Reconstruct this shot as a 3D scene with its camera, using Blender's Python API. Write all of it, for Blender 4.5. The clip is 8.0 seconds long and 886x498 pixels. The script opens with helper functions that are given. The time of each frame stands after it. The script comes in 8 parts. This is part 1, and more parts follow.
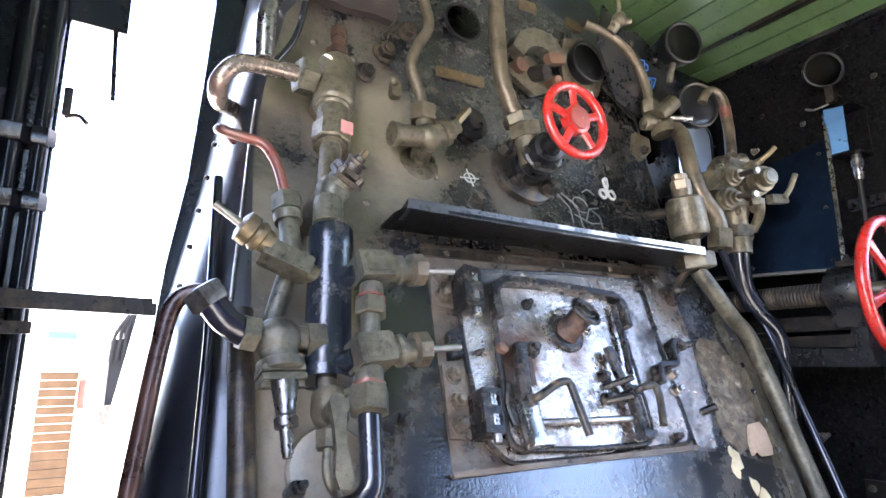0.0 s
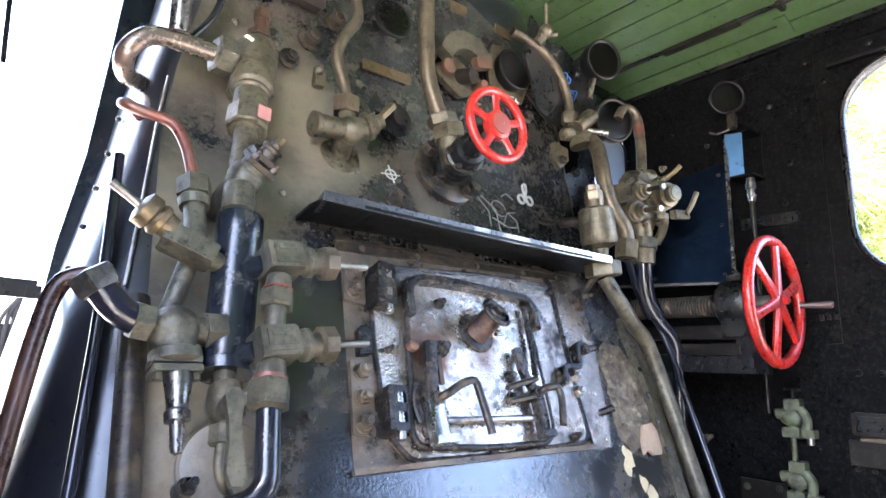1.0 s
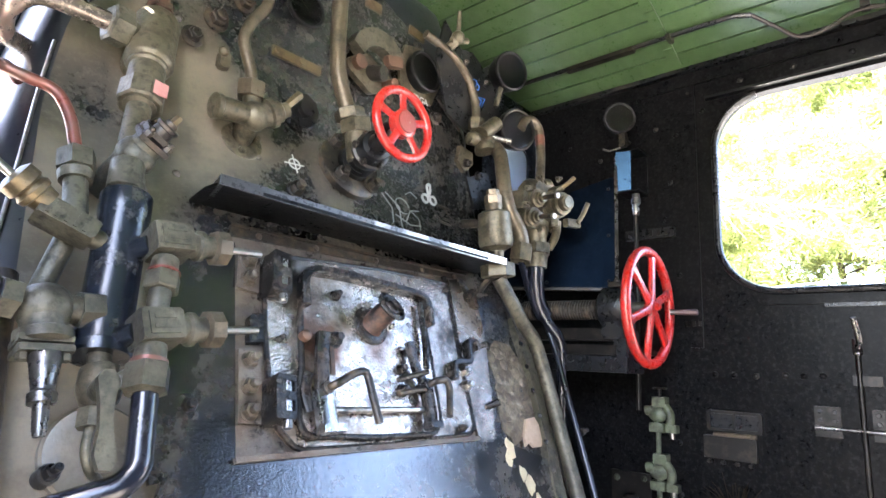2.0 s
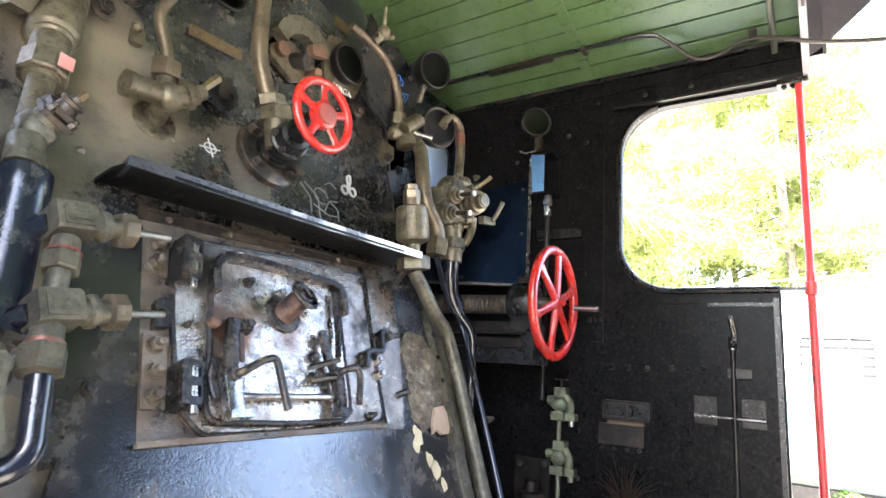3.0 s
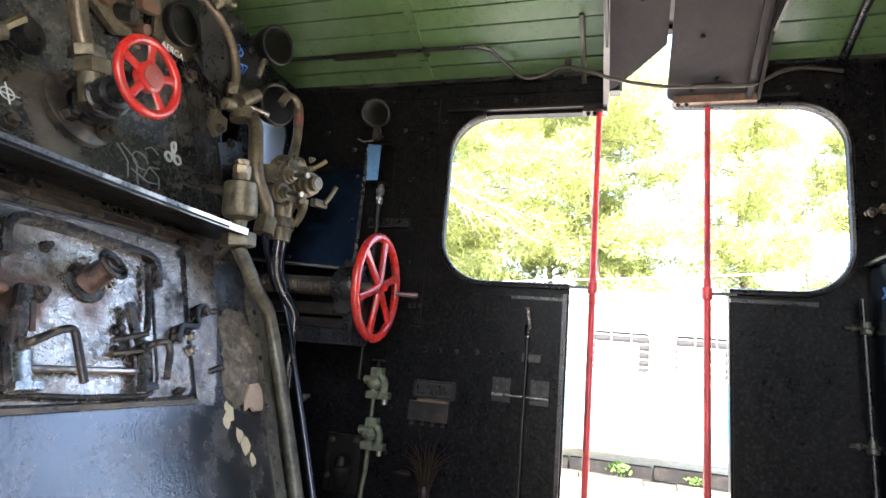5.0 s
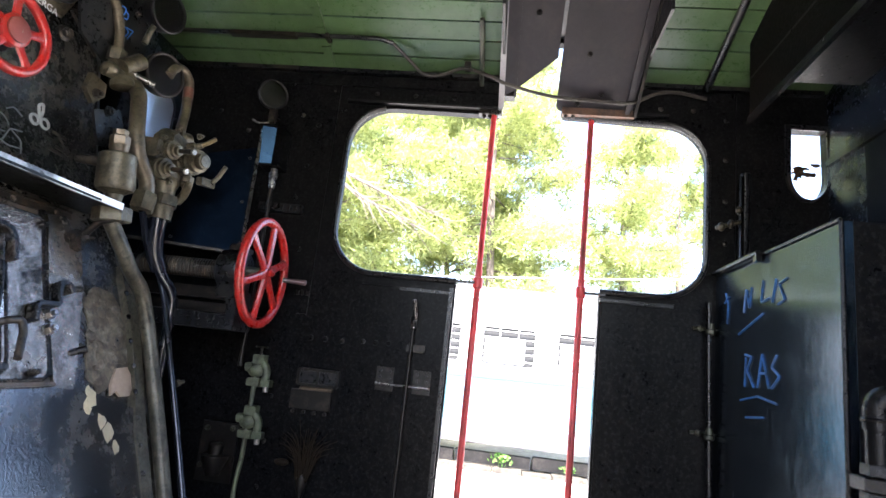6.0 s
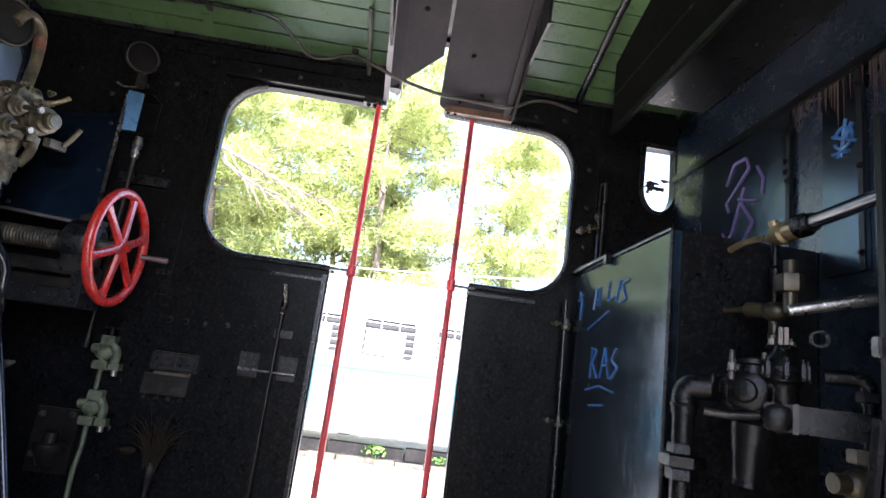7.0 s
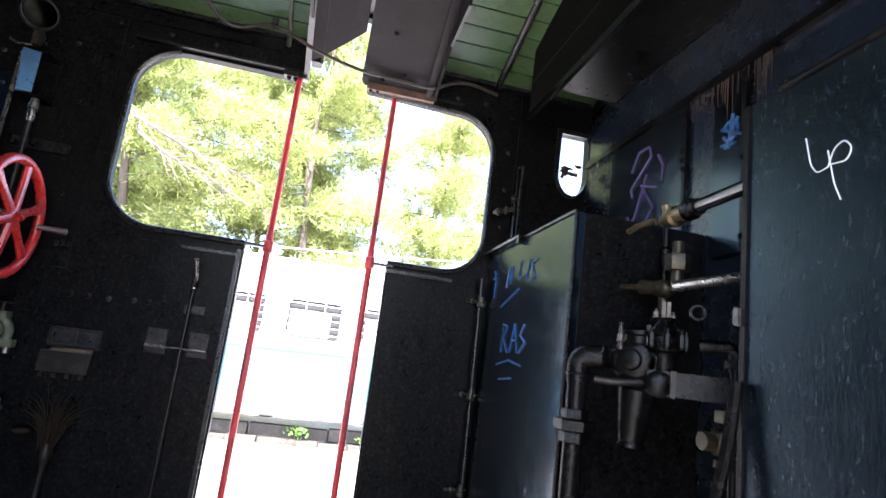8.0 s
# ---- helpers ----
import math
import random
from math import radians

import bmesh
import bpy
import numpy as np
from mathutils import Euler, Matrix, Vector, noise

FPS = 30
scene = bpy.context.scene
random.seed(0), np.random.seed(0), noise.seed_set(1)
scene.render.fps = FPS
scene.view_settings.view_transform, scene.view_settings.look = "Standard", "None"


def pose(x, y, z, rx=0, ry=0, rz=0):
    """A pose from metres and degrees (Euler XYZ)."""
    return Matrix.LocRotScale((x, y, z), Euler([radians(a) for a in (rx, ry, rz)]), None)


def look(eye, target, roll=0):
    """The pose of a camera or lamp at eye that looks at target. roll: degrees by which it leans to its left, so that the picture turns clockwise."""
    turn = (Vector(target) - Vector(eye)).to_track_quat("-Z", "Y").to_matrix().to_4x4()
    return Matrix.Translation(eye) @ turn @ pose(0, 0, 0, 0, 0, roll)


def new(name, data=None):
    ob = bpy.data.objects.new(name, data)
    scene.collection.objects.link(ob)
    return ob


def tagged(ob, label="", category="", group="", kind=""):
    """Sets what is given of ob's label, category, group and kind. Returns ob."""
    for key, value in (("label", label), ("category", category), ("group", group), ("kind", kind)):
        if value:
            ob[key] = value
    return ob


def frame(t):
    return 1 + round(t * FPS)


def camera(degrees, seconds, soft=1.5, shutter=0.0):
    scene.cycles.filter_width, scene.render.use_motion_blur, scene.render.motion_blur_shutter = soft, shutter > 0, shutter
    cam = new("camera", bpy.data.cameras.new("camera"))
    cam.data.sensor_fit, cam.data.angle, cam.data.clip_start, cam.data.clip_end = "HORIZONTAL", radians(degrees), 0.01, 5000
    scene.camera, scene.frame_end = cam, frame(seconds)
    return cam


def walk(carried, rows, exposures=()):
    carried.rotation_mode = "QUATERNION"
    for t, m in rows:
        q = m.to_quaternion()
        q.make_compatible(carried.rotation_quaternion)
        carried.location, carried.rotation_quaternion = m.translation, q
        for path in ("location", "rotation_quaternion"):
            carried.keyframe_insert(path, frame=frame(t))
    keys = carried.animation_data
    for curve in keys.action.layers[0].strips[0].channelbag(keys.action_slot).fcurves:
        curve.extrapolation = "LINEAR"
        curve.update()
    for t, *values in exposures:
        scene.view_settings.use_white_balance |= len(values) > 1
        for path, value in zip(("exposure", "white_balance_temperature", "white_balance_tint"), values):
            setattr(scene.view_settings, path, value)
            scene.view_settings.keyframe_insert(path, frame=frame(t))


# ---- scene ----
cam = camera(75.4, 8.0)
PATH = [
    (0, (0.051, 0.379, 0.876), (1.076, 2.051, 1.27), 0.1),
    (0.5, (0.066, 0.381, 0.873), (1.188, 1.989, 1.265), 0.8),
    (1, (0.071, 0.367, 0.875), (1.31, 1.887, 1.266), 1.7),
    (1.5, (0.074, 0.344, 0.868), (1.435, 1.754, 1.265), 2.5),
    (3, (0.045, 0.27, 0.848), (1.674, 1.36, 1.242), 3.7),
    (3.5, (0.033, 0.243, 0.844), (1.734, 1.22, 1.234), 3.9),
    (4, (0.018, 0.228, 0.841), (1.786, 1.079, 1.227), 4.3),
    (4.5, (-0.004, 0.208, 0.842), (1.821, 0.932, 1.224), 4.7),
    (6, (-0.052, 0.14, 0.826), (1.894, 0.386, 1.221), 6.4),
    (6.5, (-0.058, 0.103, 0.819), (1.899, 0.148, 1.227), 7.1),
    (7, (-0.074, 0.073, 0.811), (1.877, -0.065, 1.23), 7.6),
    (7.5, (-0.089, 0.044, 0.799), (1.847, -0.231, 1.216), 7.6),
    (8, (-0.11, 0.023, 0.791), (1.813, -0.363, 1.182), 7.3),
]
EXPOSURE = [(0.0, 4.85, 6200, 16), (1.5, 4.9, 6250, 14), (3.0, 4.85, 6700, 12), (4.5, 4.3, 6800, 12), (6.0, 3.68, 6200, 14), (8.0, 3.58, 6050, 16)]
walk(cam, [(t, look(eye, target, roll)) for t, eye, target, roll in PATH], EXPOSURE)

# ---- world, sun, exposure ----
world = bpy.data.worlds.new("world")
scene.world = world
world.use_nodes = True
wn = world.node_tree.nodes
wn.clear()
sky = wn.new("ShaderNodeTexSky")
sky.sky_type = "NISHITA"
sky.sun_disc = False
SUN_EL, SUN_AZ = radians(60), radians(-86)
sky.sun_elevation, sky.sun_rotation = SUN_EL, SUN_AZ
sky.air_density, sky.dust_density = 1.0, 3.0
bg = wn.new("ShaderNodeBackground")
bg.inputs["Strength"].default_value = 0.15
wo = wn.new("ShaderNodeOutputWorld")
world.node_tree.links.new(sky.outputs[0], bg.inputs[0])
world.node_tree.links.new(bg.outputs[0], wo.inputs[0])

sun_data = bpy.data.lights.new("sun", "SUN")
sun_data.energy, sun_data.angle, sun_data.color = 5.0, radians(0.6), (1.0, 0.95, 0.87)
sun = new("sun", sun_data)
sun_dir = Vector((math.sin(SUN_AZ) * math.cos(SUN_EL), math.cos(SUN_AZ) * math.cos(SUN_EL), math.sin(SUN_EL)))
sun.matrix_world = Matrix.Translation((9, 9, 15)) @ sun_dir.to_track_quat("Z", "Y").to_matrix().to_4x4()

# ---- tools ----
# The backhead leans away: u across, v up its slope, w out of it into the cab.
LEAN_K = 0.41
LEAN_A = math.atan(LEAN_K)
BS, BC = math.sin(LEAN_A), math.cos(LEAN_A)
BH = Matrix(((1, 0, 0, 0), (0, BS, -BC, 1.497), (0, BC, BS, 0.636), (0, 0, 0, 1)))
ID = Matrix.Identity(4)
WALL_X = 2.60      # inner face of the far cab side
REAR_Y = -1.245    # rear bulkhead
CEIL_Z = 2.25      # ceiling edge at the side


class Geo:
    """Collects vertices and faces, in the frame F."""

    def __init__(self, F=ID):
        self.F, self.v, self.f = F, [], []

    def add(self, verts, faces):
        n = len(self.v)
        self.v += [Vector(p) for p in verts]
        self.f += [tuple(i + n for i in q) for q in faces]
        return self

    def box(self, c, s, b=0.003, rot=None):
        """A chamfered box: centre, size, chamfer, optional turn."""
        hx, hy, hz = s[0] / 2, s[1] / 2, s[2] / 2
        b = min(b, hx * 0.6, hy * 0.6, hz * 0.6)
        bm = bmesh.new()
        for sx in (-1, 1):
            for sy in (-1, 1):
                for sz in (-1, 1):
                    bm.verts.new((sx * (hx - b), sy * hy, sz * hz))
                    bm.verts.new((sx * hx, sy * (hy - b), sz * hz))
                    bm.verts.new((sx * hx, sy * hy, sz * (hz - b)))
        bmesh.ops.convex_hull(bm, input=bm.verts)
        bm.verts.ensure_lookup_table()
        m = rot.to_3x3() if rot is not None else Matrix.Identity(3)
        idx = {v: i for i, v in enumerate(bm.verts)}
        self.add([m @ v.co + Vector(c) for v in bm.verts], [[idx[v] for v in f.verts] for f in bm.faces])
        bm.free()
        return self

    def lathe(self, p, axis, prof, seg=20, start=0.0, cap=True):
        """Turned shape: base point, axis direction, profile of (distance along, radius)."""
        a = Vector(axis).normalized()
        q = a.to_track_quat("Z", "Y").to_matrix()
        p = Vector(p)
        n = len(self.v)
        for d, r in prof:
            for i in range(seg):
                t = start + 2 * math.pi * i / seg
                self.v.append(p + q @ Vector((r * math.cos(t), r * math.sin(t), d)))
        for j in range(len(prof) - 1):
            for i in range(seg):
                k = (i + 1) % seg
                self.f.append((n + j * seg + i, n + j * seg + k, n + (j + 1) * seg + k, n + (j + 1) * seg + i))
        if cap:
            if prof[0][1] > 1e-6:
                self.f.append(tuple(n + i for i in reversed(range(seg))))
            if prof[-1][1] > 1e-6:
                self.f.append(tuple(n + (len(prof) - 1) * seg + i for i in range(seg)))
        return self

    def cyl(self, p0, p1, r, r2=None, seg=16, b=0.0015, start=0.0):
        p0, p1 = Vector(p0), Vector(p1)
        L = (p1 - p0).length
        r2 = r if r2 is None else r2
        b = min(b, L * 0.3, r * 0.5)
        return self.lathe(p0, p1 - p0, [(0, r - b), (b, r), (L - b, r2), (L, max(r2 - b, 1e-4))], seg, start)

    def nut(self, p, axis, r, h, tip=0.0, tr=None, washer=True):
        """A hexagon nut with washer and bolt end."""
        p, a = Vector(p), Vector(axis).normalized()
        if washer:
            self.cyl(p, p + a * h * 0.2, r * 1.2, seg=14)
        self.lathe(p + a * h * 0.2, a, [(0, r), (h * 0.65, r), (h * 0.8, r * 0.86)], 6)
        if tip:
            self.cyl(p + a * h, p + a * (h + tip), tr or r * 0.55, seg=10)
        return self

    def tube(self, pts, r, seg=12, bend=0.03, closed=False, r2=None):
        """A pipe along points with rounded bends; r2: radius at the end."""
        pts = [Vector(p) for p in pts]
        path = []
        n = len(pts)
        for i, p in enumerate(pts):
            if not closed and i in (0, n - 1):
                path.append(p)
                continue
            a, c = pts[(i - 1) % n], pts[(i + 1) % n]
            d = min(bend, (a - p).length * 0.49, (c - p).length * 0.49)
            s, e = p + (a - p).normalized() * d, p + (c - p).normalized() * d
            for k in range(6):
                t = k / 5
                path.append(s * (1 - t) ** 2 + p * 2 * t * (1 - t) + e * t * t)
        m = len(path)
        n0 = len(self.v)
        up = None
        for i, p in enumerate(path):
            if closed:
                d = path[(i + 1) % m] - path[i - 1]
            else:
                d = path[min(i + 1, m - 1)] - path[max(i - 1, 0)]
            d.normalize()
            if up is None:
                up = d.orthogonal().normalized()
            up = (up - d * up.dot(d)).normalized()
            side = d.cross(up)
            rr = r if r2 is None else r + (r2 - r) * i / (m - 1)
            for k in range(seg):
                t = 2 * math.pi * k / seg
                self.v.append(p + (up * math.cos(t) + side * math.sin(t)) * rr)
        for i in range(m if closed else m - 1):
            for k in range(seg):
                k2, j = (k + 1) % seg, (i + 1) % m
                self.f.append((n0 + i * seg + k, n0 + i * seg + k2, n0 + j * seg + k2, n0 + j * seg + k))
        if not closed:
            self.f.append(tuple(n0 + k for k in reversed(range(seg))))
            self.f.append(tuple(n0 + (m - 1) * seg + k for k in range(seg)))
        return self

    def ring(self, c, axis, R, r, seg=40, rs=12, flat=1.0):
        """A torus; flat: its depth along the axis against its width."""
        a = Vector(axis).normalized()
        q = a.to_track_quat("Z", "Y").to_matrix()
        c = Vector(c)
        n0 = len(self.v)
        for i in range(seg):
            t = 2 * math.pi * i / seg
            for k in range(rs):
                s = 2 * math.pi * k / rs
                rr = R + r * math.cos(s)
                self.v.append(c + q @ Vector((rr * math.cos(t), rr * math.sin(t), r * flat * math.sin(s))))
        for i in range(seg):
            for k in range(rs):
                j, l = (i + 1) % seg, (k + 1) % rs
                self.f.append((n0 + i * rs + k, n0 + j * rs + k, n0 + j * rs + l, n0 + i * rs + l))
        return self

    def ball(self, c, r, seg=14, sq=(1, 1, 1)):
        c = Vector(c)
        n0 = len(self.v)
        rows = seg // 2
        self.v.append(c + Vector((0, 0, r * sq[2])))
        for j in range(1, rows):
            t = math.pi * j / rows
            for i in range(seg):
                s = 2 * math.pi * i / seg
                self.v.append(c + Vector((r * sq[0] * math.sin(t) * math.cos(s), r * sq[1] * math.sin(t) * math.sin(s), r * sq[2] * math.cos(t))))
        self.v.append(c - Vector((0, 0, r * sq[2])))
        last = len(self.v) - 1
        for i in range(seg):
            k = (i + 1) % seg
            self.f.append((n0, n0 + 1 + i, n0 + 1 + k))
            b = n0 + 1 + (rows - 2) * seg
            self.f.append((b + i, last, b + k))
            for j in range(rows - 2):
                a = n0 + 1 + j * seg
                self.f.append((a + i, a + seg + i, a + seg + k, a + k))
        return self

    def prism(self, outline, w0, w1, holes=(), frame_=None, b=0.0):
        """A flat plate from an outline (a, b) between heights w0 and w1, with holes."""
        fr = frame_ if frame_ is not None else ID
        bm = bmesh.new()
        edges = []
        for loop in (outline, *holes):
            vs = [bm.verts.new((p[0], p[1], 0)) for p in loop]
            edges += [bm.edges.new((vs[i], vs[(i + 1) % len(vs)])) for i in range(len(vs))]
        bmesh.ops.triangle_fill(bm, use_beauty=True, use_dissolve=False, edges=edges, normal=(0, 0, 1))
        bm.verts.ensure_lookup_table()
        bm.verts.index_update()
        flat = [v.co.copy() for v in bm.verts]
        tris = [[v.index for v in f.verts] for f in bm.faces]
        rim = [(e.verts[0].index, e.verts[1].index) for e in edges if e.is_valid]
        bm.free()
        n0, m = len(self.v), len(flat)
        for w in (w0, w1):
            self.v += [fr @ Vector((p.x, p.y, w)) for p in flat]
        for t in tris:
            self.f.append(tuple(n0 + m + i for i in t))
            self.f.append(tuple(n0 + i for i in reversed(t)))
        for a, c in rim:
            self.f.append((n0 + a, n0 + c, n0 + m + c, n0 + m + a))
        return self


def arc(cx, cy, r, a0, a1, n=8, ry=None):
    ry = r if ry is None else ry
    return [(cx + r * math.cos(radians(a0 + (a1 - a0) * i / n)), cy + ry * math.sin(radians(a0 + (a1 - a0) * i / n))) for i in range(n + 1)]


def rounded(x0, y0, x1, y1, r, n=6):
    return arc(x1 - r, y1 - r, r, 0, 90, n) + arc(x0 + r, y1 - r, r, 90, 180, n) + arc(x0 + r, y0 + r, r, 180, 270, n) + arc(x1 - r, y0 + r, r, 270, 360, n)


def thing(name, F, base, label="", category="", group="", kind=""):
    """An empty at the thing's base; parts hang from it."""
    ob = new(name)
    ob.empty_display_size = 0.05
    ob.matrix_world = F @ Matrix.Translation(base)
    return tagged(ob, label, category, group, kind)


def root_matrix(ob):
    m = ob.matrix_basis.copy()
    while ob.parent:
        ob = ob.parent
        m = ob.matrix_basis @ m
    return m


def mesh_of(name, g, material, inv, sharp=38):
    me = bpy.data.meshes.new(name)
    bm = bmesh.new()
    me.from_pydata([inv @ (g.F @ p) for p in g.v], [], g.f)
    bm.from_mesh(me)
    bmesh.ops.recalc_face_normals(bm, faces=bm.faces)
    bm.to_mesh(me)
    bm.free()
    me.shade_smooth()
    me.set_sharp_from_angle(angle=radians(sharp))
    if material:
        me.materials.append(material)
    return me


def part(name, g, material, parent, label="", kind="", sharp=38):
    """One mesh under a thing or a part."""
    ob = new(name, mesh_of(name, g, material, root_matrix(parent).inverted(), sharp))
    ob.parent = parent
    return tagged(ob, label, kind=kind)


def single(name, g, material, label="", category="", group="", kind="", sharp=38, base=None):
    """A thing of one mesh, with its origin at base."""
    m = g.F @ Matrix.Translation(base) if base is not None else g.F
    ob = new(name, mesh_of(name, g, material, m.inverted(), sharp))
    ob.matrix_world = m
    return tagged(ob, label, category, group, kind)


# ---- materials ----
def surface(name, base, rough=0.5, metal=0.0, spots=(), bump=0.15, grain=60.0, vary=0.25, rough_vary=0.15, streak=0.0, coat=0.0, island=0.0, spec=0.5, soft=0.14, lean=None, hammer=0.0, coat_rough=0.2, halos=(), tint=None):
    """Base colour with cloudy and fine variation; spots: (colour, scale, amount 0..1, roughness) of wear, rust, dust."""
    m = bpy.data.materials.new(name)
    m.use_nodes = True
    nt = m.node_tree
    N, L = nt.nodes, nt.links
    bs = N["Principled BSDF"]
    geo = N.new("ShaderNodeNewGeometry")
    pos = geo.outputs["Position"]
    if streak:
        mp = N.new("ShaderNodeMapping")
        mp.inputs["Scale"].default_value = (1, 1, 1 / streak)
        L.new(pos, mp.inputs[0])
        pos = mp.outputs[0]

    def tex(scale, detail=6, rgh=0.6):
        t = N.new("ShaderNodeTexNoise")
        t.inputs["Scale"].default_value = scale
        t.inputs["Detail"].default_value = detail
        t.inputs["Roughness"].default_value = rgh
        L.new(pos, t.inputs["Vector"])
        return t.outputs["Fac"]

    def ramp(src, lo, hi):
        r = N.new("ShaderNodeMapRange")
        r.inputs["From Min"].default_value, r.inputs["From Max"].default_value = lo, hi
        L.new(src, r.inputs["Value"])
        return r.outputs[0]

    def mixc(fac, a, b):
        x = N.new("ShaderNodeMix")
        x.data_type = "RGBA"
        for s, val in ((x.inputs[6], a), (x.inputs[7], b)):
            if hasattr(val, "is_linked"):
                L.new(val, s)
            else:
                s.default_value = (*val, 1)
        L.new(fac, x.inputs[0])
        return x.outputs[2]

    def leaned(src):
        """Dirt and the shelf lip's pale end gather towards one side: lean is the direction, its last number an offset.
        """
        d = N.new("ShaderNodeVectorMath")
        d.operation = "DOT_PRODUCT"
        L.new(geo.outputs["Position"], d.inputs[0])
        d.inputs[1].default_value = lean[:3]
        a1 = N.new("ShaderNodeMath")
        a1.operation = "ADD"
        L.new(d.outputs["Value"], a1.inputs[0])
        a1.inputs[1].default_value = lean[3]
        a2 = N.new("ShaderNodeMath")
        a2.operation = "ADD"
        L.new(a1.outputs[0], a2.inputs[0])
        L.new(src, a2.inputs[1])
        out = a2.outputs[0]
        # dust gathered round fittings: (place, reach, weight)
        for place, reach, weight in halos:
            ds = N.new("ShaderNodeVectorMath")
            ds.operation = "DISTANCE"
            L.new(geo.outputs["Position"], ds.inputs[0])
            ds.inputs[1].default_value = place
            mh = N.new("ShaderNodeMapRange")
            mh.inputs["From Min"].default_value, mh.inputs["From Max"].default_value = reach * 0.3, reach
            mh.inputs["To Min"].default_value, mh.inputs["To Max"].default_value = weight, 0.0
            L.new(ds.outputs["Value"], mh.inputs["Value"])
            ah = N.new("ShaderNodeMath")
            ah.operation = "ADD"
            L.new(out, ah.inputs[0])
            L.new(mh.outputs[0], ah.inputs[1])
            out = ah.outputs[0]
        return out

    dark = tuple(c * (1 - vary) for c in base)
    lite = tuple(min(1, c * (1 + vary)) for c in base)
    big, fine = tex(4.0, 5), tex(grain, 8, 0.7)
    col = mixc(ramp(big, 0.3, 0.7), dark, lite)
    f2 = N.new("ShaderNodeMath")
    f2.operation = "MULTIPLY"
    L.new(ramp(fine, 0.45, 0.75), f2.inputs[0])
    f2.inputs[1].default_value = 0.35
    col = mixc(f2.outputs[0], col, tuple(c * 0.55 for c in base))
    rgh = ramp(fine, 0.2, 0.8)
    rm = N.new("ShaderNodeMapRange")
    rm.inputs["To Min"].default_value, rm.inputs["To Max"].default_value = max(0.03, rough - rough_vary), min(1, rough + rough_vary)
    L.new(rgh, rm.inputs["Value"])
    rough_out = rm.outputs[0]
    for i, (sc, scale, amount, srough) in enumerate(spots):
        t = tex(scale + i * 0.37, 5, 0.57) if lean and i == 0 else tex(scale + i * 0.37, 9, 0.68)
        edge = 0.62 - 0.24 * amount
        if lean and i == 0:
            t = leaned(t)
        fac = ramp(t, edge - soft * 0.4, edge + soft)
        col = mixc(fac, col, sc)
        rx = N.new("ShaderNodeMix")
        rx.data_type = "FLOAT"
        L.new(fac, rx.inputs[0])
        L.new(rough_out, rx.inputs[2])
        rx.inputs[3].default_value = srough
        rough_out = rx.outputs[0]
    if island:
        oi = N.new("ShaderNodeObjectInfo")
        mr = N.new("ShaderNodeMapRange")
        mr.inputs["To Min"].default_value, mr.inputs["To Max"].default_value = 1 - island, 1 + island
        L.new(oi.outputs["Random"], mr.inputs["Value"])
        mu = N.new("ShaderNodeMix")
        mu.data_type, mu.blend_type = "RGBA", "MULTIPLY"
        mu.inputs[0].default_value = 1
        L.new(col, mu.inputs[6])
        L.new(mr.outputs[0], mu.inputs[7])
        col = mu.outputs[2]
    L.new(col, bs.inputs["Base Color"])
    L.new(rough_out, bs.inputs["Roughness"])
    bs.inputs["Metallic"].default_value = metal
    bs.inputs["Coat Weight"].default_value = coat
    bs.inputs["Specular IOR Level"].default_value = spec
    bs.inputs["Coat Roughness"].default_value = coat_rough
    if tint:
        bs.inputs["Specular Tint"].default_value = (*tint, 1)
    if bump:
        ad = N.new("ShaderNodeMath")
        ad.operation = "MULTIPLY_ADD"
        L.new(big, ad.inputs[0])
        ad.inputs[1].default_value = 1.5
        L.new(fine, ad.inputs[2])
        bp = N.new("ShaderNodeBump")
        bp.inputs["Strength"].default_value = bump
        bp.inputs["Distance"].default_value = 0.004
        L.new(ad.outputs[0], bp.inputs["Height"])
        out = bp.outputs[0]
        if hammer:
            # shallow dents of a few centimetres, as on hammered or wrinkled plate
            b2 = N.new("ShaderNodeBump")
            b2.inputs["Strength"].default_value = 1.0
            b2.inputs["Distance"].default_value = hammer
            L.new(tex(135.0, 2.0, 0.5), b2.inputs["Height"])
            L.new(out, b2.inputs["Normal"])
            out = b2.outputs[0]
        L.new(out, bs.inputs["Normal"])
        if coat:
            L.new(out, bs.inputs["Coat Normal"])
    return m


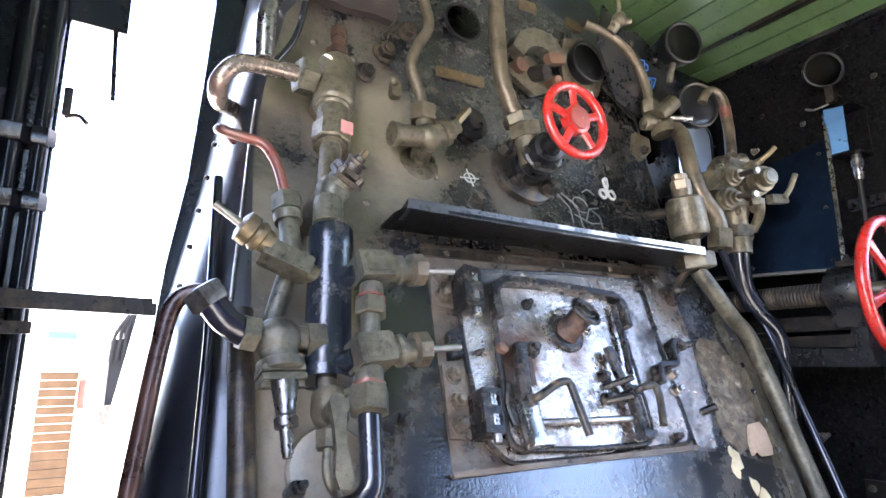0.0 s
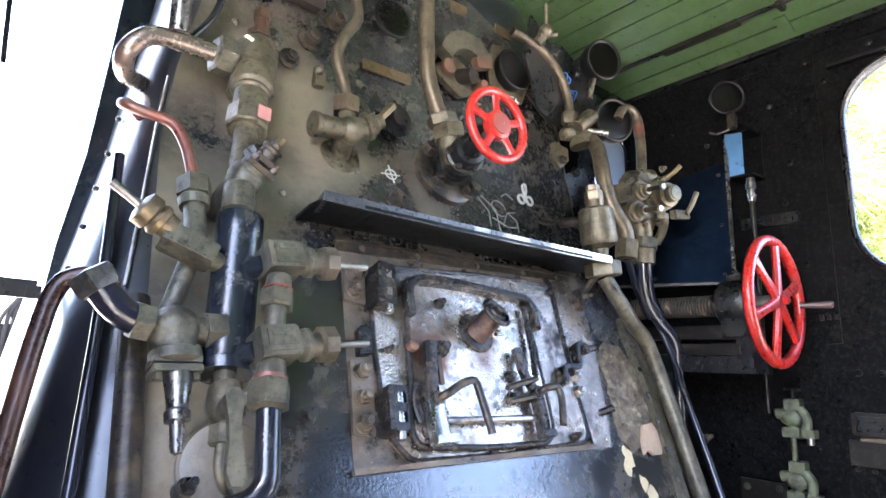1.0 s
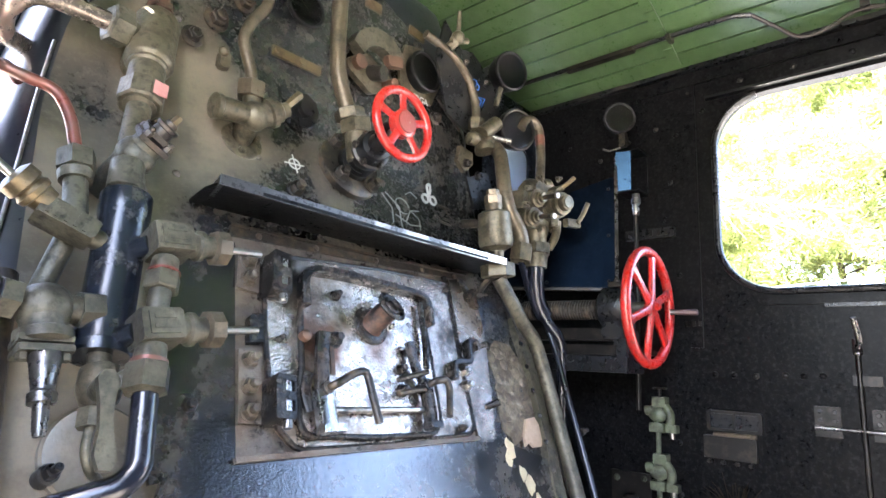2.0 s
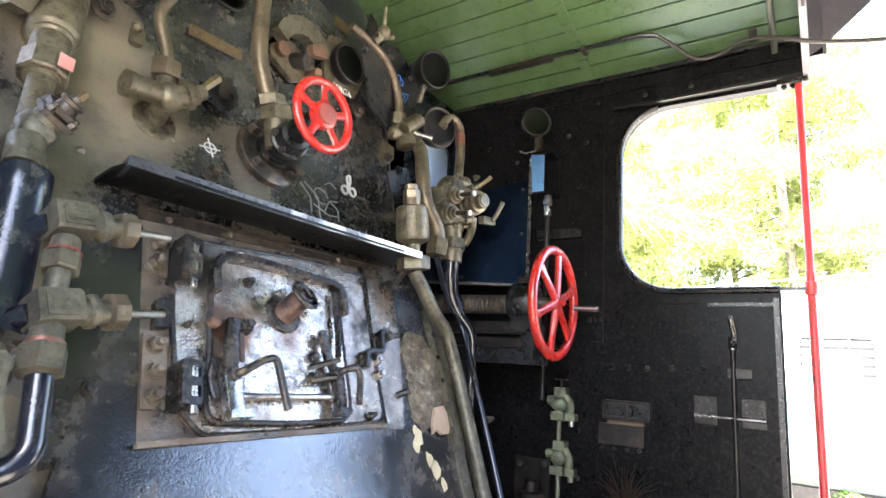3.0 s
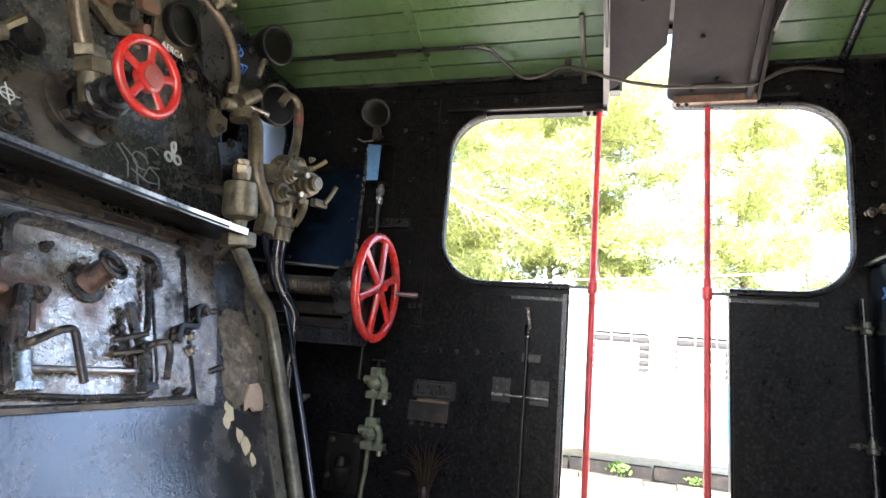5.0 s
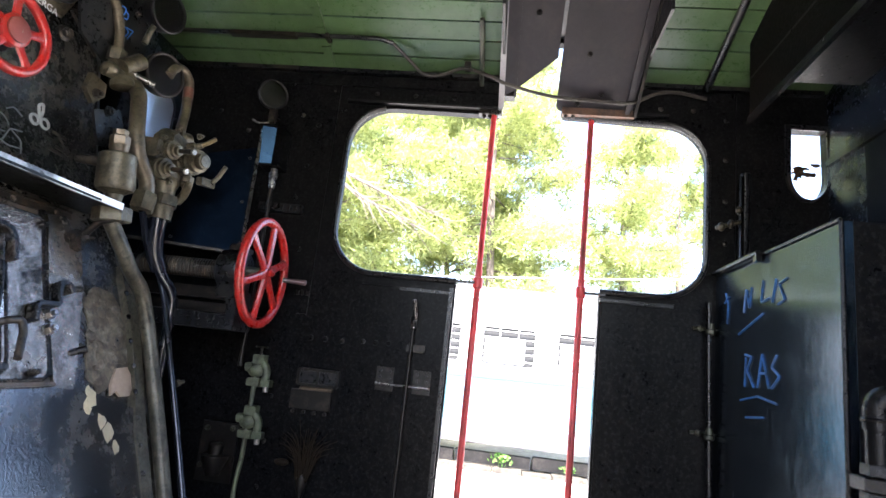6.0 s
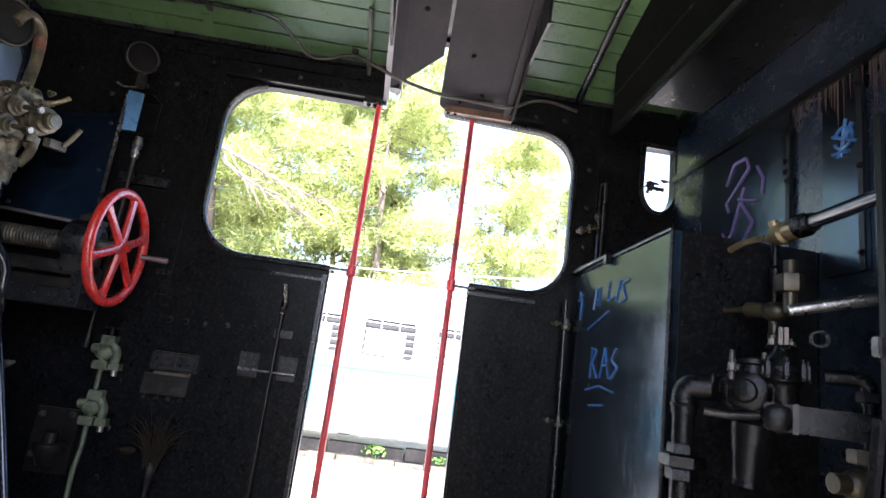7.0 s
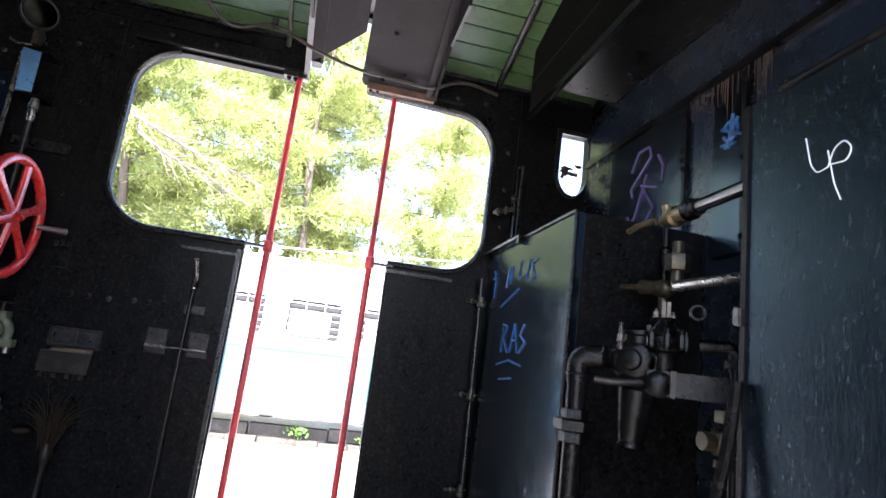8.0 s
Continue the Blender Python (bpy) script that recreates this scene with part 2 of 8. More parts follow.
RUST = (0.13, 0.05, 0.025)
M_BLACK = surface("black_paint", (0.006, 0.0065, 0.008), 0.3, spots=(((0.03, 0.026, 0.02), 9, 0.22, 0.6),), bump=0.25, spec=0.4)
M_GLOSS = surface("gloss_black_paint", (0.010, 0.012, 0.020), 0.16, spots=(((0.03, 0.028, 0.026), 12, 0.10, 0.35),), bump=0.12, rough_vary=0.06, coat=0.3, soft=0.25)
M_BACK = surface("backhead_paint", (0.012, 0.0138, 0.0172), 0.22, spots=(((0.195, 0.163, 0.118), 2.9, 0.15, 0.5), ((0.08, 0.072, 0.058), 5.2, 0.10, 0.4), ((0.085, 0.074, 0.056), 14, 0.12, 0.45), ((0.15, 0.135, 0.11), 70, 0.10, 0.55)), bump=0.36, soft=0.2, lean=(-0.24, 0, -0.10, 0.388), coat=0.8, coat_rough=0.16,
                 halos=(((0.84, 1.85, 1.47), 0.30, 0.17), ((1.27, 1.84, 1.50), 0.27, 0.15), ((1.85, 1.62, 1.25), 0.36, 0.24), ((0.5, 1.75, 1.75), 0.36, 0.08), ((1.32, 1.87, 1.92), 0.22, 0.14), ((0.7, 1.6, 0.95), 0.25, 0.10), ((1.75, 1.75, 1.85), 0.22, 0.14)))
M_SILVER = surface("worn_silver_black", (0.72, 0.64, 0.57), 0.24, 0.9, spots=(((0.22, 0.12, 0.085), 6.5, 0.16, 0.45), ((0.020, 0.018, 0.017), 3.4, 0.36, 0.2), ((0.22, 0.15, 0.105), 5.4, 0.28, 0.45), ((0.05, 0.042, 0.036), 26, 0.28, 0.35)), bump=0.4, grain=110, soft=0.16, lean=(0, 0, 0, 0), hammer=0.0022, halos=(((0.96, 1.56, 0.875), 0.15, 0.22), ((1.22, 1.57, 0.93), 0.12, 0.14)))
M_DOORBLACK = surface("glossy_wrinkled_black", (0.44, 0.39, 0.34), 0.2, 0.85, spots=(((0.018, 0.017, 0.017), 11, 0.36, 0.18), ((0.28, 0.21, 0.15), 3.1, 0.26, 0.4), ((0.02, 0.018, 0.017), 46, 0.22, 0.25)), bump=0.45, grain=110, rough_vary=0.05, soft=0.13, hammer=0.0030)
M_PLATE = surface("brown_black_frame", (0.155, 0.125, 0.098), 0.34, 0.25, spots=(((0.03, 0.028, 0.029), 7, 0.5, 0.24), ((0.14, 0.092, 0.066), 8, 0.26, 0.6), ((0.19, 0.165, 0.13), 30, 0.22, 0.6)), bump=0.9, soft=0.16, hammer=0.0007)
M_HINGE = surface("worn_black_casting", (0.011, 0.0105, 0.0105), 0.2, 0.0, spots=(((0.10, 0.084, 0.068), 14, 0.12, 0.35), ((0.07, 0.046, 0.032), 16, 0.18, 0.45)), bump=0.5, grain=90, soft=0.14, spec=0.35, hammer=0.0016)
M_TANBOLT = surface("oily_brown_bolt", (0.13, 0.105, 0.078), 0.36, 0.35, spots=(((0.035, 0.027, 0.02), 18, 0.4, 0.35), ((0.24, 0.205, 0.16), 30, 0.2, 0.5)), bump=0.4, soft=0.15)
M_APRON = surface("black_blue_sheet", (0.0105, 0.0108, 0.0115), 0.19, spots=(((0.022, 0.022, 0.0225), 2.0, 0.2, 0.28), ((0.12, 0.104, 0.083), 5.0, 0.15, 0.5)), bump=0.2, grain=50, soft=0.24, coat=1.0, coat_rough=0.12, hammer=0.0005)
M_STEEL = surface("bare_steel", (0.40, 0.385, 0.36), 0.38, 1.0, spots=(((0.16, 0.125, 0.095), 14, 0.3, 0.6),), bump=0.25)
M_BRONZE = surface("dull_bronze", (0.134, 0.114, 0.076), 0.36, 0.45, spots=(((0.034, 0.029, 0.019), 11, 0.42, 0.42), ((0.175, 0.153, 0.11), 26, 0.2, 0.65), ((0.027, 0.024, 0.018), 46, 0.22, 0.5)), bump=0.5, grain=80, soft=0.13)
M_GREYB = surface("grey_green_bronze", (0.112, 0.103, 0.074), 0.35, 0.4, spots=(((0.03, 0.0275, 0.021), 12, 0.42, 0.4), ((0.16, 0.143, 0.104), 28, 0.2, 0.65), ((0.024, 0.022, 0.017), 48, 0.22, 0.5)), bump=0.5, grain=80, soft=0.13)
M_BRASS = surface("worn_brass", (0.20, 0.148, 0.08), 0.34, 0.7, spots=(((0.07, 0.054, 0.034), 18, 0.45, 0.5), ((0.165, 0.138, 0.095), 34, 0.2, 0.7)), bump=0.35, soft=0.18)
M_COPPER = surface("tarnished_copper", (0.138, 0.108, 0.074), 0.32, 0.5, spots=(((0.08, 0.068, 0.048), 7, 0.5, 0.5), ((0.03, 0.025, 0.018), 20, 0.28, 0.6), ((0.18, 0.15, 0.105), 34, 0.16, 0.65)), bump=0.3, soft=0.16)
M_COPPER2 = surface("red_copper_pipe", (0.20, 0.06, 0.045), 0.3, 0.4, spots=(((0.14, 0.11, 0.085), 9, 0.42, 0.45),), bump=0.15, soft=0.2)
M_BROWNP = surface("dark_brown_pipe", (0.04, 0.02, 0.016), 0.28, 0.3, spots=(((0.08, 0.04, 0.03), 8, 0.3, 0.4),), bump=0.15)
M_PEWTER = surface("worn_pewter", (0.22, 0.21, 0.20), 0.28, 0.9, spots=(((0.05, 0.045, 0.04), 16, 0.35, 0.5),), bump=0.25)
M_CHROME = surface("hand_worn_bright_steel", (0.45, 0.44, 0.42), 0.27, 1.0, spots=(((0.06, 0.045, 0.04), 9, 0.3, 0.35),), bump=0.4, soft=0.2)
M_RED = surface("red_paint", (0.40, 0.017, 0.013), 0.28, spots=(((0.2, 0.016, 0.013), 16, 0.25, 0.45), ((0.05, 0.02, 0.015), 40, 0.06, 0.6)), bump=0.15, coat=0.3)
M_REDPOLE = surface("red_pole_paint", (0.55, 0.035, 0.035), 0.35, spots=(((0.12, 0.03, 0.025), 10, 0.35, 0.7),), bump=0.15, streak=3.0)
M_RUST = surface("rusty_iron", (0.13, 0.07, 0.045), 0.6, 0.3, spots=(((0.04, 0.03, 0.026), 14, 0.45, 0.5),), bump=0.5)
M_IRON = surface("dark_iron", (0.035, 0.031, 0.028), 0.32, 0.5, spots=(((0.12, 0.09, 0.06), 18, 0.33, 0.6),), bump=0.4)
M_GREEN = surface("green_ceiling_paint", (0.058, 0.103, 0.039), 0.3, spots=(((0.04, 0.068, 0.025), 3, 0.35, 0.35), ((0.085, 0.125, 0.065), 14, 0.15, 0.4)), bump=0.2, vary=0.2, soft=0.3, coat=0.3, coat_rough=0.3)
M_PURPLE = surface("plum_grey_paint", (0.017, 0.0133, 0.0158), 0.48, spots=(((0.009, 0.0072, 0.0075), 5, 0.4, 0.55), ((0.04, 0.03, 0.028), 14, 0.12, 0.7)), bump=0.3, soft=0.25)
M_WALL = surface("black_wall_paint", (0.0022, 0.0024, 0.0030), 0.3, spots=(((0.0050, 0.0049, 0.0050), 3.4, 0.26, 0.36), ((0.011, 0.0098, 0.009), 17, 0.12, 0.4), ((0.03, 0.03, 0.03), 60, 0.03, 0.4)), bump=0.2, grain=45, spec=0.075, soft=0.3)
M_DULLBLACK = surface("dull_black_case", (0.004, 0.0042, 0.005), 0.42, spots=(((0.014, 0.012, 0.010), 14, 0.2, 0.6),), bump=0.2, spec=0.25)
M_SOOT = surface("sooty_iron", (0.010, 0.0085, 0.0075), 0.36, 0.3, spots=(((0.035, 0.028, 0.02), 18, 0.28, 0.55),), bump=0.4, spec=0.35)
# Blue in the base colour carries the bulkhead's sheen, which reflection alone misses.
M_SHEEN = surface("black_sheet_blue_sheen", (0.007, 0.011, 0.019), 0.24, spots=(((0.009, 0.012, 0.018), 6, 0.25, 0.36),), bump=0.08, spec=0.5, rough_vary=0.07, soft=0.3)

# ---- the cab: floor, walls, ceiling ----
def ceil_z(x):
    return CEIL_Z + 0.30 * (1 - ((x - 1.15) / 1.45) ** 2)


LEFT_X = -0.30
FRONT_Y = 2.15
WALL_F = Matrix(((0, 0, 1, WALL_X), (1, 0, 0, 0), (0, 1, 0, 0), (0, 0, 0, 1)))      # (y, z) outlines, depth along x
REAR_F = Matrix(((1, 0, 0, 0), (0, 0, -1, REAR_Y), (0, 1, 0, 0), (0, 0, 0, 1)))     # (x, z) outlines, depth towards the rear
FRONT_F = Matrix(((1, 0, 0, 0), (0, 0, -1, FRONT_Y), (0, 1, 0, 0), (0, 0, 0, 1)))   # (x, z), w towards the cab

g = Geo()
for i in range(14):
    x0 = LEFT_X - 0.05 + i * 0.215
    g.box((x0 + 0.105, 0.45, -0.03), (0.2149, 3.5, 0.06), 0.004)
single("floor", g, surface("worn_floor_planks", (0.25, 0.235, 0.21), 0.7, spots=(((0.16, 0.14, 0.115), 5, 0.5, 0.8),), bump=0.4),
       "dusty worn wooden plank floor of the cab", "floor", kind="structure")


def side_hole():
    """The joined outline of side window and doorway."""
    return ([(0.395, 0.0), (0.395, 1.215)] + [(0.80, 1.215)] + arc(0.80, 1.43, 0.215, 270, 360, 8)
            + arc(0.80, 1.85, 0.215, 0, 90, 8) + [(0.28, 2.062), (0.272, 2.062), (0.272, 2.47), (-0.03, 2.47), (-0.03, 2.10), (-0.04, 2.08), (-0.055, 2.075)]
            + arc(-0.52, 1.86, 0.20, 90, 180, 8) + arc(-0.52, 1.43, 0.20, 180, 270, 8) + [(-0.258, 1.228), (-0.262, 0.0)])


outer = [(0.395, 0.0), (2.15, 0.0), (2.15, 2.30), (0.30, 2.30), (0.30, 2.50), (-0.40, 2.50), (-0.40, 2.30), (-1.30, 2.30), (-1.30, 0.0), (-0.262, 0.0)]
g = Geo(WALL_F)
oval = [(-1.238, 2.07)] + arc(-1.162, 1.85, 0.08, 180, 360, 12, 0.115) + [(-1.085, 2.07)]
g.prism(outer + list(reversed(side_hole()))[1:-1], 0.0, 0.05, holes=[[(y, z) for y, z in oval]])
single("wall_east", g, M_WALL, "black painted riveted steel cab side with rounded window opening and small oval window", "wall", kind="structure")

# bead round the opening
rim = [(WALL_X - 0.006, y, z) for y, z in side_hole()[1:]]
g = Geo()
g.tube(rim[:19], 0.014, 8, 0.01)
g.tube(rim[25:-1], 0.014, 8, 0.01)
single("trim", g, M_BLACK, "raised black bead round the cab window opening", "trim", kind="structure")

# near side: the same window and doorway, standing open behind the camera
g = Geo(Matrix(((0, 0, 1, LEFT_X - 0.05), (1, 0, 0, 0), (0, 1, 0, 0), (0, 0, 0, 1))))
g.prism(outer + list(reversed(side_hole()))[1:-1], 0.0, 0.05)
single("wall_west", g, M_WALL, "black painted steel cab side with open doorway and side window", "wall", kind="structure")

# front bulkhead: open gangway door on the near side of the boiler
g = Geo(FRONT_F)
front = [(-0.3, 0), (-0.078, 0), (-0.078, 1.80), (0.058, 1.80), (0.06, 2.12), (0.20, 2.12)] + arc(0.20, 1.98, 0.085, 80, 0, 5) + [
    (0.27, 1.70), (0.25, 1.40), (0.215, 1.15), (0.17, 0.6), (0.15, 0.0), (2.6, 0.0), (2.6, 2.62), (-0.3, 2.62)]
g.prism(front, 0.0, 0.03, holes=[rounded(2.272, 1.687, 2.573, 2.033, 0.06, 4)])
single("wall_north", g, M_SHEEN, "blue black steel front bulkhead beside the boiler", "wall", kind="structure")

# stepped plate beside the boiler with the front look-out window
w2 = tagged(thing("window_2", FRONT_F, (2.42, 1.66, 0.20)), "small front look-out window with dusty glass", "window", kind="structure")
look_out = rounded(2.285, 1.70, 2.56, 2.02, 0.06, 5)
part("bulkhead_plate", Geo(FRONT_F).prism([(2.16, 1.17), (2.597, 1.17), (2.597, 2.26), (2.16, 2.26)], 0.195, 0.203, holes=[look_out]), M_SHEEN, w2, "blue black plate round the window")
part("reveal", Geo(FRONT_F).prism(rounded(2.265, 1.68, 2.58, 2.04, 0.07, 5), 0.031, 0.1945, holes=[look_out]), M_WALL, w2)
M_DUSTPANE = bpy.data.materials.new("dusty_look_out_glass")
M_DUSTPANE.use_nodes = True
bs_ = M_DUSTPANE.node_tree.nodes["Principled BSDF"]
bs_.inputs["Base Color"].default_value = (0.74, 0.83, 0.95, 1)
bs_.inputs["Transmission Weight"].default_value, bs_.inputs["Roughness"].default_value, bs_.inputs["IOR"].default_value = 0.85, 0.5, 1.15
pn = part("pane", Geo(FRONT_F).prism(rounded(2.28, 1.695, 2.565, 2.025, 0.06, 5), 0.186, 0.190), M_DUSTPANE, w2)
pn.visible_shadow = False

# rear bulkhead
g = Geo(REAR_F)
g.prism([(-0.3, 0), (2.6, 0), (2.6, 2.62), (-0.3, 2.62)], 0.0, 0.04)
single("wall_south", g, M_SHEEN, "blue black steel rear bulkhead", "wall", kind="structure")

# green boarded ceiling, with a gap for the plated hatch above the doorway
g = Geo()
random.seed(4)
n_b = 28
for i in range(n_b):
    xa = LEFT_X + (WALL_X - LEFT_X) * i / n_b
    xb = LEFT_X + (WALL_X - LEFT_X) * (i + 1) / n_b - 0.004
    za, zb = ceil_z(xa), ceil_z(xb)
    tilt = math.atan2(zb - za, xb - xa)
    xm = (xa + xb) / 2
    spans = [(-1.30, 2.2)] if xm < 1.95 else [(-1.30, -0.38), (0.262, 2.2)]
    for y0, y1 in spans:
        g.box((xm, (y0 + y1) / 2, (za + zb) / 2 + 0.01), (xb - xa, y1 - y0, 0.02), 0.003, Matrix.Rotation(-tilt, 3, "Y"))
single("ceiling", g, M_GREEN, "green painted narrow ceiling boards of the cab roof", "ceiling", kind="structure")
g = Geo()
for i in range(24):
    xa, xb = LEFT_X - 0.1 + 3.1 * i / 24, LEFT_X - 0.1 + 3.1 * (i + 1) / 24
    g.prism([(xa, -1.4), (xb, -1.4), (xb, 2.25), (xa, 2.25)] if xb < 1.95 else [(xa, 0.27), (xb, 0.27), (xb, 2.25), (xa, 2.25)], ceil_z(xa) + 0.03, ceil_z(xa) + 0.04)
    if xb >= 1.95:
        g.prism([(xa, -1.4), (xb, -1.4), (xb, -0.385), (xa, -0.385)], ceil_z(xa) + 0.03, ceil_z(xa) + 0.04)
single("roof", g, M_BLACK, "black sheet steel cab roof", "roof", kind="structure")

# ---- boiler backhead ----
UC = 1.18


VB = 0.94          # where the slope turns nearly upright
UP_A = math.atan(0.08)
UP0 = BH @ Vector((0, VB, 0))


def on_back(u, v, w):
    """A place on the backhead: sloping below, nearly upright above the bend."""
    if v <= VB - 0.06:
        return BH @ Vector((u, v, w))
    t = min(1, max(0, (v - VB + 0.06) / 0.12))
    a = LEAN_A + (UP_A - LEAN_A) * t
    p = BH @ Vector((0, VB - 0.06, 0))
    steps = 12
    for k in range(steps):
        tt = min(1, ((v - VB + 0.06) * (k + 0.5) / steps) / 0.12)
        aa = LEAN_A + (UP_A - LEAN_A) * tt
        p += Vector((0, math.sin(aa), math.cos(aa))) * (v - VB + 0.06) / steps
    return p + Vector((u, -math.cos(a) * w, math.sin(a) * w))


def half_width(v):
    pts = [(-0.75, 0.84), (0.3, 0.84), (0.8, 0.82), (1.05, 0.79), (1.3, 0.74), (1.5, 0.62), (1.65, 0.45), (1.75, 0.2), (1.78, 0.0)]
    for (v0, h0), (v1, h1) in zip(pts, pts[1:]):
        if v <= v1:
            return h0 + (h1 - h0) * (v - v0) / (v1 - v0)
    return 0


VS = [-0.70, -0.45, -0.2, 0.0, 0.15, 0.3, 0.45, 0.6, 0.74, 0.82, 0.88, 0.91, 0.94, 0.97, 1.0, 1.05, 1.12, 1.2, 1.3, 1.38, 1.44, 1.5, 1.56, 1.61, 1.65, 1.69, 1.72, 1.75, 1.77]


def lagging_half(v):
    """Half the width over the lagging, which narrows upwards."""
    return max(1.04 - 0.17 * v, half_width(v) + 0.07)


def arch_outline(f=0.0):
    right = [(UC + half_width(v) + (lagging_half(v) - half_width(v)) * f, v + 0.18 * f * (1 if v > 1.6 else max(0, v - 1.2) / 0.4)) for v in VS]
    return right + [(2 * UC - u, v) for u, v in reversed(right)]


boiler = thing("boiler", BH, (UC, -0.68, 0), "black and tan dusty boiler backhead leaning away from the cab", "boiler")
g = Geo()
nc = 25
for v in VS:
    h = half_width(v)
    g.v += [on_back(UC - h + 2 * h * k / (nc - 1), v, 0) for k in range(nc)]
g.f += [(j * nc + i, j * nc + i + 1, (j + 1) * nc + i + 1, (j + 1) * nc + i) for j in range(len(VS) - 1) for i in range(nc - 1)]
part("backplate", g, M_BACK, boiler)
g = Geo()
rows = []
for k in range(7):
    a = radians(15 * k)
    rows.append([on_back(u, v, -0.16 * (1 - math.cos(a))) for u, v in arch_outline(math.sin(a))])
rows.append([p + Vector((0, 1.5, 0)) for p in rows[-1]])
n = len(rows[0])
g.add([p for r in rows for p in r], [(j * n + i, j * n + i + 1, (j + 1) * n + i + 1, (j + 1) * n + i) for j in range(len(rows) - 1) for i in range(n - 1)])
part("lagging", g, surface("glossy_lagging_sheet", (0.010, 0.012, 0.020), 0.3, spots=(((0.03, 0.028, 0.026), 12, 0.10, 0.45),), bump=0.12, rough_vary=0.06, coat=0.5, coat_rough=0.3, spec=0.6, soft=0.25), boiler, "glossy blue black rounded lagging sheet")
g = Geo(BH)
g.prism([(0.30, -0.70), (2.02, -0.70), (2.02, -0.12), (1.72, -0.02), (1.63, -0.006), (0.75, -0.006), (0.60, -0.015), (0.58, -0.08), (0.30, -0.10)], 0.004, 0.022)
part("apron", g, M_APRON, boiler, "scuffed grey blue sheet below the fire door")
g = Geo(BH)
g.box((1.165, -0.004, 0.026), (0.84, 0.012, 0.014), 0.003)
part("ledge", g, M_PLATE, boiler)
g = Geo(BH)
g.prism([(0.575, -0.03), (0.752, -0.02), (0.80, 0.545), (0.60, 0.53)], 0.003, 0.014)
part("cover_plate", g, M_APRON, boiler)
g = Geo(BH)
g.prism([(1.590, -0.012), (1.668, -0.022), (1.700, 0.060), (1.772, 0.318), (1.800, 0.500), (1.735, 0.590), (1.655, 0.570), (1.612, 0.259)], 0.010, 0.022)
part("cover_plate", g, M_DOORBLACK, boiler)

# stay bolt heads and rivets on the plate
rivet_mesh = mesh_of("rivet", Geo().lathe((0, 0, 0), (0, 0, 1), [(0, 0.011), (0.005, 0.010), (0.008, 0.006), (0.0095, 0.001)], 10), M_BACK, ID)
random.seed(11)
spots_uv = []
for v in (0.72, 0.88, 1.05, 1.22, 1.38, 1.54):
    for u in (0.52, 0.66, 0.93, 1.09, 1.37, 1.52, 1.70, 1.84):
        if abs(u - UC) < half_width(v) - 0.06 and random.random() < 0.62:
            spots_uv.append((u + random.uniform(-0.02, 0.02), v + random.uniform(-0.02, 0.02)))
for v in (-0.22, -0.1, 0.02, 0.16, 0.3):
    spots_uv += [(0.41, v), (1.94, v)]
for u, v in spots_uv:
    r = new("rivet", rivet_mesh)
    r.parent = boiler
    r.matrix_basis = root_matrix(boiler).inverted() @ Matrix.Translation(on_back(u, v, 0)) @ (BH if v < VB else Matrix.Rotation(radians(90), 4, 'X')).to_3x3().to_4x4()

# round mud hole cover low on the near side, with its stud
mh = thing("mud_hole_cover", BH, (0.482, 0.035, 0.0), "round tan dusty mud hole cover with a black stud", "cover")
part("cover", Geo(BH).lathe((0.482, 0.035, 0.0), (0, 0, 1), [(0, 0.088), (0.014, 0.088), (0.018, 0.083), (0.014, 0.074), (0.012, 0.03), (0.012, 0.0)], 36), M_BACK, mh)
part("stud", Geo(BH).cyl((0.405, 0.0, 0.0), (0.408, 0.003, 0.03), 0.018).nut((0.408, 0.003, 0.03), (0.1, 0.05, 1), 0.014, 0.018, 0.02), M_BLACK, mh)

# flaking lagging beside the fire door
M_LAG = surface("crumbling_lagging", (0.15, 0.125, 0.09), 0.8, spots=(((0.05, 0.036, 0.025), 14, 0.5, 0.7), ((0.26, 0.23, 0.185), 20, 0.28, 0.9), ((0.03, 0.026, 0.022), 34, 0.3, 0.6)), bump=1.0, grain=40)
random.seed(6)
g = Geo(BH)
edge = [(1.80, 0.30), (1.86, 0.35), (1.95, 0.34), (2.0, 0.26), (1.99, 0.14), (1.985, 0.03), (1.93, -0.04), (1.86, -0.02), (1.80, -0.03), (1.76, 0.03), (1.775, 0.12), (1.80, 0.2)]
out = []
for (u0, v0), (u1, v1) in zip(edge, edge[1:] + edge[:1]):
    for k in range(3):
        t = k / 3
        out.append((u0 + (u1 - u0) * t + random.uniform(-0.008, 0.008), v0 + (v1 - v0) * t + random.uniform(-0.008, 0.008)))
g.prism(out, 0.0, 0.006)
for k in range(46):
    u, v = random.uniform(1.80, 1.97), random.uniform(-0.0, 0.31)
    g.ball((u, v, 0.004), random.uniform(0.012, 0.03), 8, (1, random.uniform(0.6, 1.2), random.uniform(0.25, 0.5)))
part("lagging_patch", g, M_LAG, boiler, "crumbling tan lagging patch")
g = Geo(BH)
g.prism([(1.86, -0.005), (1.90, 0.05), (1.96, 0.055), (1.985, 0.0), (1.95, -0.05), (1.90, -0.05), (1.88, -0.03), (1.85, -0.045)], 0.006, 0.016)
part("paint_flake", g, surface("pale_filler", (0.36, 0.27, 0.2), 0.8, bump=0.4), boiler)
M_CHIP = surface("cream_undercoat", (0.5, 0.43, 0.28), 0.8, bump=0.3)
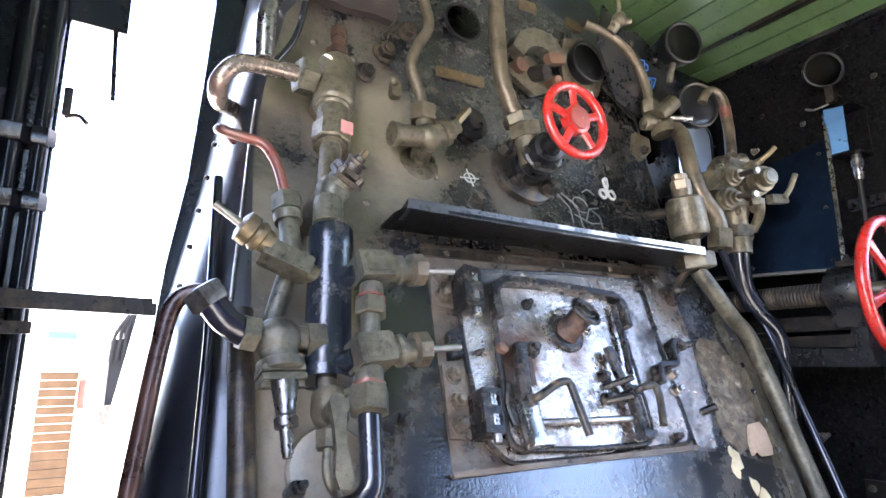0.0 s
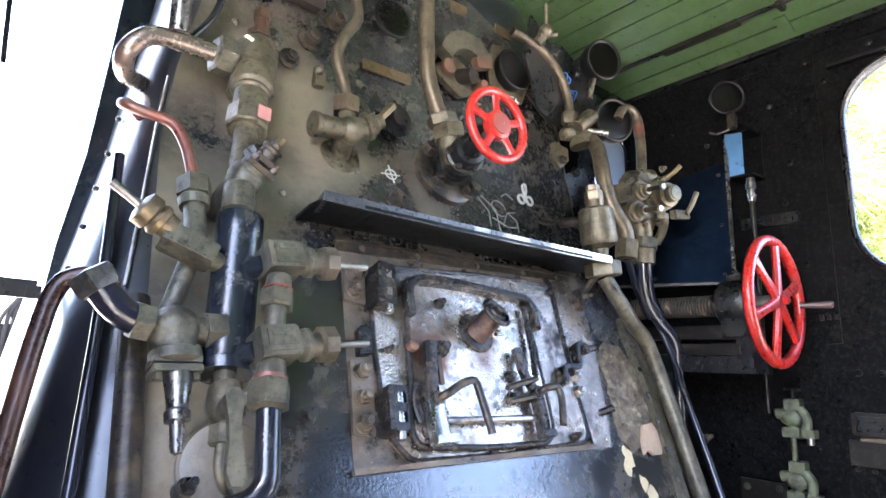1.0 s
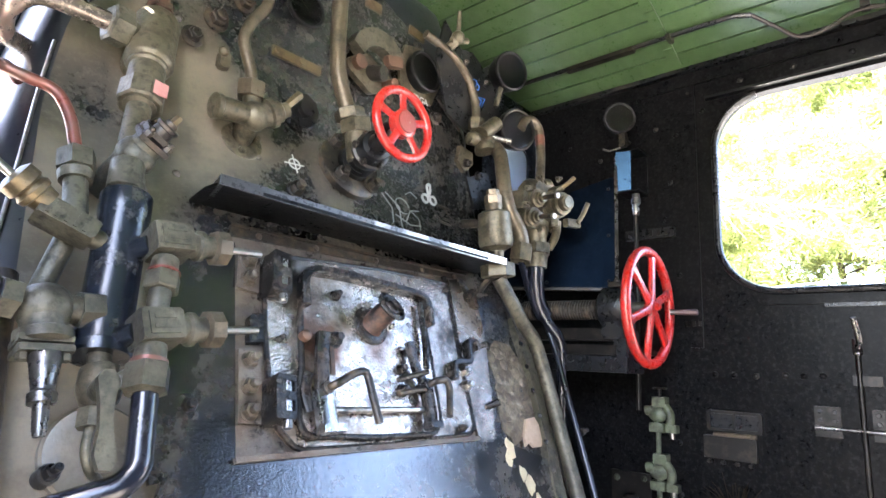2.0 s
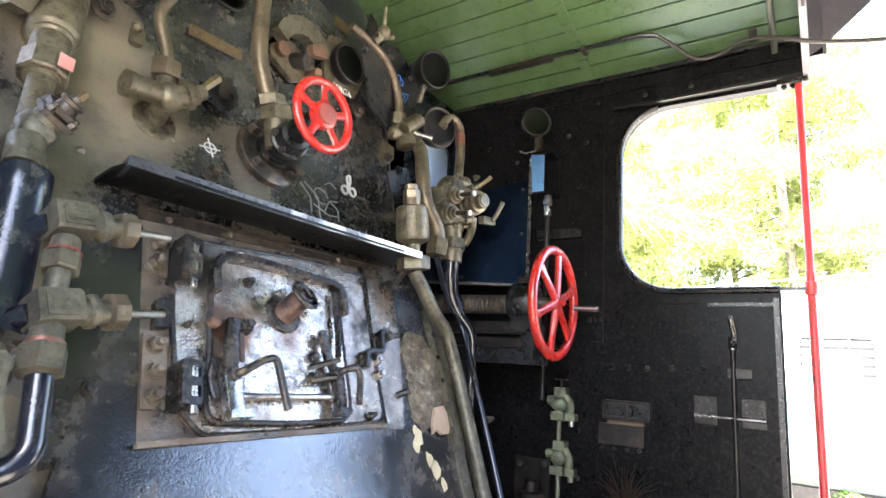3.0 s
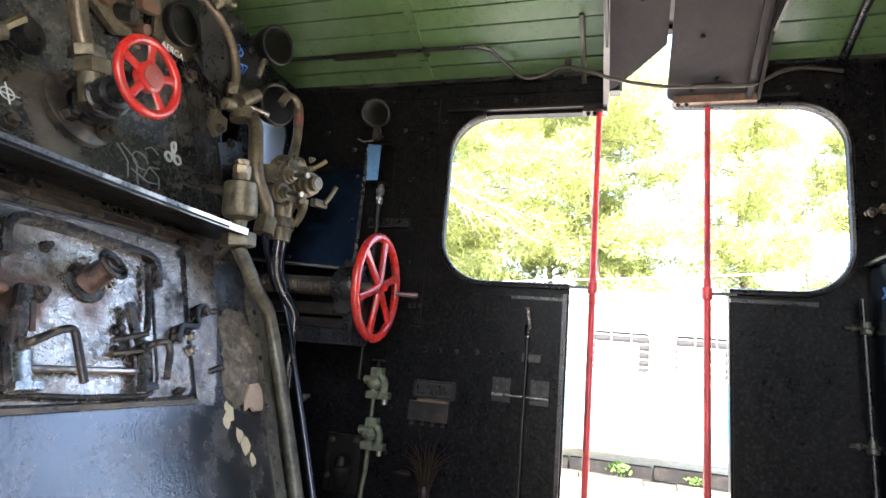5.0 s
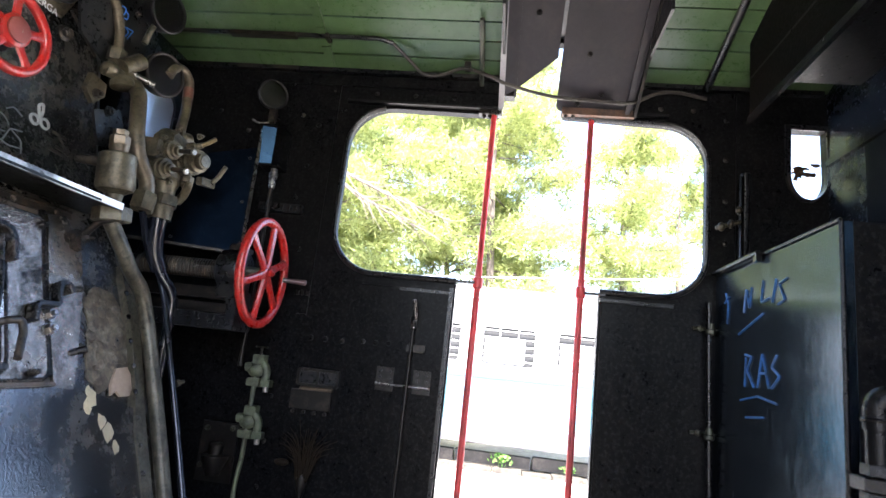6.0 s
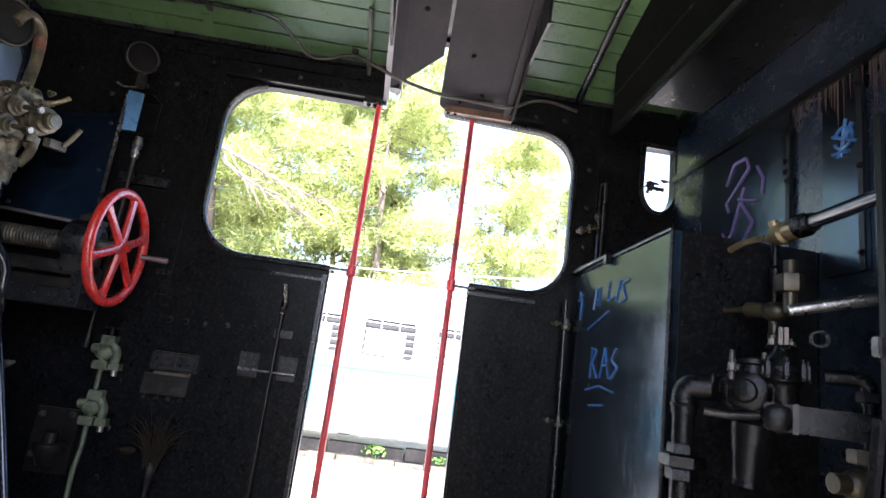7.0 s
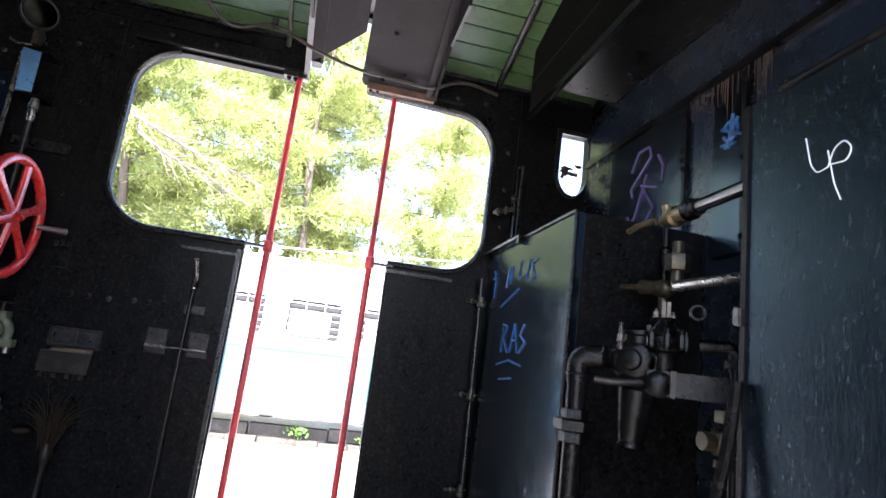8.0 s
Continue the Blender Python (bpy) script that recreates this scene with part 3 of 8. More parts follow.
for (u, v, s) in ((1.745, -0.05, 0.028), (1.72, -0.075, 0.02), (1.775, -0.13, 0.022), (1.80, -0.17, 0.026), (1.825, -0.22, 0.018), (1.735, -0.03, 0.015)):
    g = Geo(BH).prism([(u + s * (0.6 + 0.5 * random.random()) * math.cos(a), v + s * (0.8 + 0.8 * random.random()) * math.sin(a)) for a in [k * 0.7 for k in range(9)]], 0.022, 0.0235)
    part("paint_chip", g, M_CHIP, boiler, "cream chipped undercoat")

# angle strips and pipes down the far edge of the backhead
g = Geo(BH)
g.prism([(2.01, 0.46), (2.045, 0.44), (2.06, 0.23), (2.02, -0.04), (1.99, -0.20), (1.95, -0.68), (1.90, -0.68), (1.93, -0.18), (1.965, -0.03), (2.0, 0.2), (1.995, 0.4)], 0.0, 0.03)
part("edge_strip", g, M_GREYB, boiler, "tan riveted edge strip")
for k in range(9):
    r = new("rivet", rivet_mesh)
    r.parent = boiler
    r.matrix_basis = Matrix.Translation((1.925 + 0.009 * k - UC, -0.42 + 0.095 * k + 0.68, 0.03))

# ---- fire door ----
door = thing("fire_door", BH, (1.2, 0.0, 0.0), "worn silver black cast fire door with hinges and latches", "fire door")


def bar(g, p, q, width, w0, w1):
    """A flat bar between two points of the backhead."""
    (u0, v0), (u1, v1) = p, q
    L = math.hypot(u1 - u0, v1 - v0)
    rot = Matrix.Rotation(math.atan2(v1 - v0, u1 - u0), 3, "Z")
    return g.box(((u0 + u1) / 2, (v0 + v1) / 2, (w0 + w1) / 2), (L, width, w1 - w0), 0.004, rot)


def bent(pts, bend):
    """A flat path with rounded corners."""
    pts = [Vector(p) for p in pts]
    path = [pts[0]]
    for a, p, c in zip(pts, pts[1:], pts[2:]):
        d = min(bend, (a - p).length * 0.49, (c - p).length * 0.49)
        b0, b1 = p + (a - p).normalized() * d, p + (c - p).normalized() * d
        path += [b0 * (1 - t) ** 2 + p * 2 * t * (1 - t) + b1 * t * t for t in (0, 0.2, 0.4, 0.6, 0.8, 1)]
    return path + [pts[-1]]


def ribbon(g, pts, width, w0, w1, bend=0.03):
    """A flat strip of metal laid along a bent path, with eased upper edges."""
    path = bent(pts, bend)
    n = len(path)
    side = []
    for k in range(n):
        d = (path[min(k + 1, n - 1)] - path[max(k - 1, 0)]).normalized()
        side.append(Vector((-d.y, d.x)))
    prof = [(-0.5, w0), (-0.5, w1 - 0.004), (-0.32, w1), (0.32, w1), (0.5, w1 - 0.004), (0.5, w0)]
    m = len(prof)
    verts = [(*(p + q * f * width), w) for p, q in zip(path, side) for f, w in prof]
    faces = [(k * m + i, k * m + (i + 1) % m, (k + 1) * m + (i + 1) % m, (k + 1) * m + i) for k in range(n - 1) for i in range(m)]
    return g.add(verts, faces + [tuple(range(m)), tuple((n - 1) * m + i for i in reversed(range(m)))])


g = Geo(BH)
g.prism([(0.752, 0.0), (1.60, 0.0), (1.66, 0.60), (0.80, 0.58)], 0.002, 0.010)
part("frame_plate", g, M_PLATE, door, "rusty brown frame plate")
outl = bent([(0.852, 0.30), (0.845, 0.075), (0.90, 0.006), (1.20, 0.002), (1.563, 0.012), (1.575, 0.10), (1.625, 0.545), (1.30, 0.545), (0.90, 0.52), (0.872, 0.50), (0.852, 0.30)], 0.03)[:-1]
g = Geo(BH).prism(outl, 0.010, 0.030)
plate = part("door_plate", g, M_DOORBLACK, door)
part("door_rim", Geo(BH).tube([(u, v, 0.026) for u, v in outl], 0.0075, 8, 0.01, closed=True), M_HINGE, plate, "rounded worn rim of the door")
lo = bent([(0.935, 0.20), (0.905, 0.075), (0.920, 0.034), (1.138, 0.019), (1.370, 0.017), (1.405, 0.055), (1.425, 0.25), (1.448, 0.452), (1.115, 0.481), (0.985, 0.474), (0.955, 0.36), (0.935, 0.20)], 0.045)[:-1]
g = Geo(BH).prism(lo, 0.030, 0.044)
panel = part("inner_panel", g, M_SILVER, door, "bright worn silver inner panel with rust")
part("panel_rim", Geo(BH).tube([(u, v, 0.039) for u, v in lo], 0.009, 10, 0.01, closed=True), M_HINGE, panel, "glossy black rounded rim")
g = ribbon(Geo(BH), [(0.957, 0.365), (0.968, 0.475), (1.115, 0.480), (1.458, 0.456), (1.440, 0.355)], 0.024, 0.044, 0.076, 0.055)
part("handle_bar", g, M_HINGE, door, "black flat lip bent round the top of the door")
part("rod", Geo(BH).tube([(1.411, 0.425, 0.062), (1.390, 0.275, 0.062), (1.366, 0.205, 0.066)], 0.010, 10), M_HINGE, door)
# strap hinges with two open slots that show the pin
for cu, cv, su, sv, sk in ((0.884, 0.440, 0.054, 0.118, -0.16), (0.850, 0.116, 0.052, 0.104, -0.13)):
    rot = Matrix.Rotation(sk, 3, "Z")
    place = lambda a, b: (cu + math.cos(sk) * a - math.sin(sk) * b, cv + math.sin(sk) * a + math.cos(sk) * b)
    ring = [place(a, b) for a, b in rounded(-su / 2, -sv / 2, su / 2, sv / 2, 0.005, 3)]
    slots = [[place(a, b) for a, b in rounded(-su * 0.06, m - 0.013, su * 0.42, m + 0.013, 0.003, 2)] for m in (sv * 0.24, -sv * 0.20)]
    g = Geo(BH).prism(ring, 0.012, 0.058).prism(ring, 0.0582, 0.086, holes=slots)
    g.box((*place(su * 0.62, 0), 0.040), (su * 0.5, sv * 0.86, 0.016), 0.004, rot)
    h = part("hinge", g, M_HINGE, door, "heavy black strap hinge with open slots")
    part("hinge_pin", Geo(BH).cyl((*place(su * 0.2, -sv * 0.68), 0.072), (*place(su * 0.2, sv * 0.46), 0.072), 0.0105), M_CHROME, h, "bright worn hinge pin")
for cu, cv, su, sv, sk in ((0.826, 0.460, 0.062, 0.108, -0.14), (0.800, 0.160, 0.060, 0.175, -0.10)):
    g = Geo(BH).box((cu, cv, 0.016), (su, sv, 0.014), 0.003, Matrix.Rotation(sk, 3, "Z"))
    part("bolt_plate", g, M_PLATE, door)
for u, v in ((0.826, 0.485), (0.820, 0.436), (0.804, 0.220), (0.796, 0.157), (0.788, 0.098)):
    g = Geo(BH).nut((u, v, 0.023), (0, 0, 1), 0.0185, 0.020, 0.018, 0.010)
    part("nut", g, M_TANBOLT, door, "oily brown nut on a threaded stud")
g = Geo(BH).prism([(0.803, 0.262), (0.840, 0.266), (0.848, 0.330), (0.840, 0.340), (0.818, 0.338), (0.810, 0.328)], 0.010, 0.034)
part("stop_block", g, M_HINGE, door)
for u, v, r, w in ((1.500, 0.028, 0.012, 0.030), (1.076, 0.414, 0.014, 0.044), (1.274, 0.204, 0.015, 0.044), (1.263, 0.142, 0.016, 0.044), (1.330, 0.261, 0.014, 0.044), (1.605, 0.515, 0.012, 0.030), (0.884, 0.275, 0.008, 0.030)):
    g = Geo(BH).nut((u, v, w), (0, 0, 1), r, 0.018, 0.012, r * 0.6)
    part("nut", g, M_HINGE, door)
g = Geo(BH).lathe((0.948, 0.281, 0.044), (0, 0, 1), [(0, 0.014), (0.006, 0.0155), (0.020, 0.014), (0.026, 0.006), (0.027, 0.001)], 16)
part("knob", g, M_RUST, door)
# spy hole with its tilted tube
g = Geo(BH)
g.lathe((1.190, 0.334, 0.044), (0, 0, 1), [(0, 0.060), (0.008, 0.060), (0.013, 0.054), (0.015, 0.035)], 28)
part("spyhole_flange", g, M_HINGE, door, "blackened round flange")
ax = Vector((0.16, 0.30, 1.0)).normalized()
foot = Vector((1.188, 0.333, 0.05))
tb = part("spyhole_tube", Geo(BH).lathe(foot, ax, [(0, 0.040), (0.012, 0.034), (0.085, 0.033)], 22), surface("burnt_rust", (0.10, 0.055, 0.038), 0.5, 0.3, spots=(((0.014, 0.012, 0.012), 14, 0.45, 0.35),), bump=0.6, soft=0.08), door, "rusty spy hole tube")
tip = foot + ax * 0.088
g = Geo(BH).ring(tip, ax, 0.040, 0.010, 28, 10, 0.8).ring(tip + ax * 0.004, ax, 0.024, 0.005, 22, 8)
part("eyepiece", g, M_HINGE, tb, "black ringed eyepiece")
part("eye_glass", Geo(BH).lathe(tip - ax * 0.004, ax, [(0, 0.034), (0.002, 0.033)], 20), M_IRON, tb)
for u, v in ((1.183, 0.392), (1.262, 0.334)):
    part("nut", Geo(BH).nut((u, v, 0.05), (0, 0, 1), 0.013, 0.018, 0.012), M_CHROME, door)
# latch bars, levers and rods
g = ribbon(Geo(BH), [(0.995, 0.285), (0.975, 0.204), (0.962, 0.125)], 0.036, 0.060, 0.080, 0.02)
part("latch_arm", g, M_HINGE, door, "black latch arm with rusty slot")
part("slot", Geo(BH).box((1.030, 0.225, 0.0455), (0.014, 0.085, 0.005), 0.001, Matrix.Rotation(-0.12, 3, "Z")), M_RUST, door)
part("nut", Geo(BH).nut((1.045, 0.279, 0.044), (0, 0, 1), 0.020, 0.024, 0.014), M_HINGE, door)
part("link", bar(Geo(BH), (0.995, 0.282), (1.045, 0.279), 0.030, 0.050, 0.062), M_HINGE, door)
g = ribbon(Geo(BH), [(0.963, 0.132), (0.962, 0.080), (0.964, 0.036)], 0.048, 0.060, 0.088, 0.02)
g.box((0.966, 0.036, 0.080), (0.066, 0.018, 0.036), 0.005)
part("latch_bar", g, M_CHROME, door, "bright worn latch bar")
g = ribbon(Geo(BH), [(1.312, 0.282), (1.316, 0.200), (1.336, 0.160)], 0.026, 0.060, 0.080, 0.03)
part("latch_arm", g, M_HINGE, door)
g = ribbon(Geo(BH), [(1.336, 0.165), (1.335, 0.110), (1.322, 0.028)], 0.036, 0.062, 0.088, 0.02)
g.box((1.322, 0.030, 0.082), (0.050, 0.018, 0.036), 0.005)
part("latch_bar", g, M_HINGE, door, "oily black latch bar")
part("cross_rod", Geo(BH).tube([(0.985, 0.086, 0.062), (1.320, 0.081, 0.062)], 0.009, 10), M_STEEL, door)
part("lever", Geo(BH).tube([(0.965, 0.133, 0.085), (0.972, 0.134, 0.110), (1.034, 0.163, 0.116), (1.076, 0.172, 0.116), (1.087, 0.034, 0.116)], 0.0105, 12, 0.022), M_IRON, door, "bent iron lever")
part("lever", Geo(BH).tube([(1.328, 0.143, 0.085), (1.335, 0.148, 0.112), (1.385, 0.155, 0.116), (1.390, 0.125, 0.116), (1.359, 0.044, 0.116)], 0.0105, 12, 0.022), M_IRON, door, "bent iron lever")
part("rod", Geo(BH).tube([(1.223, 0.162, 0.078), (1.345, 0.186, 0.085)], 0.0085, 8), M_IRON, door)
part("rod", Geo(BH).tube([(1.215, 0.124, 0.078), (1.325, 0.136, 0.085)], 0.0085, 8), M_IRON, door)
part("pivot", Geo(BH).cyl((0.964, 0.133, 0.05), (0.964, 0.133, 0.098), 0.016), M_HINGE, door)
part("pivot", Geo(BH).cyl((1.328, 0.143, 0.05), (1.328, 0.143, 0.098), 0.016), M_HINGE, door)
g = ribbon(Geo(BH), [(0.945, 0.185), (0.924, 0.135), (0.934, 0.088)], 0.026, 0.044, 0.058, 0.03)
part("stop_horn", g, M_HINGE, door)
# right hand gap, its shade laid in as a dark bar, with the catches
g = Geo(BH)
g.tube([(1.625, 0.575, 0.024), (1.590, 0.30, 0.024), (1.572, 0.02, 0.024)], 0.011, 8)
part("guide_rod", g, M_HINGE, door)
g = ribbon(Geo(BH), [(1.505, 0.180), (1.520, 0.236), (1.608, 0.238), (1.622, 0.315), (1.665, 0.318), (1.672, 0.285)], 0.020, 0.034, 0.066, 0.02)
part("catch", g, M_HINGE, door, "black bent catch")
part("catch_bolt", Geo(BH).cyl((1.66, 0.300, 0.045), (1.715, 0.306, 0.060), 0.011), M_HINGE, door)
for u, v, r in ((1.588, 0.212, 0.016), (1.580, 0.164, 0.017)):
    part("nut", Geo(BH).nut((u, v, 0.030), (0, 0, 1), r, 0.020, 0.012), M_CHROME, door)
part("stud", Geo(BH).cyl((1.675, 0.096, 0.015), (1.700, 0.100, 0.062), 0.012), M_HINGE, door)
g = Geo(BH).box((1.760, 0.500, 0.034), (0.036, 0.070, 0.030), 0.005, Matrix.Rotation(-0.15, 3, "Z")).nut((1.770, 0.503, 0.048), (0.5, 0, 1), 0.015, 0.022, 0.016)
part("catch", g, M_HINGE, door)

# ---- shelf above the fire door ----
tray = thing("shelf", BH, (1.2, 0.62, 0.0), "long black steel shelf with a front lip pale at one end", "shelf")
TZ = 1.243
yb = 1.497 + LEAN_K * (TZ - 0.636) - 0.004
g = Geo()
g.prism([(0.66, 1.515), (1.2, 1.52), (1.75, 1.508), (1.81, 1.56), (1.87, yb), (0.69, yb), (0.66, 1.60)], TZ - 0.01, TZ - 0.002)
part("plate", g, M_WALL, tray)
g = Geo()
pts = [(0.655 + 1.1 * k / 20, 1.513 - 0.007 * k / 20 + 0.012 * math.sin(math.pi * k / 20)) for k in range(21)]
ins = [(x, y + 0.010) for x, y in pts]
g.prism(pts + list(reversed(ins)), TZ - 0.012, TZ + 0.012)
g.prism([(0.652, 1.513), (0.662, 1.515), (0.70, 1.63), (0.69, 1.635)], TZ - 0.012, TZ + 0.012)
# Pale spots thicken along x, so the lip lightens towards one end.
part("lip", g, surface("pale_ended_black_lip", (0.035, 0.035, 0.037), 0.3, 0.3, spots=(((0.72, 0.71, 0.70), 4.0, 0.30, 0.35),), bump=0.3, lean=(0.6, 0, 0, -0.76)), tray, "black lip paler towards one end")
g = Geo(BH)
g.box((1.28, 0.600, 0.016), (0.98, 0.008, 0.022), 0.002, Matrix.Rotation(0.022, 3, "Z"))
g.box((1.28, 0.586, 0.014), (0.98, 0.026, 0.008), 0.003, Matrix.Rotation(0.022, 3, "Z"))
part("back_angle", g, M_IRON, tray, "grimy brown angle strip under the shelf")
for u in (0.87, 1.06, 1.30, 1.52, 1.70):
    part("rivet", Geo(BH).lathe((u, 0.584 + 0.022 * (u - 1.28), 0.017), (0, 0, 1), [(0, 0.010), (0.005, 0.009), (0.008, 0.004)], 10), M_PLATE, tray)
for x in (1.78,):
    g = Geo().tube([(x, 1.53, TZ - 0.02), (x, 1.60, TZ - 0.05), (x, yb - 0.07, TZ - 0.13)], 0.012, 8)
    part("bracket", g, M_IRON, tray)

# ---- water gauge column ----
def hexn_(g, p, axis, r, h):
    return g.lathe(p, axis, [(0, r * 0.94), (h * 0.1, r), (h * 0.9, r), (h, r * 0.9)], 6)



M_TUBE = surface("blue_black_enamel", (0.009, 0.012, 0.018), 0.2, spots=(((0.06, 0.055, 0.05), 24, 0.10, 0.4),), bump=0.15, coat=0.3)
col = thing("water_gauge_column", BH, (0.45, 0.17, 0.13), "blue black water gauge column with two grey bronze cocks", "water gauge")
t0, t1 = Vector((0.445, 0.180, 0.13)), Vector((0.490, 0.515, 0.13))
ax = (t1 - t0).normalized()
L = (t1 - t0).length
g = Geo(BH).lathe(t0, ax, [(-0.012, 0.030), (-0.012, 0.050), (0.008, 0.052), (0.012, 0.0465), (L - 0.05, 0.0465), (L - 0.045, 0.049), (L, 0.049), (L + 0.004, 0.03)], 28)
part("tube", g, M_TUBE, col)
g = Geo(BH).lathe(t1, ax, [(0, 0.034), (0.03, 0.034), (0.035, 0.028), (0.06, 0.028)], 20)
part("top_collar", g, M_GREYB, col)


def gauge_cock(c, parent):
    """A square cock body with raised plate, brass gland and bright spindle."""
    cu, cv, cw = c
    rot = Matrix.Rotation(0.1, 3, "Z")
    g = Geo(BH)
    g.box((cu, cv, cw - 0.045), (0.074, 0.058, 0.07), 0.006, rot)
    g.lathe((cu + 0.04, cv + 0.004, cw - 0.045), (1, 0.08, 0), [(0, 0.026), (0.012, 0.026), (0.016, 0.032), (0.026, 0.032), (0.03, 0.024), (0.05, 0.024)], 18)
    body = part("cock_body", g, M_GREYB, parent)
    part("neck", Geo(BH).cyl((cu - 0.028, cv - 0.004, cw - 0.055), (cu - 0.058, cv - 0.006, 0.145), 0.020), M_TUBE, body, "blue black neck")
    g = Geo(BH).box((cu, cv, cw - 0.009), (0.052, 0.042, 0.006), 0.002, rot)
    plate = part("raised_plate", g, M_GREYB, body)
    g = Geo(BH)
    for dv in (0.010, -0.008):
        g.box((cu, cv + dv, cw - 0.005), (0.038, 0.007, 0.002), 0.001, rot)
    part("cast_letters", g, M_GREYB, body)
    g = Geo(BH).lathe((cu + 0.088, cv + 0.008, cw - 0.045), (1, 0.08, 0), [(0, 0.03), (0.004, 0.037), (0.03, 0.037), (0.034, 0.031), (0.04, 0.02)], 8)
    part("gland", g, M_COPPER, body, "brown brass gland nut")
    g = Geo(BH).cyl((cu + 0.12, cv + 0.01, cw - 0.045), (cu + 0.205, cv + 0.016, cw - 0.045), 0.0075)
    part("spindle", g, M_STEEL, body, "bright steel spindle")


gauge_cock((0.536, 0.381, 0.25), col)
gauge_cock((0.508, 0.197, 0.25), col)
g = Geo(BH)
st = Vector((0.530, 0.342, 0.205))
sa = Vector((0.497, 0.16, 0.205)) - st
g.lathe(st, sa, [(0, 0.024), (0.028, 0.026), (0.030, 0.03), (0.034, 0.026)], 18)
g.lathe(st, sa, [(0.034, 0.031), (0.037, 0.033), (0.067, 0.033), (0.07, 0.030)], 6)
g.lathe(st, sa, [(0.07, 0.02), (0.115, 0.02)], 14)
part("union", g, M_GREYB, col)
g = Geo(BH).lathe(st, sa, [(0.029, 0.0305), (0.034, 0.0305)], 18)
part("copper_washer", g, M_COPPER2, col)
g = Geo(BH)
s2 = Vector((0.500, 0.165, 0.205))
a2 = Vector((0.484, 0.06, 0.205)) - s2
g.lathe(s2, a2, [(0, 0.026), (0.03, 0.027), (0.036, 0.030)], 18)
g.lathe(s2, a2, [(0.036, 0.035), (0.04, 0.038), (0.082, 0.038), (0.087, 0.028)], 6)
part("lower_union", g, M_GREYB, col)
g = Geo(BH).lathe(s2, a2, [(0.028, 0.031), (0.037, 0.031)], 18)
part("copper_washer", g, M_COPPER2, col)
g = Geo(BH).tube([(0.489, 0.085, 0.205), (0.476, -0.04, 0.205), (0.455, -0.062, 0.20), (0.38, -0.075, 0.17), (0.30, -0.085, 0.10)], 0.021, 14, 0.04)
part("drain_pipe", g, M_GLOSS, col, "glossy black bent drain pipe")

# drain cock with a hanging handle under the tube
cock = thing("drain_cock", BH, (0.40, 0.06, 0.16), "dull grey bronze drain cock with a flat hanging handle", "cock")
g = Geo(BH)
g.lathe((0.440, 0.175, 0.14), (-0.05, -1, 0.2), [(0, 0.02), (0.03, 0.018), (0.035, 0.03), (0.07, 0.036), (0.095, 0.03), (0.105, 0.018), (0.12, 0.018)], 20)
part("body", g, M_BRONZE, cock)
g = Geo(BH)
g.cyl((0.43, 0.095, 0.17), (0.425, 0.092, 0.225), 0.019)
g.tube([(0.44, 0.10, 0.17), (0.47, 0.118, 0.19), (0.50, 0.13, 0.20)], 0.014, 10)
part("plug", g, M_GREYB, cock)
g = Geo(BH)
g.prism([(0.405, 0.098), (0.413, 0.11), (0.428, 0.11), (0.436, 0.098), (0.431, 0.06), (0.427, 0.03), (0.430, 0.0), (0.434, -0.03), (0.424, -0.045), (0.408, -0.042), (0.402, -0.02), (0.409, 0.02), (0.409, 0.06)], 0.222, 0.236)
part("handle", g, M_GREYB, cock)
g = Geo(BH)
g.lathe((0.418, 0.064, 0.18), (-0.1, -1, 0), [(0, 0.021), (0.03, 0.021)], 6)
g.tube([(0.415, 0.036, 0.18), (0.408, -0.005, 0.18), (0.42, -0.03, 0.17), (0.45, -0.04, 0.13), (0.46, -0.07, 0.08)], 0.008, 10, 0.025)
part("outlet", g, M_GREYB, cock)

# ---- drain valve with black elbow and copper pipe beside the column ----
M_ELBOW = surface("wet_black_elbow", (0.012, 0.012, 0.02), 0.14, bump=0.2, coat=0.4)
lv = thing("angle_valve", BH, (0.35, 0.17, 0.15), "grey bronze angle valve with black elbow and copper pipe", "valve")
g = Geo(BH)
g.ball((0.352, 0.245, 0.15), 0.044, 18, (1, 1.0, 0.95))
g.lathe((0.352, 0.245, 0.15), (0.03, -1, 0), [(0.0, 0.04), (0.04, 0.033), (0.045, 0.043), (0.062, 0.043), (0.066, 0.036)], 22)
g.lathe((0.352, 0.245, 0.15), (1, 0.05, 0.0), [(0.02, 0.026), (0.05, 0.024)], 16)
g.lathe((0.352, 0.245, 0.15), (1, 0.05, 0.0), [(0.05, 0.034), (0.085, 0.034)], 6)
part("body", g, M_GREYB, lv)
g = Geo(BH)
g.box((0.352, 0.182, 0.15), (0.078, 0.012, 0.055), 0.006)
g.box((0.353, 0.166, 0.15), (0.078, 0.012, 0.055), 0.006)
for s in (-1, 1):
    g.cyl((0.353 + s * 0.030, 0.195, 0.16), (0.353 + s * 0.030, 0.148, 0.16), 0.009, seg=6)
part("gland_flange", g, M_GREYB, lv)
g = Geo(BH).lathe((0.354, 0.158, 0.165), (-0.02, -1, 0), [(0, 0.022), (0.005, 0.024), (0.06, 0.016), (0.065, 0.021), (0.08, 0.02), (0.082, 0.012), (0.12, 0.0105), (0.13, 0.008)], 16)
part("stem", g, M_PEWTER, lv, "worn pewter stem")
g = Geo(BH).lathe((0.31, 0.252, 0.155), (-1, 0.12, 0.15), [(0, 0.034), (0.028, 0.034)], 6)
part("elbow_nut", g, M_GREYB, lv)
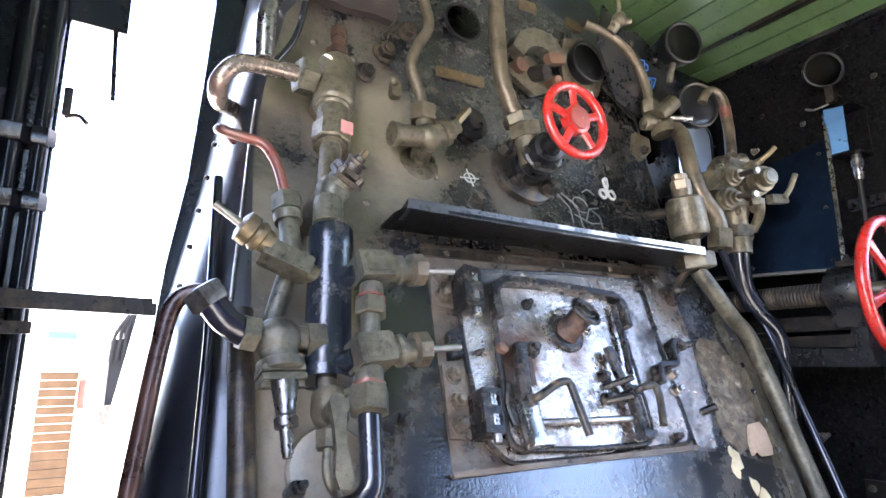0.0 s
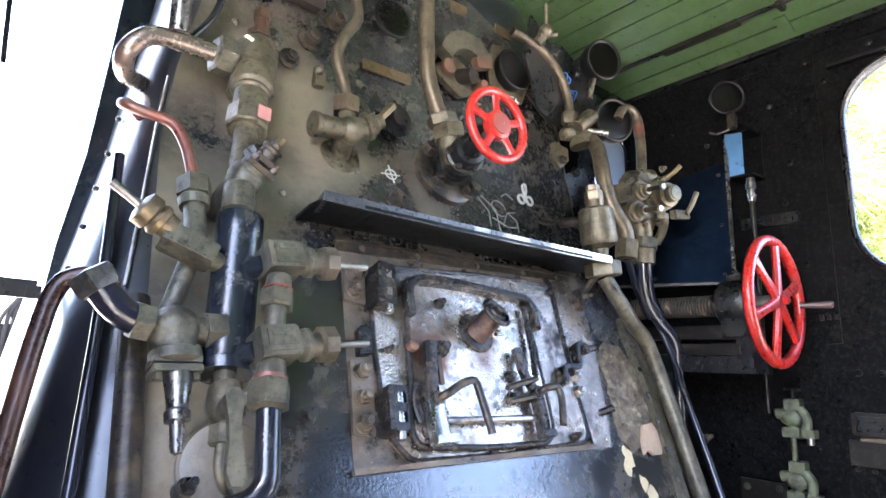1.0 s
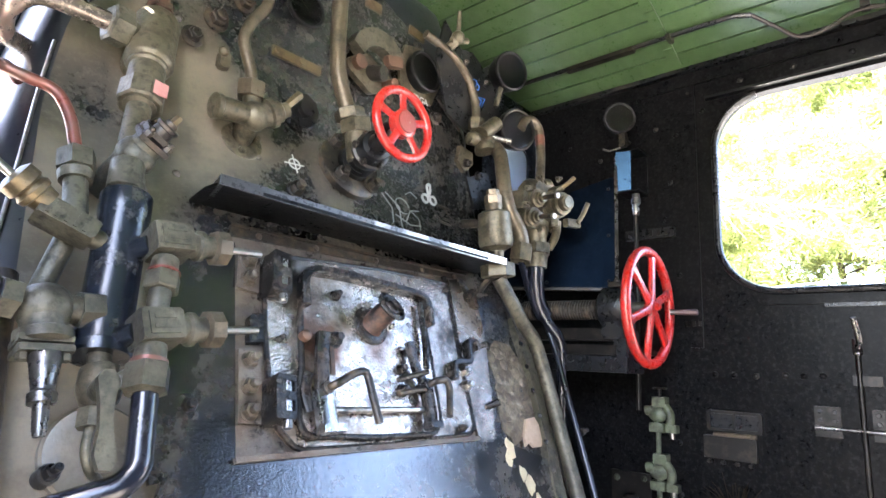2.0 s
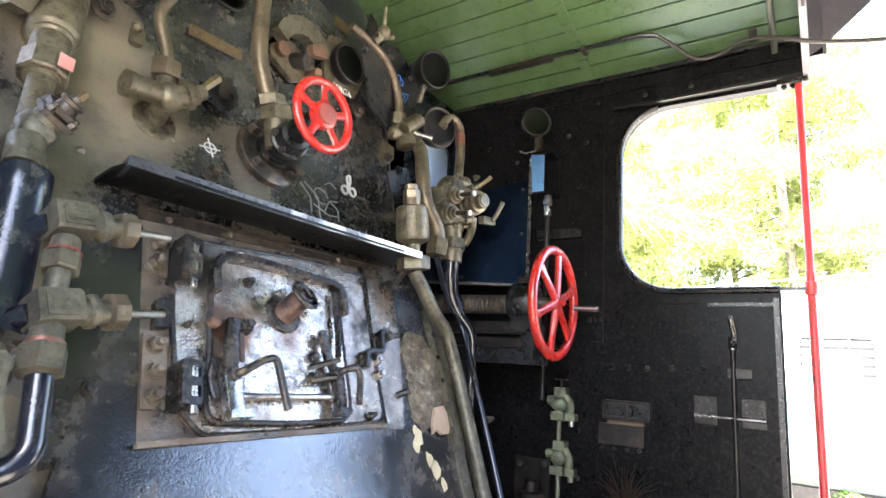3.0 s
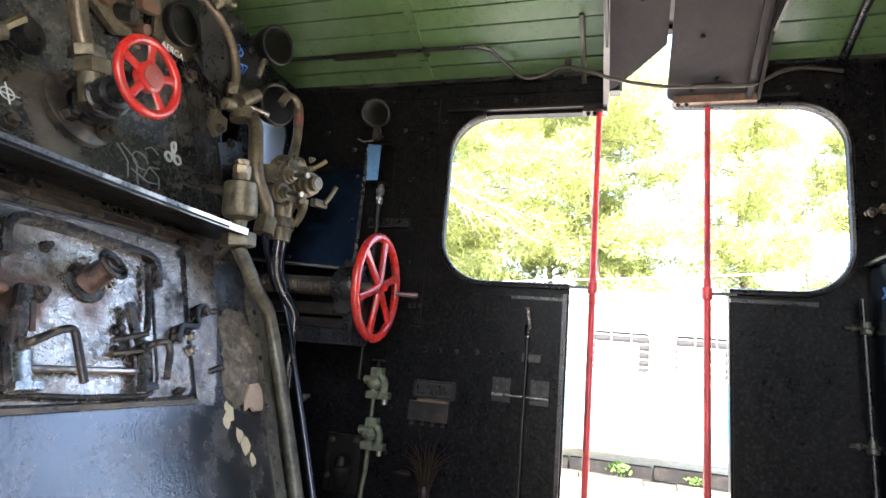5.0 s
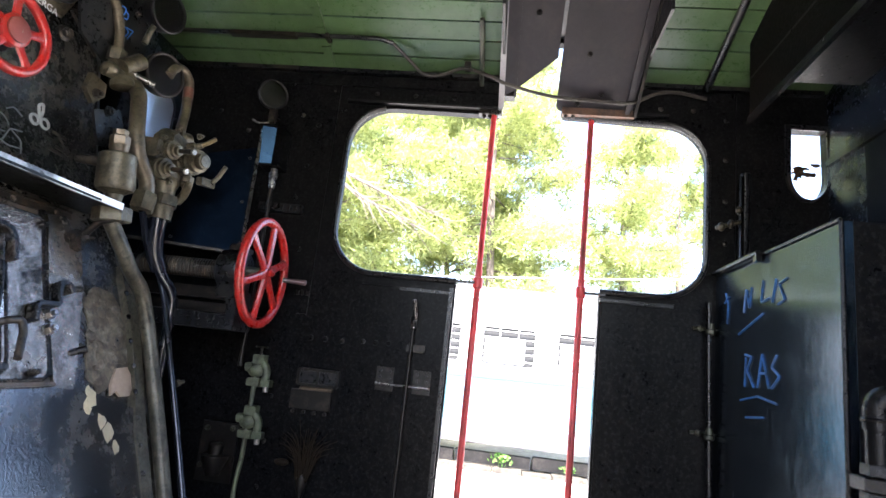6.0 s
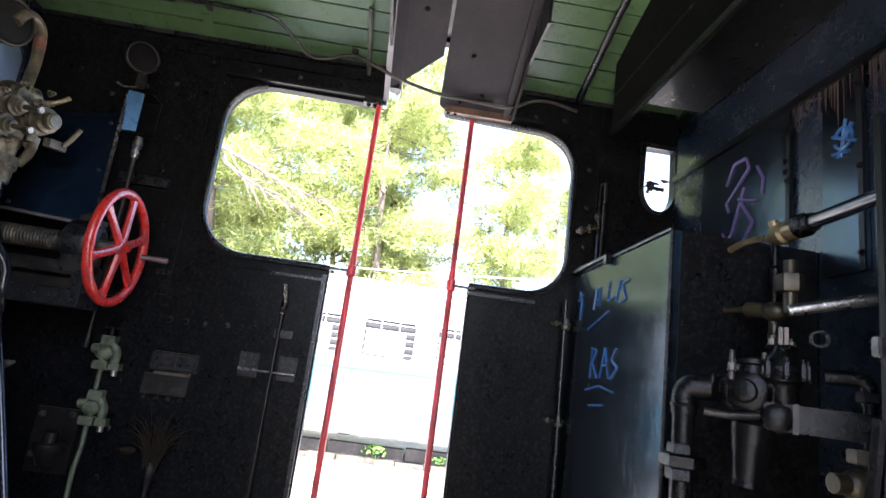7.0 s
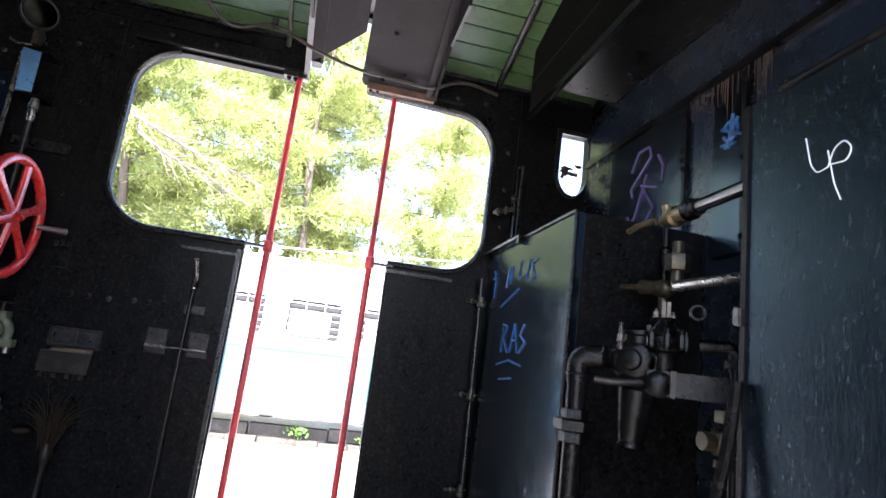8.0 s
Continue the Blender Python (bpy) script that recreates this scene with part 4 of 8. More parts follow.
g = Geo(BH).tube([(0.295, 0.253, 0.155), (0.258, 0.268, 0.165), (0.228, 0.305, 0.175)], 0.026, 16, 0.03)
part("elbow", g, M_ELBOW, lv, "glossy black elbow")
g = Geo(BH).lathe((0.234, 0.297, 0.172), (-0.45, 0.62, 0.1), [(0, 0.034), (0.006, 0.038), (0.035, 0.038), (0.038, 0.03)], 6)
part("elbow_nut", g, M_PEWTER, lv)
g = Geo(BH).tube([(0.222, 0.318, 0.176), (0.207, 0.326, 0.17), (0.178, 0.318, 0.158), (0.165, 0.288, 0.145), (0.153, 0.213, 0.12), (0.143, 0.132, 0.10), (0.129, 0.011, 0.07), (0.10, -0.25, 0.04), (0.06, -0.68, 0.0)], 0.0155, 12, 0.03)
part("pipe", g, M_BROWNP, lv, "dark brown pipe down the boiler edge")

# grey pipes down the edge of the plate
for pts, r, m in (([(0.315, 0.36, 0.03), (0.305, 0.0, 0.05), (0.285, -0.6, 0.06)], 0.026, M_IRON),
                  ([(0.275, 0.72, 0.01), (0.255, 0.3, 0.02), (0.215, -0.2, 0.03), (0.19, -0.68, 0.04)], 0.011, M_GLOSS)):
    single("edge_pipe", Geo(BH).tube(pts, r, 14, 0.05), m, "straight pipe running down the edge of the boiler", "pipe", group="boiler edge pipes", base=pts[-1])

# brass try cock pointing into the cab
bc = thing("try_cock", BH, (0.36, 0.42, 0.17), "brass try cock with steel spindle on a grey body", "cock")
g = Geo(BH)
rot = Matrix.Rotation(-0.42, 3, "Z")
g.box((0.375, 0.415, 0.155), (0.10, 0.042, 0.05), 0.006, rot)
g.cyl((0.41, 0.402, 0.15), (0.46, 0.385, 0.14), 0.020)
part("body", g, M_GREYB, bc)
g = Geo(BH)
for k in range(5):
    p = rot @ Vector((-0.034 + 0.016 * k, 0, 0))
    g.box((0.375 + p.x, 0.415 + p.y, 0.181), (0.007, 0.034, 0.005), 0.002, rot)
part("cast_ribs", g, M_GREYB, bc)
g = Geo(BH).lathe((0.335, 0.448, 0.165), (-1, 0.55, 0.25), [(-0.01, 0.024), (0.01, 0.026), (0.012, 0.031), (0.022, 0.033), (0.03, 0.027), (0.034, 0.034), (0.056, 0.034), (0.062, 0.02)], 18)
part("gland", g, M_BRASS, bc, "polished brass gland")
g = Geo(BH).tube([(0.285, 0.475, 0.178), (0.232, 0.508, 0.19)], 0.008, 10)
part("spindle", g, M_STEEL, bc)
g = Geo(BH)
g.lathe((0.398, 0.535, 0.12), (0, 1, 0), [(0, 0.03), (0.02, 0.033), (0.03, 0.026)], 18)
g.lathe((0.398, 0.562, 0.12), (0, 1, 0), [(0, 0.036), (0.042, 0.036), (0.047, 0.03)], 6)
g.cyl((0.397, 0.44, 0.13), (0.398, 0.54, 0.12), 0.022)
part("union_nut", g, M_GREYB, bc)
g = Geo(BH).tube([(0.398, 0.60, 0.12), (0.380, 0.69, 0.13), (0.352, 0.748, 0.13), (0.303, 0.757, 0.125), (0.262, 0.770, 0.12), (0.256, 0.790, 0.10), (0.278, 0.825, 0.07), (0.31, 0.85, 0.01)], 0.0125, 12, 0.03)
part("pipe", g, M_COPPER2, bc, "bent red copper pipe")
g = Geo(BH).cyl((0.36, 0.30, 0.06), (0.40, 0.44, 0.11), 0.02)
part("support", g, M_GREYB, bc)

# ---- clack valve and stop valve above the column ----
cv = thing("clack_valve", BH, (0.55, 0.66, 0.13), "large tan bronze clack valve with pink marked nut", "valve")
a = Vector((0.555, 1.02, 0.13)) - Vector((0.50, 0.67, 0.13))
p0 = Vector((0.497, 0.655, 0.13))
d = a.normalized()
g = Geo(BH).lathe(p0, d, [(0, 0.027), (0.118, 0.027), (0.122, 0.036), (0.13, 0.036)], 20)
part("lower_pipe", g, M_BRONZE, cv)
g = Geo(BH).lathe(p0, d, [(0.125, 0.046), (0.13, 0.051), (0.185, 0.051), (0.19, 0.044)], 8)
part("union_nut", g, M_BRONZE, cv, "bronze union nut with pink paint mark")
q = p0 + d * 0.158
g = Geo(BH).box((q.x + 0.020, q.y - 0.002, q.z + 0.0465), (0.038, 0.042, 0.003), 0.001, Matrix.Rotation(-0.16, 3, "Z"))
part("paint_mark", g, surface("faded_pink_paint", (0.45, 0.2, 0.18), 0.6, bump=0.2), cv)
g = Geo(BH).lathe(p0, d, [(0.19, 0.038), (0.196, 0.041), (0.248, 0.041), (0.254, 0.046), (0.262, 0.046), (0.268, 0.053), (0.275, 0.0555), (0.425, 0.0545), (0.44, 0.049), (0.452, 0.034), (0.47, 0.028)], 30)
part("body", g, M_BRONZE, cv)
g = Geo(BH).lathe(p0, d, [(0.465, 0.028), (0.475, 0.028)], 16).lathe(p0, d, [(0.475, 0.034), (0.50, 0.034)], 6).lathe(p0, d, [(0.50, 0.018), (0.56, 0.018)], 12).lathe(p0, d, [(0.56, 0.024), (0.60, 0.024)], 6)
part("cap", g, M_RUST, cv)
q = p0 + d * 0.35
g = Geo(BH).lathe(q, (-1, 0.0, 0.1), [(0.04, 0.030), (0.07, 0.030)], 16).lathe(q, (-1, 0, 0.1), [(0.062, 0.046), (0.066, 0.049), (0.105, 0.049), (0.11, 0.042)], 6)
part("side_nut", g, M_GREYB, cv)
g = Geo(BH).tube([(q.x - 0.10, q.y, 0.14), (0.345, 1.0, 0.14), (0.29, 0.99, 0.135), (0.252, 0.945, 0.10), (0.268, 0.94, 0.04), (0.32, 1.0, -0.03), (0.36, 1.05, -0.10)], 0.0225, 16, 0.04)
part("feed_pipe", g, surface("polished_worn_pipe", (0.3, 0.25, 0.21), 0.25, 0.7, spots=(((0.26, 0.11, 0.09), 6, 0.2, 0.5),), bump=0.15), cv, "worn shiny bent feed pipe")
g = Geo(BH).cyl(p0 + d * 0.36 + Vector((0, 0, -0.05)), p0 + d * 0.36 + Vector((0.01, 0, -0.13)), 0.045)
part("boiler_stub", g, M_BRONZE, cv)

sv = thing("stop_valve", BH, (0.48, 0.55, 0.14), "grimy stop valve with a square spindle above the gauge column", "valve")
VA = Vector((0.42, 0.46, 0.78)).normalized()
VC = Vector((0.508, 0.636, 0.13))
VR = VA.to_track_quat("Z", "Y").to_matrix() @ Matrix.Rotation(0.5, 3, "Z")
g = Geo(BH)
g.ball(VC, 0.043, 18, (0.98, 1.12, 0.95))
g.cyl((0.482, 0.53, 0.135), (0.49, 0.60, 0.135), 0.034)
g.cyl(VC, (0.49, 0.62, 0.0), 0.036)
g.lathe(VC, VA, [(0.0, 0.034), (0.036, 0.034), (0.040, 0.028)], 18)
body = part("body", g, M_GREYB, sv)
g = Geo(BH).box(VC + VA * 0.044, (0.072, 0.072, 0.012), 0.005, VR).box(VC + VA * 0.062, (0.066, 0.050, 0.012), 0.005, VR)
part("gland_flange", g, M_IRON, sv, "grimy square bolted gland flange")
for sx in (-1, 1):
    for sy in (-1, 1):
        part("stud", Geo(BH).nut(VC + VA * 0.048 + VR @ Vector((sx * 0.026, sy * 0.026, 0)), VA, 0.010, 0.016, 0.010), M_IRON, sv)
g = Geo(BH).lathe(VC, VA, [(0.064, 0.024), (0.084, 0.022), (0.086, 0.026), (0.094, 0.026), (0.096, 0.014), (0.106, 0.013)], 16)
part("gland", g, M_IRON, sv)
g = Geo(BH).lathe(VC, VA, [(0.104, 0.009), (0.122, 0.008), (0.126, 0.006)], 4)
part("spindle", g, M_BRASS, sv, "square brass spindle end")
# cable and pipe along the upper edge
PA = [(0.40, 1.72, 2.10), (0.383, 1.72, 1.842), (0.345, 1.70, 1.745), (0.352, 1.72, 1.62)]
PB = [(0.50, 1.80, 2.20), (0.474, 1.80, 1.88), (0.452, 1.80, 1.742), (0.37, 1.80, 1.62)]
for pts, r, m, nm, lb in (([(PA[0]), (PA[1]), (PA[2]), (PA[3])], 0.024, M_PEWTER, "bend_pipe", "worn copper pipe bend at the boiler top edge"),
                          ([(PB[0]), (PB[1]), (PB[2]), (PB[3])], 0.009, M_GLOSS, "conduit", "thin black conduit along the boiler edge")):
    single(nm, Geo().tube(pts, r, 12, 0.06), m, lb, "pipe", base=pts[0])
UPF = Matrix(((1, 0, 0, 0), (0, 0.08, -0.997, 1.850), (0, 0.997, 0.08, 1.80), (0, 0, 0, 1)))    # on the upright upper plate
g = Geo(UPF)
g.prism([(0.46, 0.145), (0.525, 0.113), (0.60, 0.105), (0.69, 0.118), (0.755, 0.112), (0.772, 0.13), (0.772, 0.34), (0.62, 0.42), (0.50, 0.32)], 0.006, 0.035)
single("cover_plate", g, surface("dusty_brown_black_plate", (0.03, 0.022, 0.022), 0.4, spots=(((0.10, 0.08, 0.07), 7, 0.35, 0.6),), bump=0.5), "dark dusty cover plate bolted on the boiler", "cover plate", base=(0.65, 1.38, 0.0))
g = Geo(UPF).lathe((1.055, -0.150, 0), (0, 0, 1), [(0, 0.058), (0.008, 0.058), (0.012, 0.052), (0.014, 0.03), (0.03, 0.028), (0.034, 0.02)], 24)
single("blank_flange", g, M_BLACK, "black blank flange behind the angle valve", "flange", base=(1.055, -0.15, 0))
for x, z, r in ((0.739, 0.017, 0.026), (0.677, -0.071, 0.022), (0.821, 0.119, 0.024), (0.62, -0.15, 0.014), (1.21, 0.16, 0.016), (1.43, 0.05, 0.014), (1.70, 0.07, 0.020), (1.66, -0.05, 0.012)):
    g = Geo(UPF).lathe((x, z, 0), (0, 0, 1), [(0, r * 1.5), (0.005, r * 1.45), (0.008, r * 1.1)], 14)
    hexn_(g, (x, z, 0.006), (0, 0, 1), r, r * 1.0)
    g.cyl((x, z, r), (x, z, r * 1.6), r * 0.6, seg=10)
    single("wash_out_plug", g, M_IRON, "grimy dark plug screwed into the upper boiler plate", "plug", group="plugs on the backhead", base=(x, z, 0))
for u, v, r in ((0.60, 0.86, 0.012), (1.03, 0.788, 0.024), (1.50, 0.74, 0.02), (1.56, 0.745, 0.02), (0.66, 0.12, 0.018), (1.73, 0.12, 0.016)):
    g = Geo(BH).nut((u, v, 0.0), (0.0, 0.0, 1), r, r * 1.1, r * 0.8)
    single("stay_nut", g, M_IRON, "grimy hexagon stay nut on the boiler plate", "nut", group="stay nuts on the backhead", base=(u, v, 0))


def hexn(g, p, axis, r, h):
    return g.lathe(p, axis, [(0, r * 0.94), (h * 0.1, r), (h * 0.9, r), (h, r * 0.9)], 6)


def handwheel(name, c, axis, R, r, spokes, hub, parent, label, spin=0.0, rib=0.3, dish=0.0):
    """Rim, hub and spokes of a cast wheel, as parts of the thing."""
    c, a = Vector(c), Vector(axis).normalized()
    q = a.to_track_quat("Z", "Y").to_matrix()
    w = part(name, Geo().ring(c, a, R, r, 56, 14), M_RED, parent, label)
    part("hub", Geo().lathe(c - a * hub * (0.5 - dish), a, [(0, hub * 0.8), (hub * 0.12, hub), (hub * 0.75, hub), (hub * 0.85, hub * 0.85), (hub * 0.88, hub * 0.5)], 28), M_RED, w)
    for k in range(spokes):
        t = spin + 2 * math.pi * k / spokes
        d = q @ Vector((math.cos(t), math.sin(t), 0))
        side = a.cross(d)
        g = Geo()
        n = 5
        for i in range(n):
            s = i / (n - 1)
            p = c + d * (hub * 0.8 + (R - r * 0.5 - hub * 0.8) * s) + a * dish * hub * (1 - s)
            wd = r * (1.15 - 0.25 * math.sin(math.pi * s)) + (r * 0.25 if s > 0.9 else 0)
            th = r * rib * 1.6
            for m in range(8):
                an = 2 * math.pi * m / 8
                g.v.append(p + side * wd * math.cos(an) + a * th * math.sin(an))
        for i in range(n - 1):
            for m in range(8):
                m2 = (m + 1) % 8
                g.f.append((i * 8 + m, i * 8 + m2, (i + 1) * 8 + m2, (i + 1) * 8 + m))
        part("spoke", g, M_RED, w)


# ---- steam stop valve with small red handwheel ----
sv = thing("steam_valve", ID, (1.26, 1.85, 1.53), "black steam valve with a bright red five spoke handwheel", "valve")
fl, hb = Vector((1.268, 1.835, 1.522)), Vector((1.158, 1.47, 1.549))
ax = (hb - fl).normalized()
bn = Vector((0, -0.93, 0.38))
g = Geo().lathe(fl + bn * -0.02, bn, [(0, 0.125), (0.022, 0.125), (0.028, 0.118), (0.032, 0.07)], 36)
part("flange", g, M_IRON, sv, "dark dusty round flange")
for k in range(4):
    q = bn.to_track_quat("Z", "Y").to_matrix()
    an = k * math.pi / 2 + 0.75
    p = fl + bn * 0.01 + q @ Vector((0.097 * math.cos(an), 0.097 * math.sin(an), 0))
    part("nut", Geo().nut(p, bn, 0.024, 0.03, 0.016, 0.013), M_IRON, sv)
g = Geo().lathe(fl, ax, [(0.0, 0.068), (0.03, 0.06), (0.06, 0.056), (0.075, 0.062), (0.09, 0.056), (0.105, 0.062), (0.12, 0.056), (0.145, 0.066), (0.165, 0.066), (0.17, 0.058), (0.21, 0.05), (0.215, 0.035), (0.26, 0.03), (0.27, 0.04), (0.30, 0.04), (0.305, 0.02)], 28)
part("body", g, M_BLACK, sv)
part("spindle", Geo().cyl(fl + ax * 0.29, hb + ax * 0.02, 0.014), M_STEEL, sv)
for k in range(6):
    q = ax.to_track_quat("Z", "Y").to_matrix()
    an = k * math.pi / 3
    part("bonnet_nut", Geo().nut(fl + ax * 0.165 + q @ Vector((0.056 * math.cos(an), 0.056 * math.sin(an), 0)), ax, 0.012, 0.016, 0.008), M_IRON, sv)
WAX = Vector((-0.024, -0.998, 0.064))    # the wheel sits askew on its worn spindle
handwheel("handwheel", hb, WAX, 0.104, 0.0135, 5, 0.043, sv, "bright red painted cast handwheel", 0.35, 0.34)
g = Geo().lathe(hb + WAX * 0.030, WAX, [(-0.018, 0.034), (-0.009, 0.033), (-0.007, 0.029), (-0.008, 0.001)], 24)
part("hub_badge", g, surface("dull_red_badge", (0.25, 0.06, 0.05), 0.5, 0.2, bump=0.6, grain=160), sv)
g = Geo()
hexn(g, (1.19, 1.72, 1.585), (-0.1, 0.1, 0.9), 0.055, 0.05)
hexn(g, (1.165, 1.725, 1.63), (-0.25, 0.1, 0.9), 0.05, 0.035)
g.cyl((1.205, 1.715, 1.50), (1.185, 1.72, 1.60), 0.04)
part("pipe_nut", g, M_BRONZE, sv)
g = Geo().tube([(1.158, 1.728, 1.65), (1.14, 1.735, 1.69), (1.105, 1.74, 1.78), (1.095, 1.74, 1.88), (1.092, 1.745, 2.06), (1.09, 1.76, 2.42)], 0.027, 16, 0.07)
part("pipe", g, M_COPPER, sv, "thick tan copper steam pipe")

# ---- blower valve with curved pipe ----
bv = thing("blower_valve", ID, (0.86, 1.84, 1.48), "tan bronze angle valve on a round flange with curved pipe", "valve")
g = Geo().lathe((0.862, 1.852, 1.478), bn, [(-0.02, 0.066), (0.012, 0.066), (0.016, 0.06), (0.018, 0.03)], 28)
part("flange", g, M_BRONZE, bv)
for an in (0.3, 2.4, 4.5):
    q = bn.to_track_quat("Z", "Y").to_matrix()
    part("nut", Geo().nut(Vector((0.862, 1.852, 1.478)) + bn * 0.012 + q @ Vector((0.047 * math.cos(an), 0.047 * math.sin(an), 0)), bn, 0.012, 0.014, 0.006), M_BRONZE, bv)
g = Geo()
g.cyl((0.862, 1.852, 1.478), (0.845, 1.775, 1.53), 0.03, 0.034)
g.cyl((0.745, 1.765, 1.522), (0.85, 1.772, 1.535), 0.031)
g.lathe((0.725, 1.763, 1.519), (1, 0.05, 0.1), [(0, 0.025), (0.003, 0.036), (0.016, 0.036), (0.02, 0.03)], 22)
g.ball((0.852, 1.772, 1.535), 0.044, 18)
g.cyl((0.848, 1.775, 1.53), (0.845, 1.785, 1.60), 0.026)
g.lathe((0.86, 1.77, 1.535), (0.75, -0.2, 0.45), [(0, 0.034), (0.035, 0.034), (0.04, 0.043), (0.055, 0.043), (0.06, 0.032), (0.075, 0.032), (0.08, 0.024), (0.1, 0.022)], 20)
part("body", g, M_BRONZE, bv)
g = Geo().lathe((0.922, 1.752, 1.573), (0.55, -0.2, 0.75), [(0, 0.012), (0.085, 0.014), (0.09, 0.01)], 6)
part("spindle", g, M_BRASS, bv, "orange brass square spindle")
g = Geo()
hexn(g, (0.842, 1.785, 1.59), (0.0, 0.05, 1), 0.043, 0.05)
part("nut", g, M_COPPER, bv, "coppery pipe nut")
g = Geo().tube([(0.843, 1.79, 1.63), (0.838, 1.795, 1.68), (0.80, 1.80, 1.77), (0.825, 1.80, 1.84), (0.868, 1.80, 1.91), (0.868, 1.80, 1.95), (0.845, 1.80, 2.02), (0.80, 1.81, 2.25)], 0.0175, 14, 0.06)
part("pipe", g, M_COPPER, bv)
g = Geo().box((0.775, 1.845, 1.70), (0.03, 0.03, 0.05), 0.008).ball((0.765, 1.83, 1.72), 0.016, 10)
single("pipe_clip", g, M_BRONZE, "small tan pipe clip on the backhead", "pipe clip", base=(0.775, 1.87, 1.70))

# ---- gauges, plates and regulator quadrant on the upper backhead ----
M_DIAL = surface("grimy_dark_dial", (0.007, 0.0075, 0.009), 0.25, spots=(((0.03, 0.03, 0.03), 30, 0.18, 0.6),), bump=0.1, spec=0.25)


def gauge(c, axis, r, depth, label, rim=None, stem=None):
    """A round pressure gauge with case, rim and dark dial."""
    c, a = Vector(c), Vector(axis).normalized()
    t = thing("pressure_gauge", ID, c - a * depth, label, "gauge", group="pressure gauges")
    part("case", Geo().lathe(c - a * depth, a, [(0, r * 0.9), (depth * 0.3, r * 0.97), (depth * 0.85, r * 0.97)], 32), M_DULLBLACK, t)
    part("rim", Geo().ring(c - a * depth * 0.12, a, r * 0.95, r * 0.085, 36, 8), rim or M_DULLBLACK, t)
    dial = part("dial", Geo().lathe(c - a * depth * 0.25, a, [(0, r * 0.9), (0.002, r * 0.9)], 32), M_DIAL, t)
    q = a.to_track_quat("Z", "Y").to_matrix()
    g = Geo()
    for k in range(9):
        an = radians(-40 + 32.5 * k)
        d = q @ Vector((math.cos(an), math.sin(an), 0))
        s = a.cross(d)
        p = c - a * (depth * 0.25 - 0.0025)
        g.add([p + d * r * 0.70 + s * r * 0.02, p + d * r * 0.70 - s * r * 0.02, p + d * r * 0.82 - s * r * 0.02, p + d * r * 0.82 + s * r * 0.02], [(0, 1, 2, 3)])
    part("scale_marks", g, surface("faded_grey_marks", (0.16, 0.16, 0.155), 0.6, bump=0), dial)
    d = q @ Vector((-0.5, 0.4, 0))
    part("pointer", Geo().tube([c - a * (depth * 0.2) - d * r * 0.2, c - a * (depth * 0.2) + d * r * 0.7], r * 0.02, 6), M_GREYB, dial)
    part("glass", Geo().lathe(c - a * depth * 0.08, a, [(0, r * 0.88), (0.0015, r * 0.88)], 32), M_GLASS, t)
    if stem:
        part("stem", Geo().tube([c - a * depth * 0.5, *stem], 0.013, 10, 0.02), M_GREYB, t)
    return t


M_GLASS = bpy.data.materials.new("dusty_glass")
M_GLASS.use_nodes = True
bs_ = M_GLASS.node_tree.nodes["Principled BSDF"]
bs_.inputs["Transmission Weight"].default_value, bs_.inputs["Roughness"].default_value, bs_.inputs["IOR"].default_value = 1.0, 0.04, 1.15
OUT = Vector((0, -0.997, 0.08))
gauge((1.042, 1.862, 2.032), OUT, 0.073, 0.02, "round black gauge cover on the upper boiler plate")
gauge((1.60, 1.82, 2.03), OUT, 0.085, 0.05, "grimy round pressure gauge on a tan backing plate")
gauge((1.975, 1.66, 2.15), (-0.28, -0.95, -0.1), 0.085, 0.075, "black round pressure gauge high on the gauge board", stem=[(1.96, 1.72, 2.05), (1.955, 1.73, 1.99)])
gauge((2.035, 1.66, 1.895), (-0.30, -0.95, -0.08), 0.092, 0.06, "black round pressure gauge with worn bright rim", rim=M_SOOT, stem=[(1.98, 1.72, 1.84)])
g = Geo(Matrix(((1, 0, 0, 0), (0, 0, -1, 1.875), (0, 1, 0, 0), (0, 0, 0, 1))))
g.prism([(1.50, 1.93), (1.68, 1.92), (1.745, 2.07), (1.60, 2.145), (1.51, 2.12), (1.485, 2.03)], 0.0, 0.015)
single("gauge_backing", g, M_BRONZE, "tan angular backing plate behind a gauge", "plate", base=(1.6, 2.03, 0))

F2 = Matrix(((1, 0, 0, 0), (0, 0, -1, 1.872), (0, 1, 0, 0), (0, 0, 0, 1)))
g = Geo(F2)
g.box((1.03, 1.825, 0.006), (0.19, 0.032, 0.012), 0.004, Matrix.Rotation(0.03, 3, "Z"))
g.cyl((0.95, 1.823, 0.01), (0.95, 1.823, 0.018), 0.009, seg=10).cyl((1.045, 1.825, 0.01), (1.045, 1.825, 0.02), 0.011, seg=10)
single("label_strip", g, M_BRASS, "tan riveted brass label strip", "plate", base=(1.03, 1.825, 0))
for x, z, w, h, r in ((1.335, 2.20, 0.08, 0.04, 0.05), (1.575, 2.20, 0.09, 0.04, -0.05)):
    single("name_plate", Geo(F2).box((x, z, 0.004), (w, h, 0.008), 0.002, Matrix.Rotation(r, 3, "Z")), M_BRASS, "small blank tan metal plate on the boiler", "plate", group="small plates", base=(x, z, 0))
rq = thing("regulator_quadrant", F2, (1.33, 1.93, 0), "tan cast arch and flange of the regulator stuffing box", "regulator")
g = Geo(F2)
g.prism(arc(1.34, 1.935, 0.135, 165, 25, 16) + arc(1.34, 1.92, 0.082, 25, 165, 14), 0.02, 0.07)
part("arch", g, M_GREYB, rq)
g = Geo(F2)
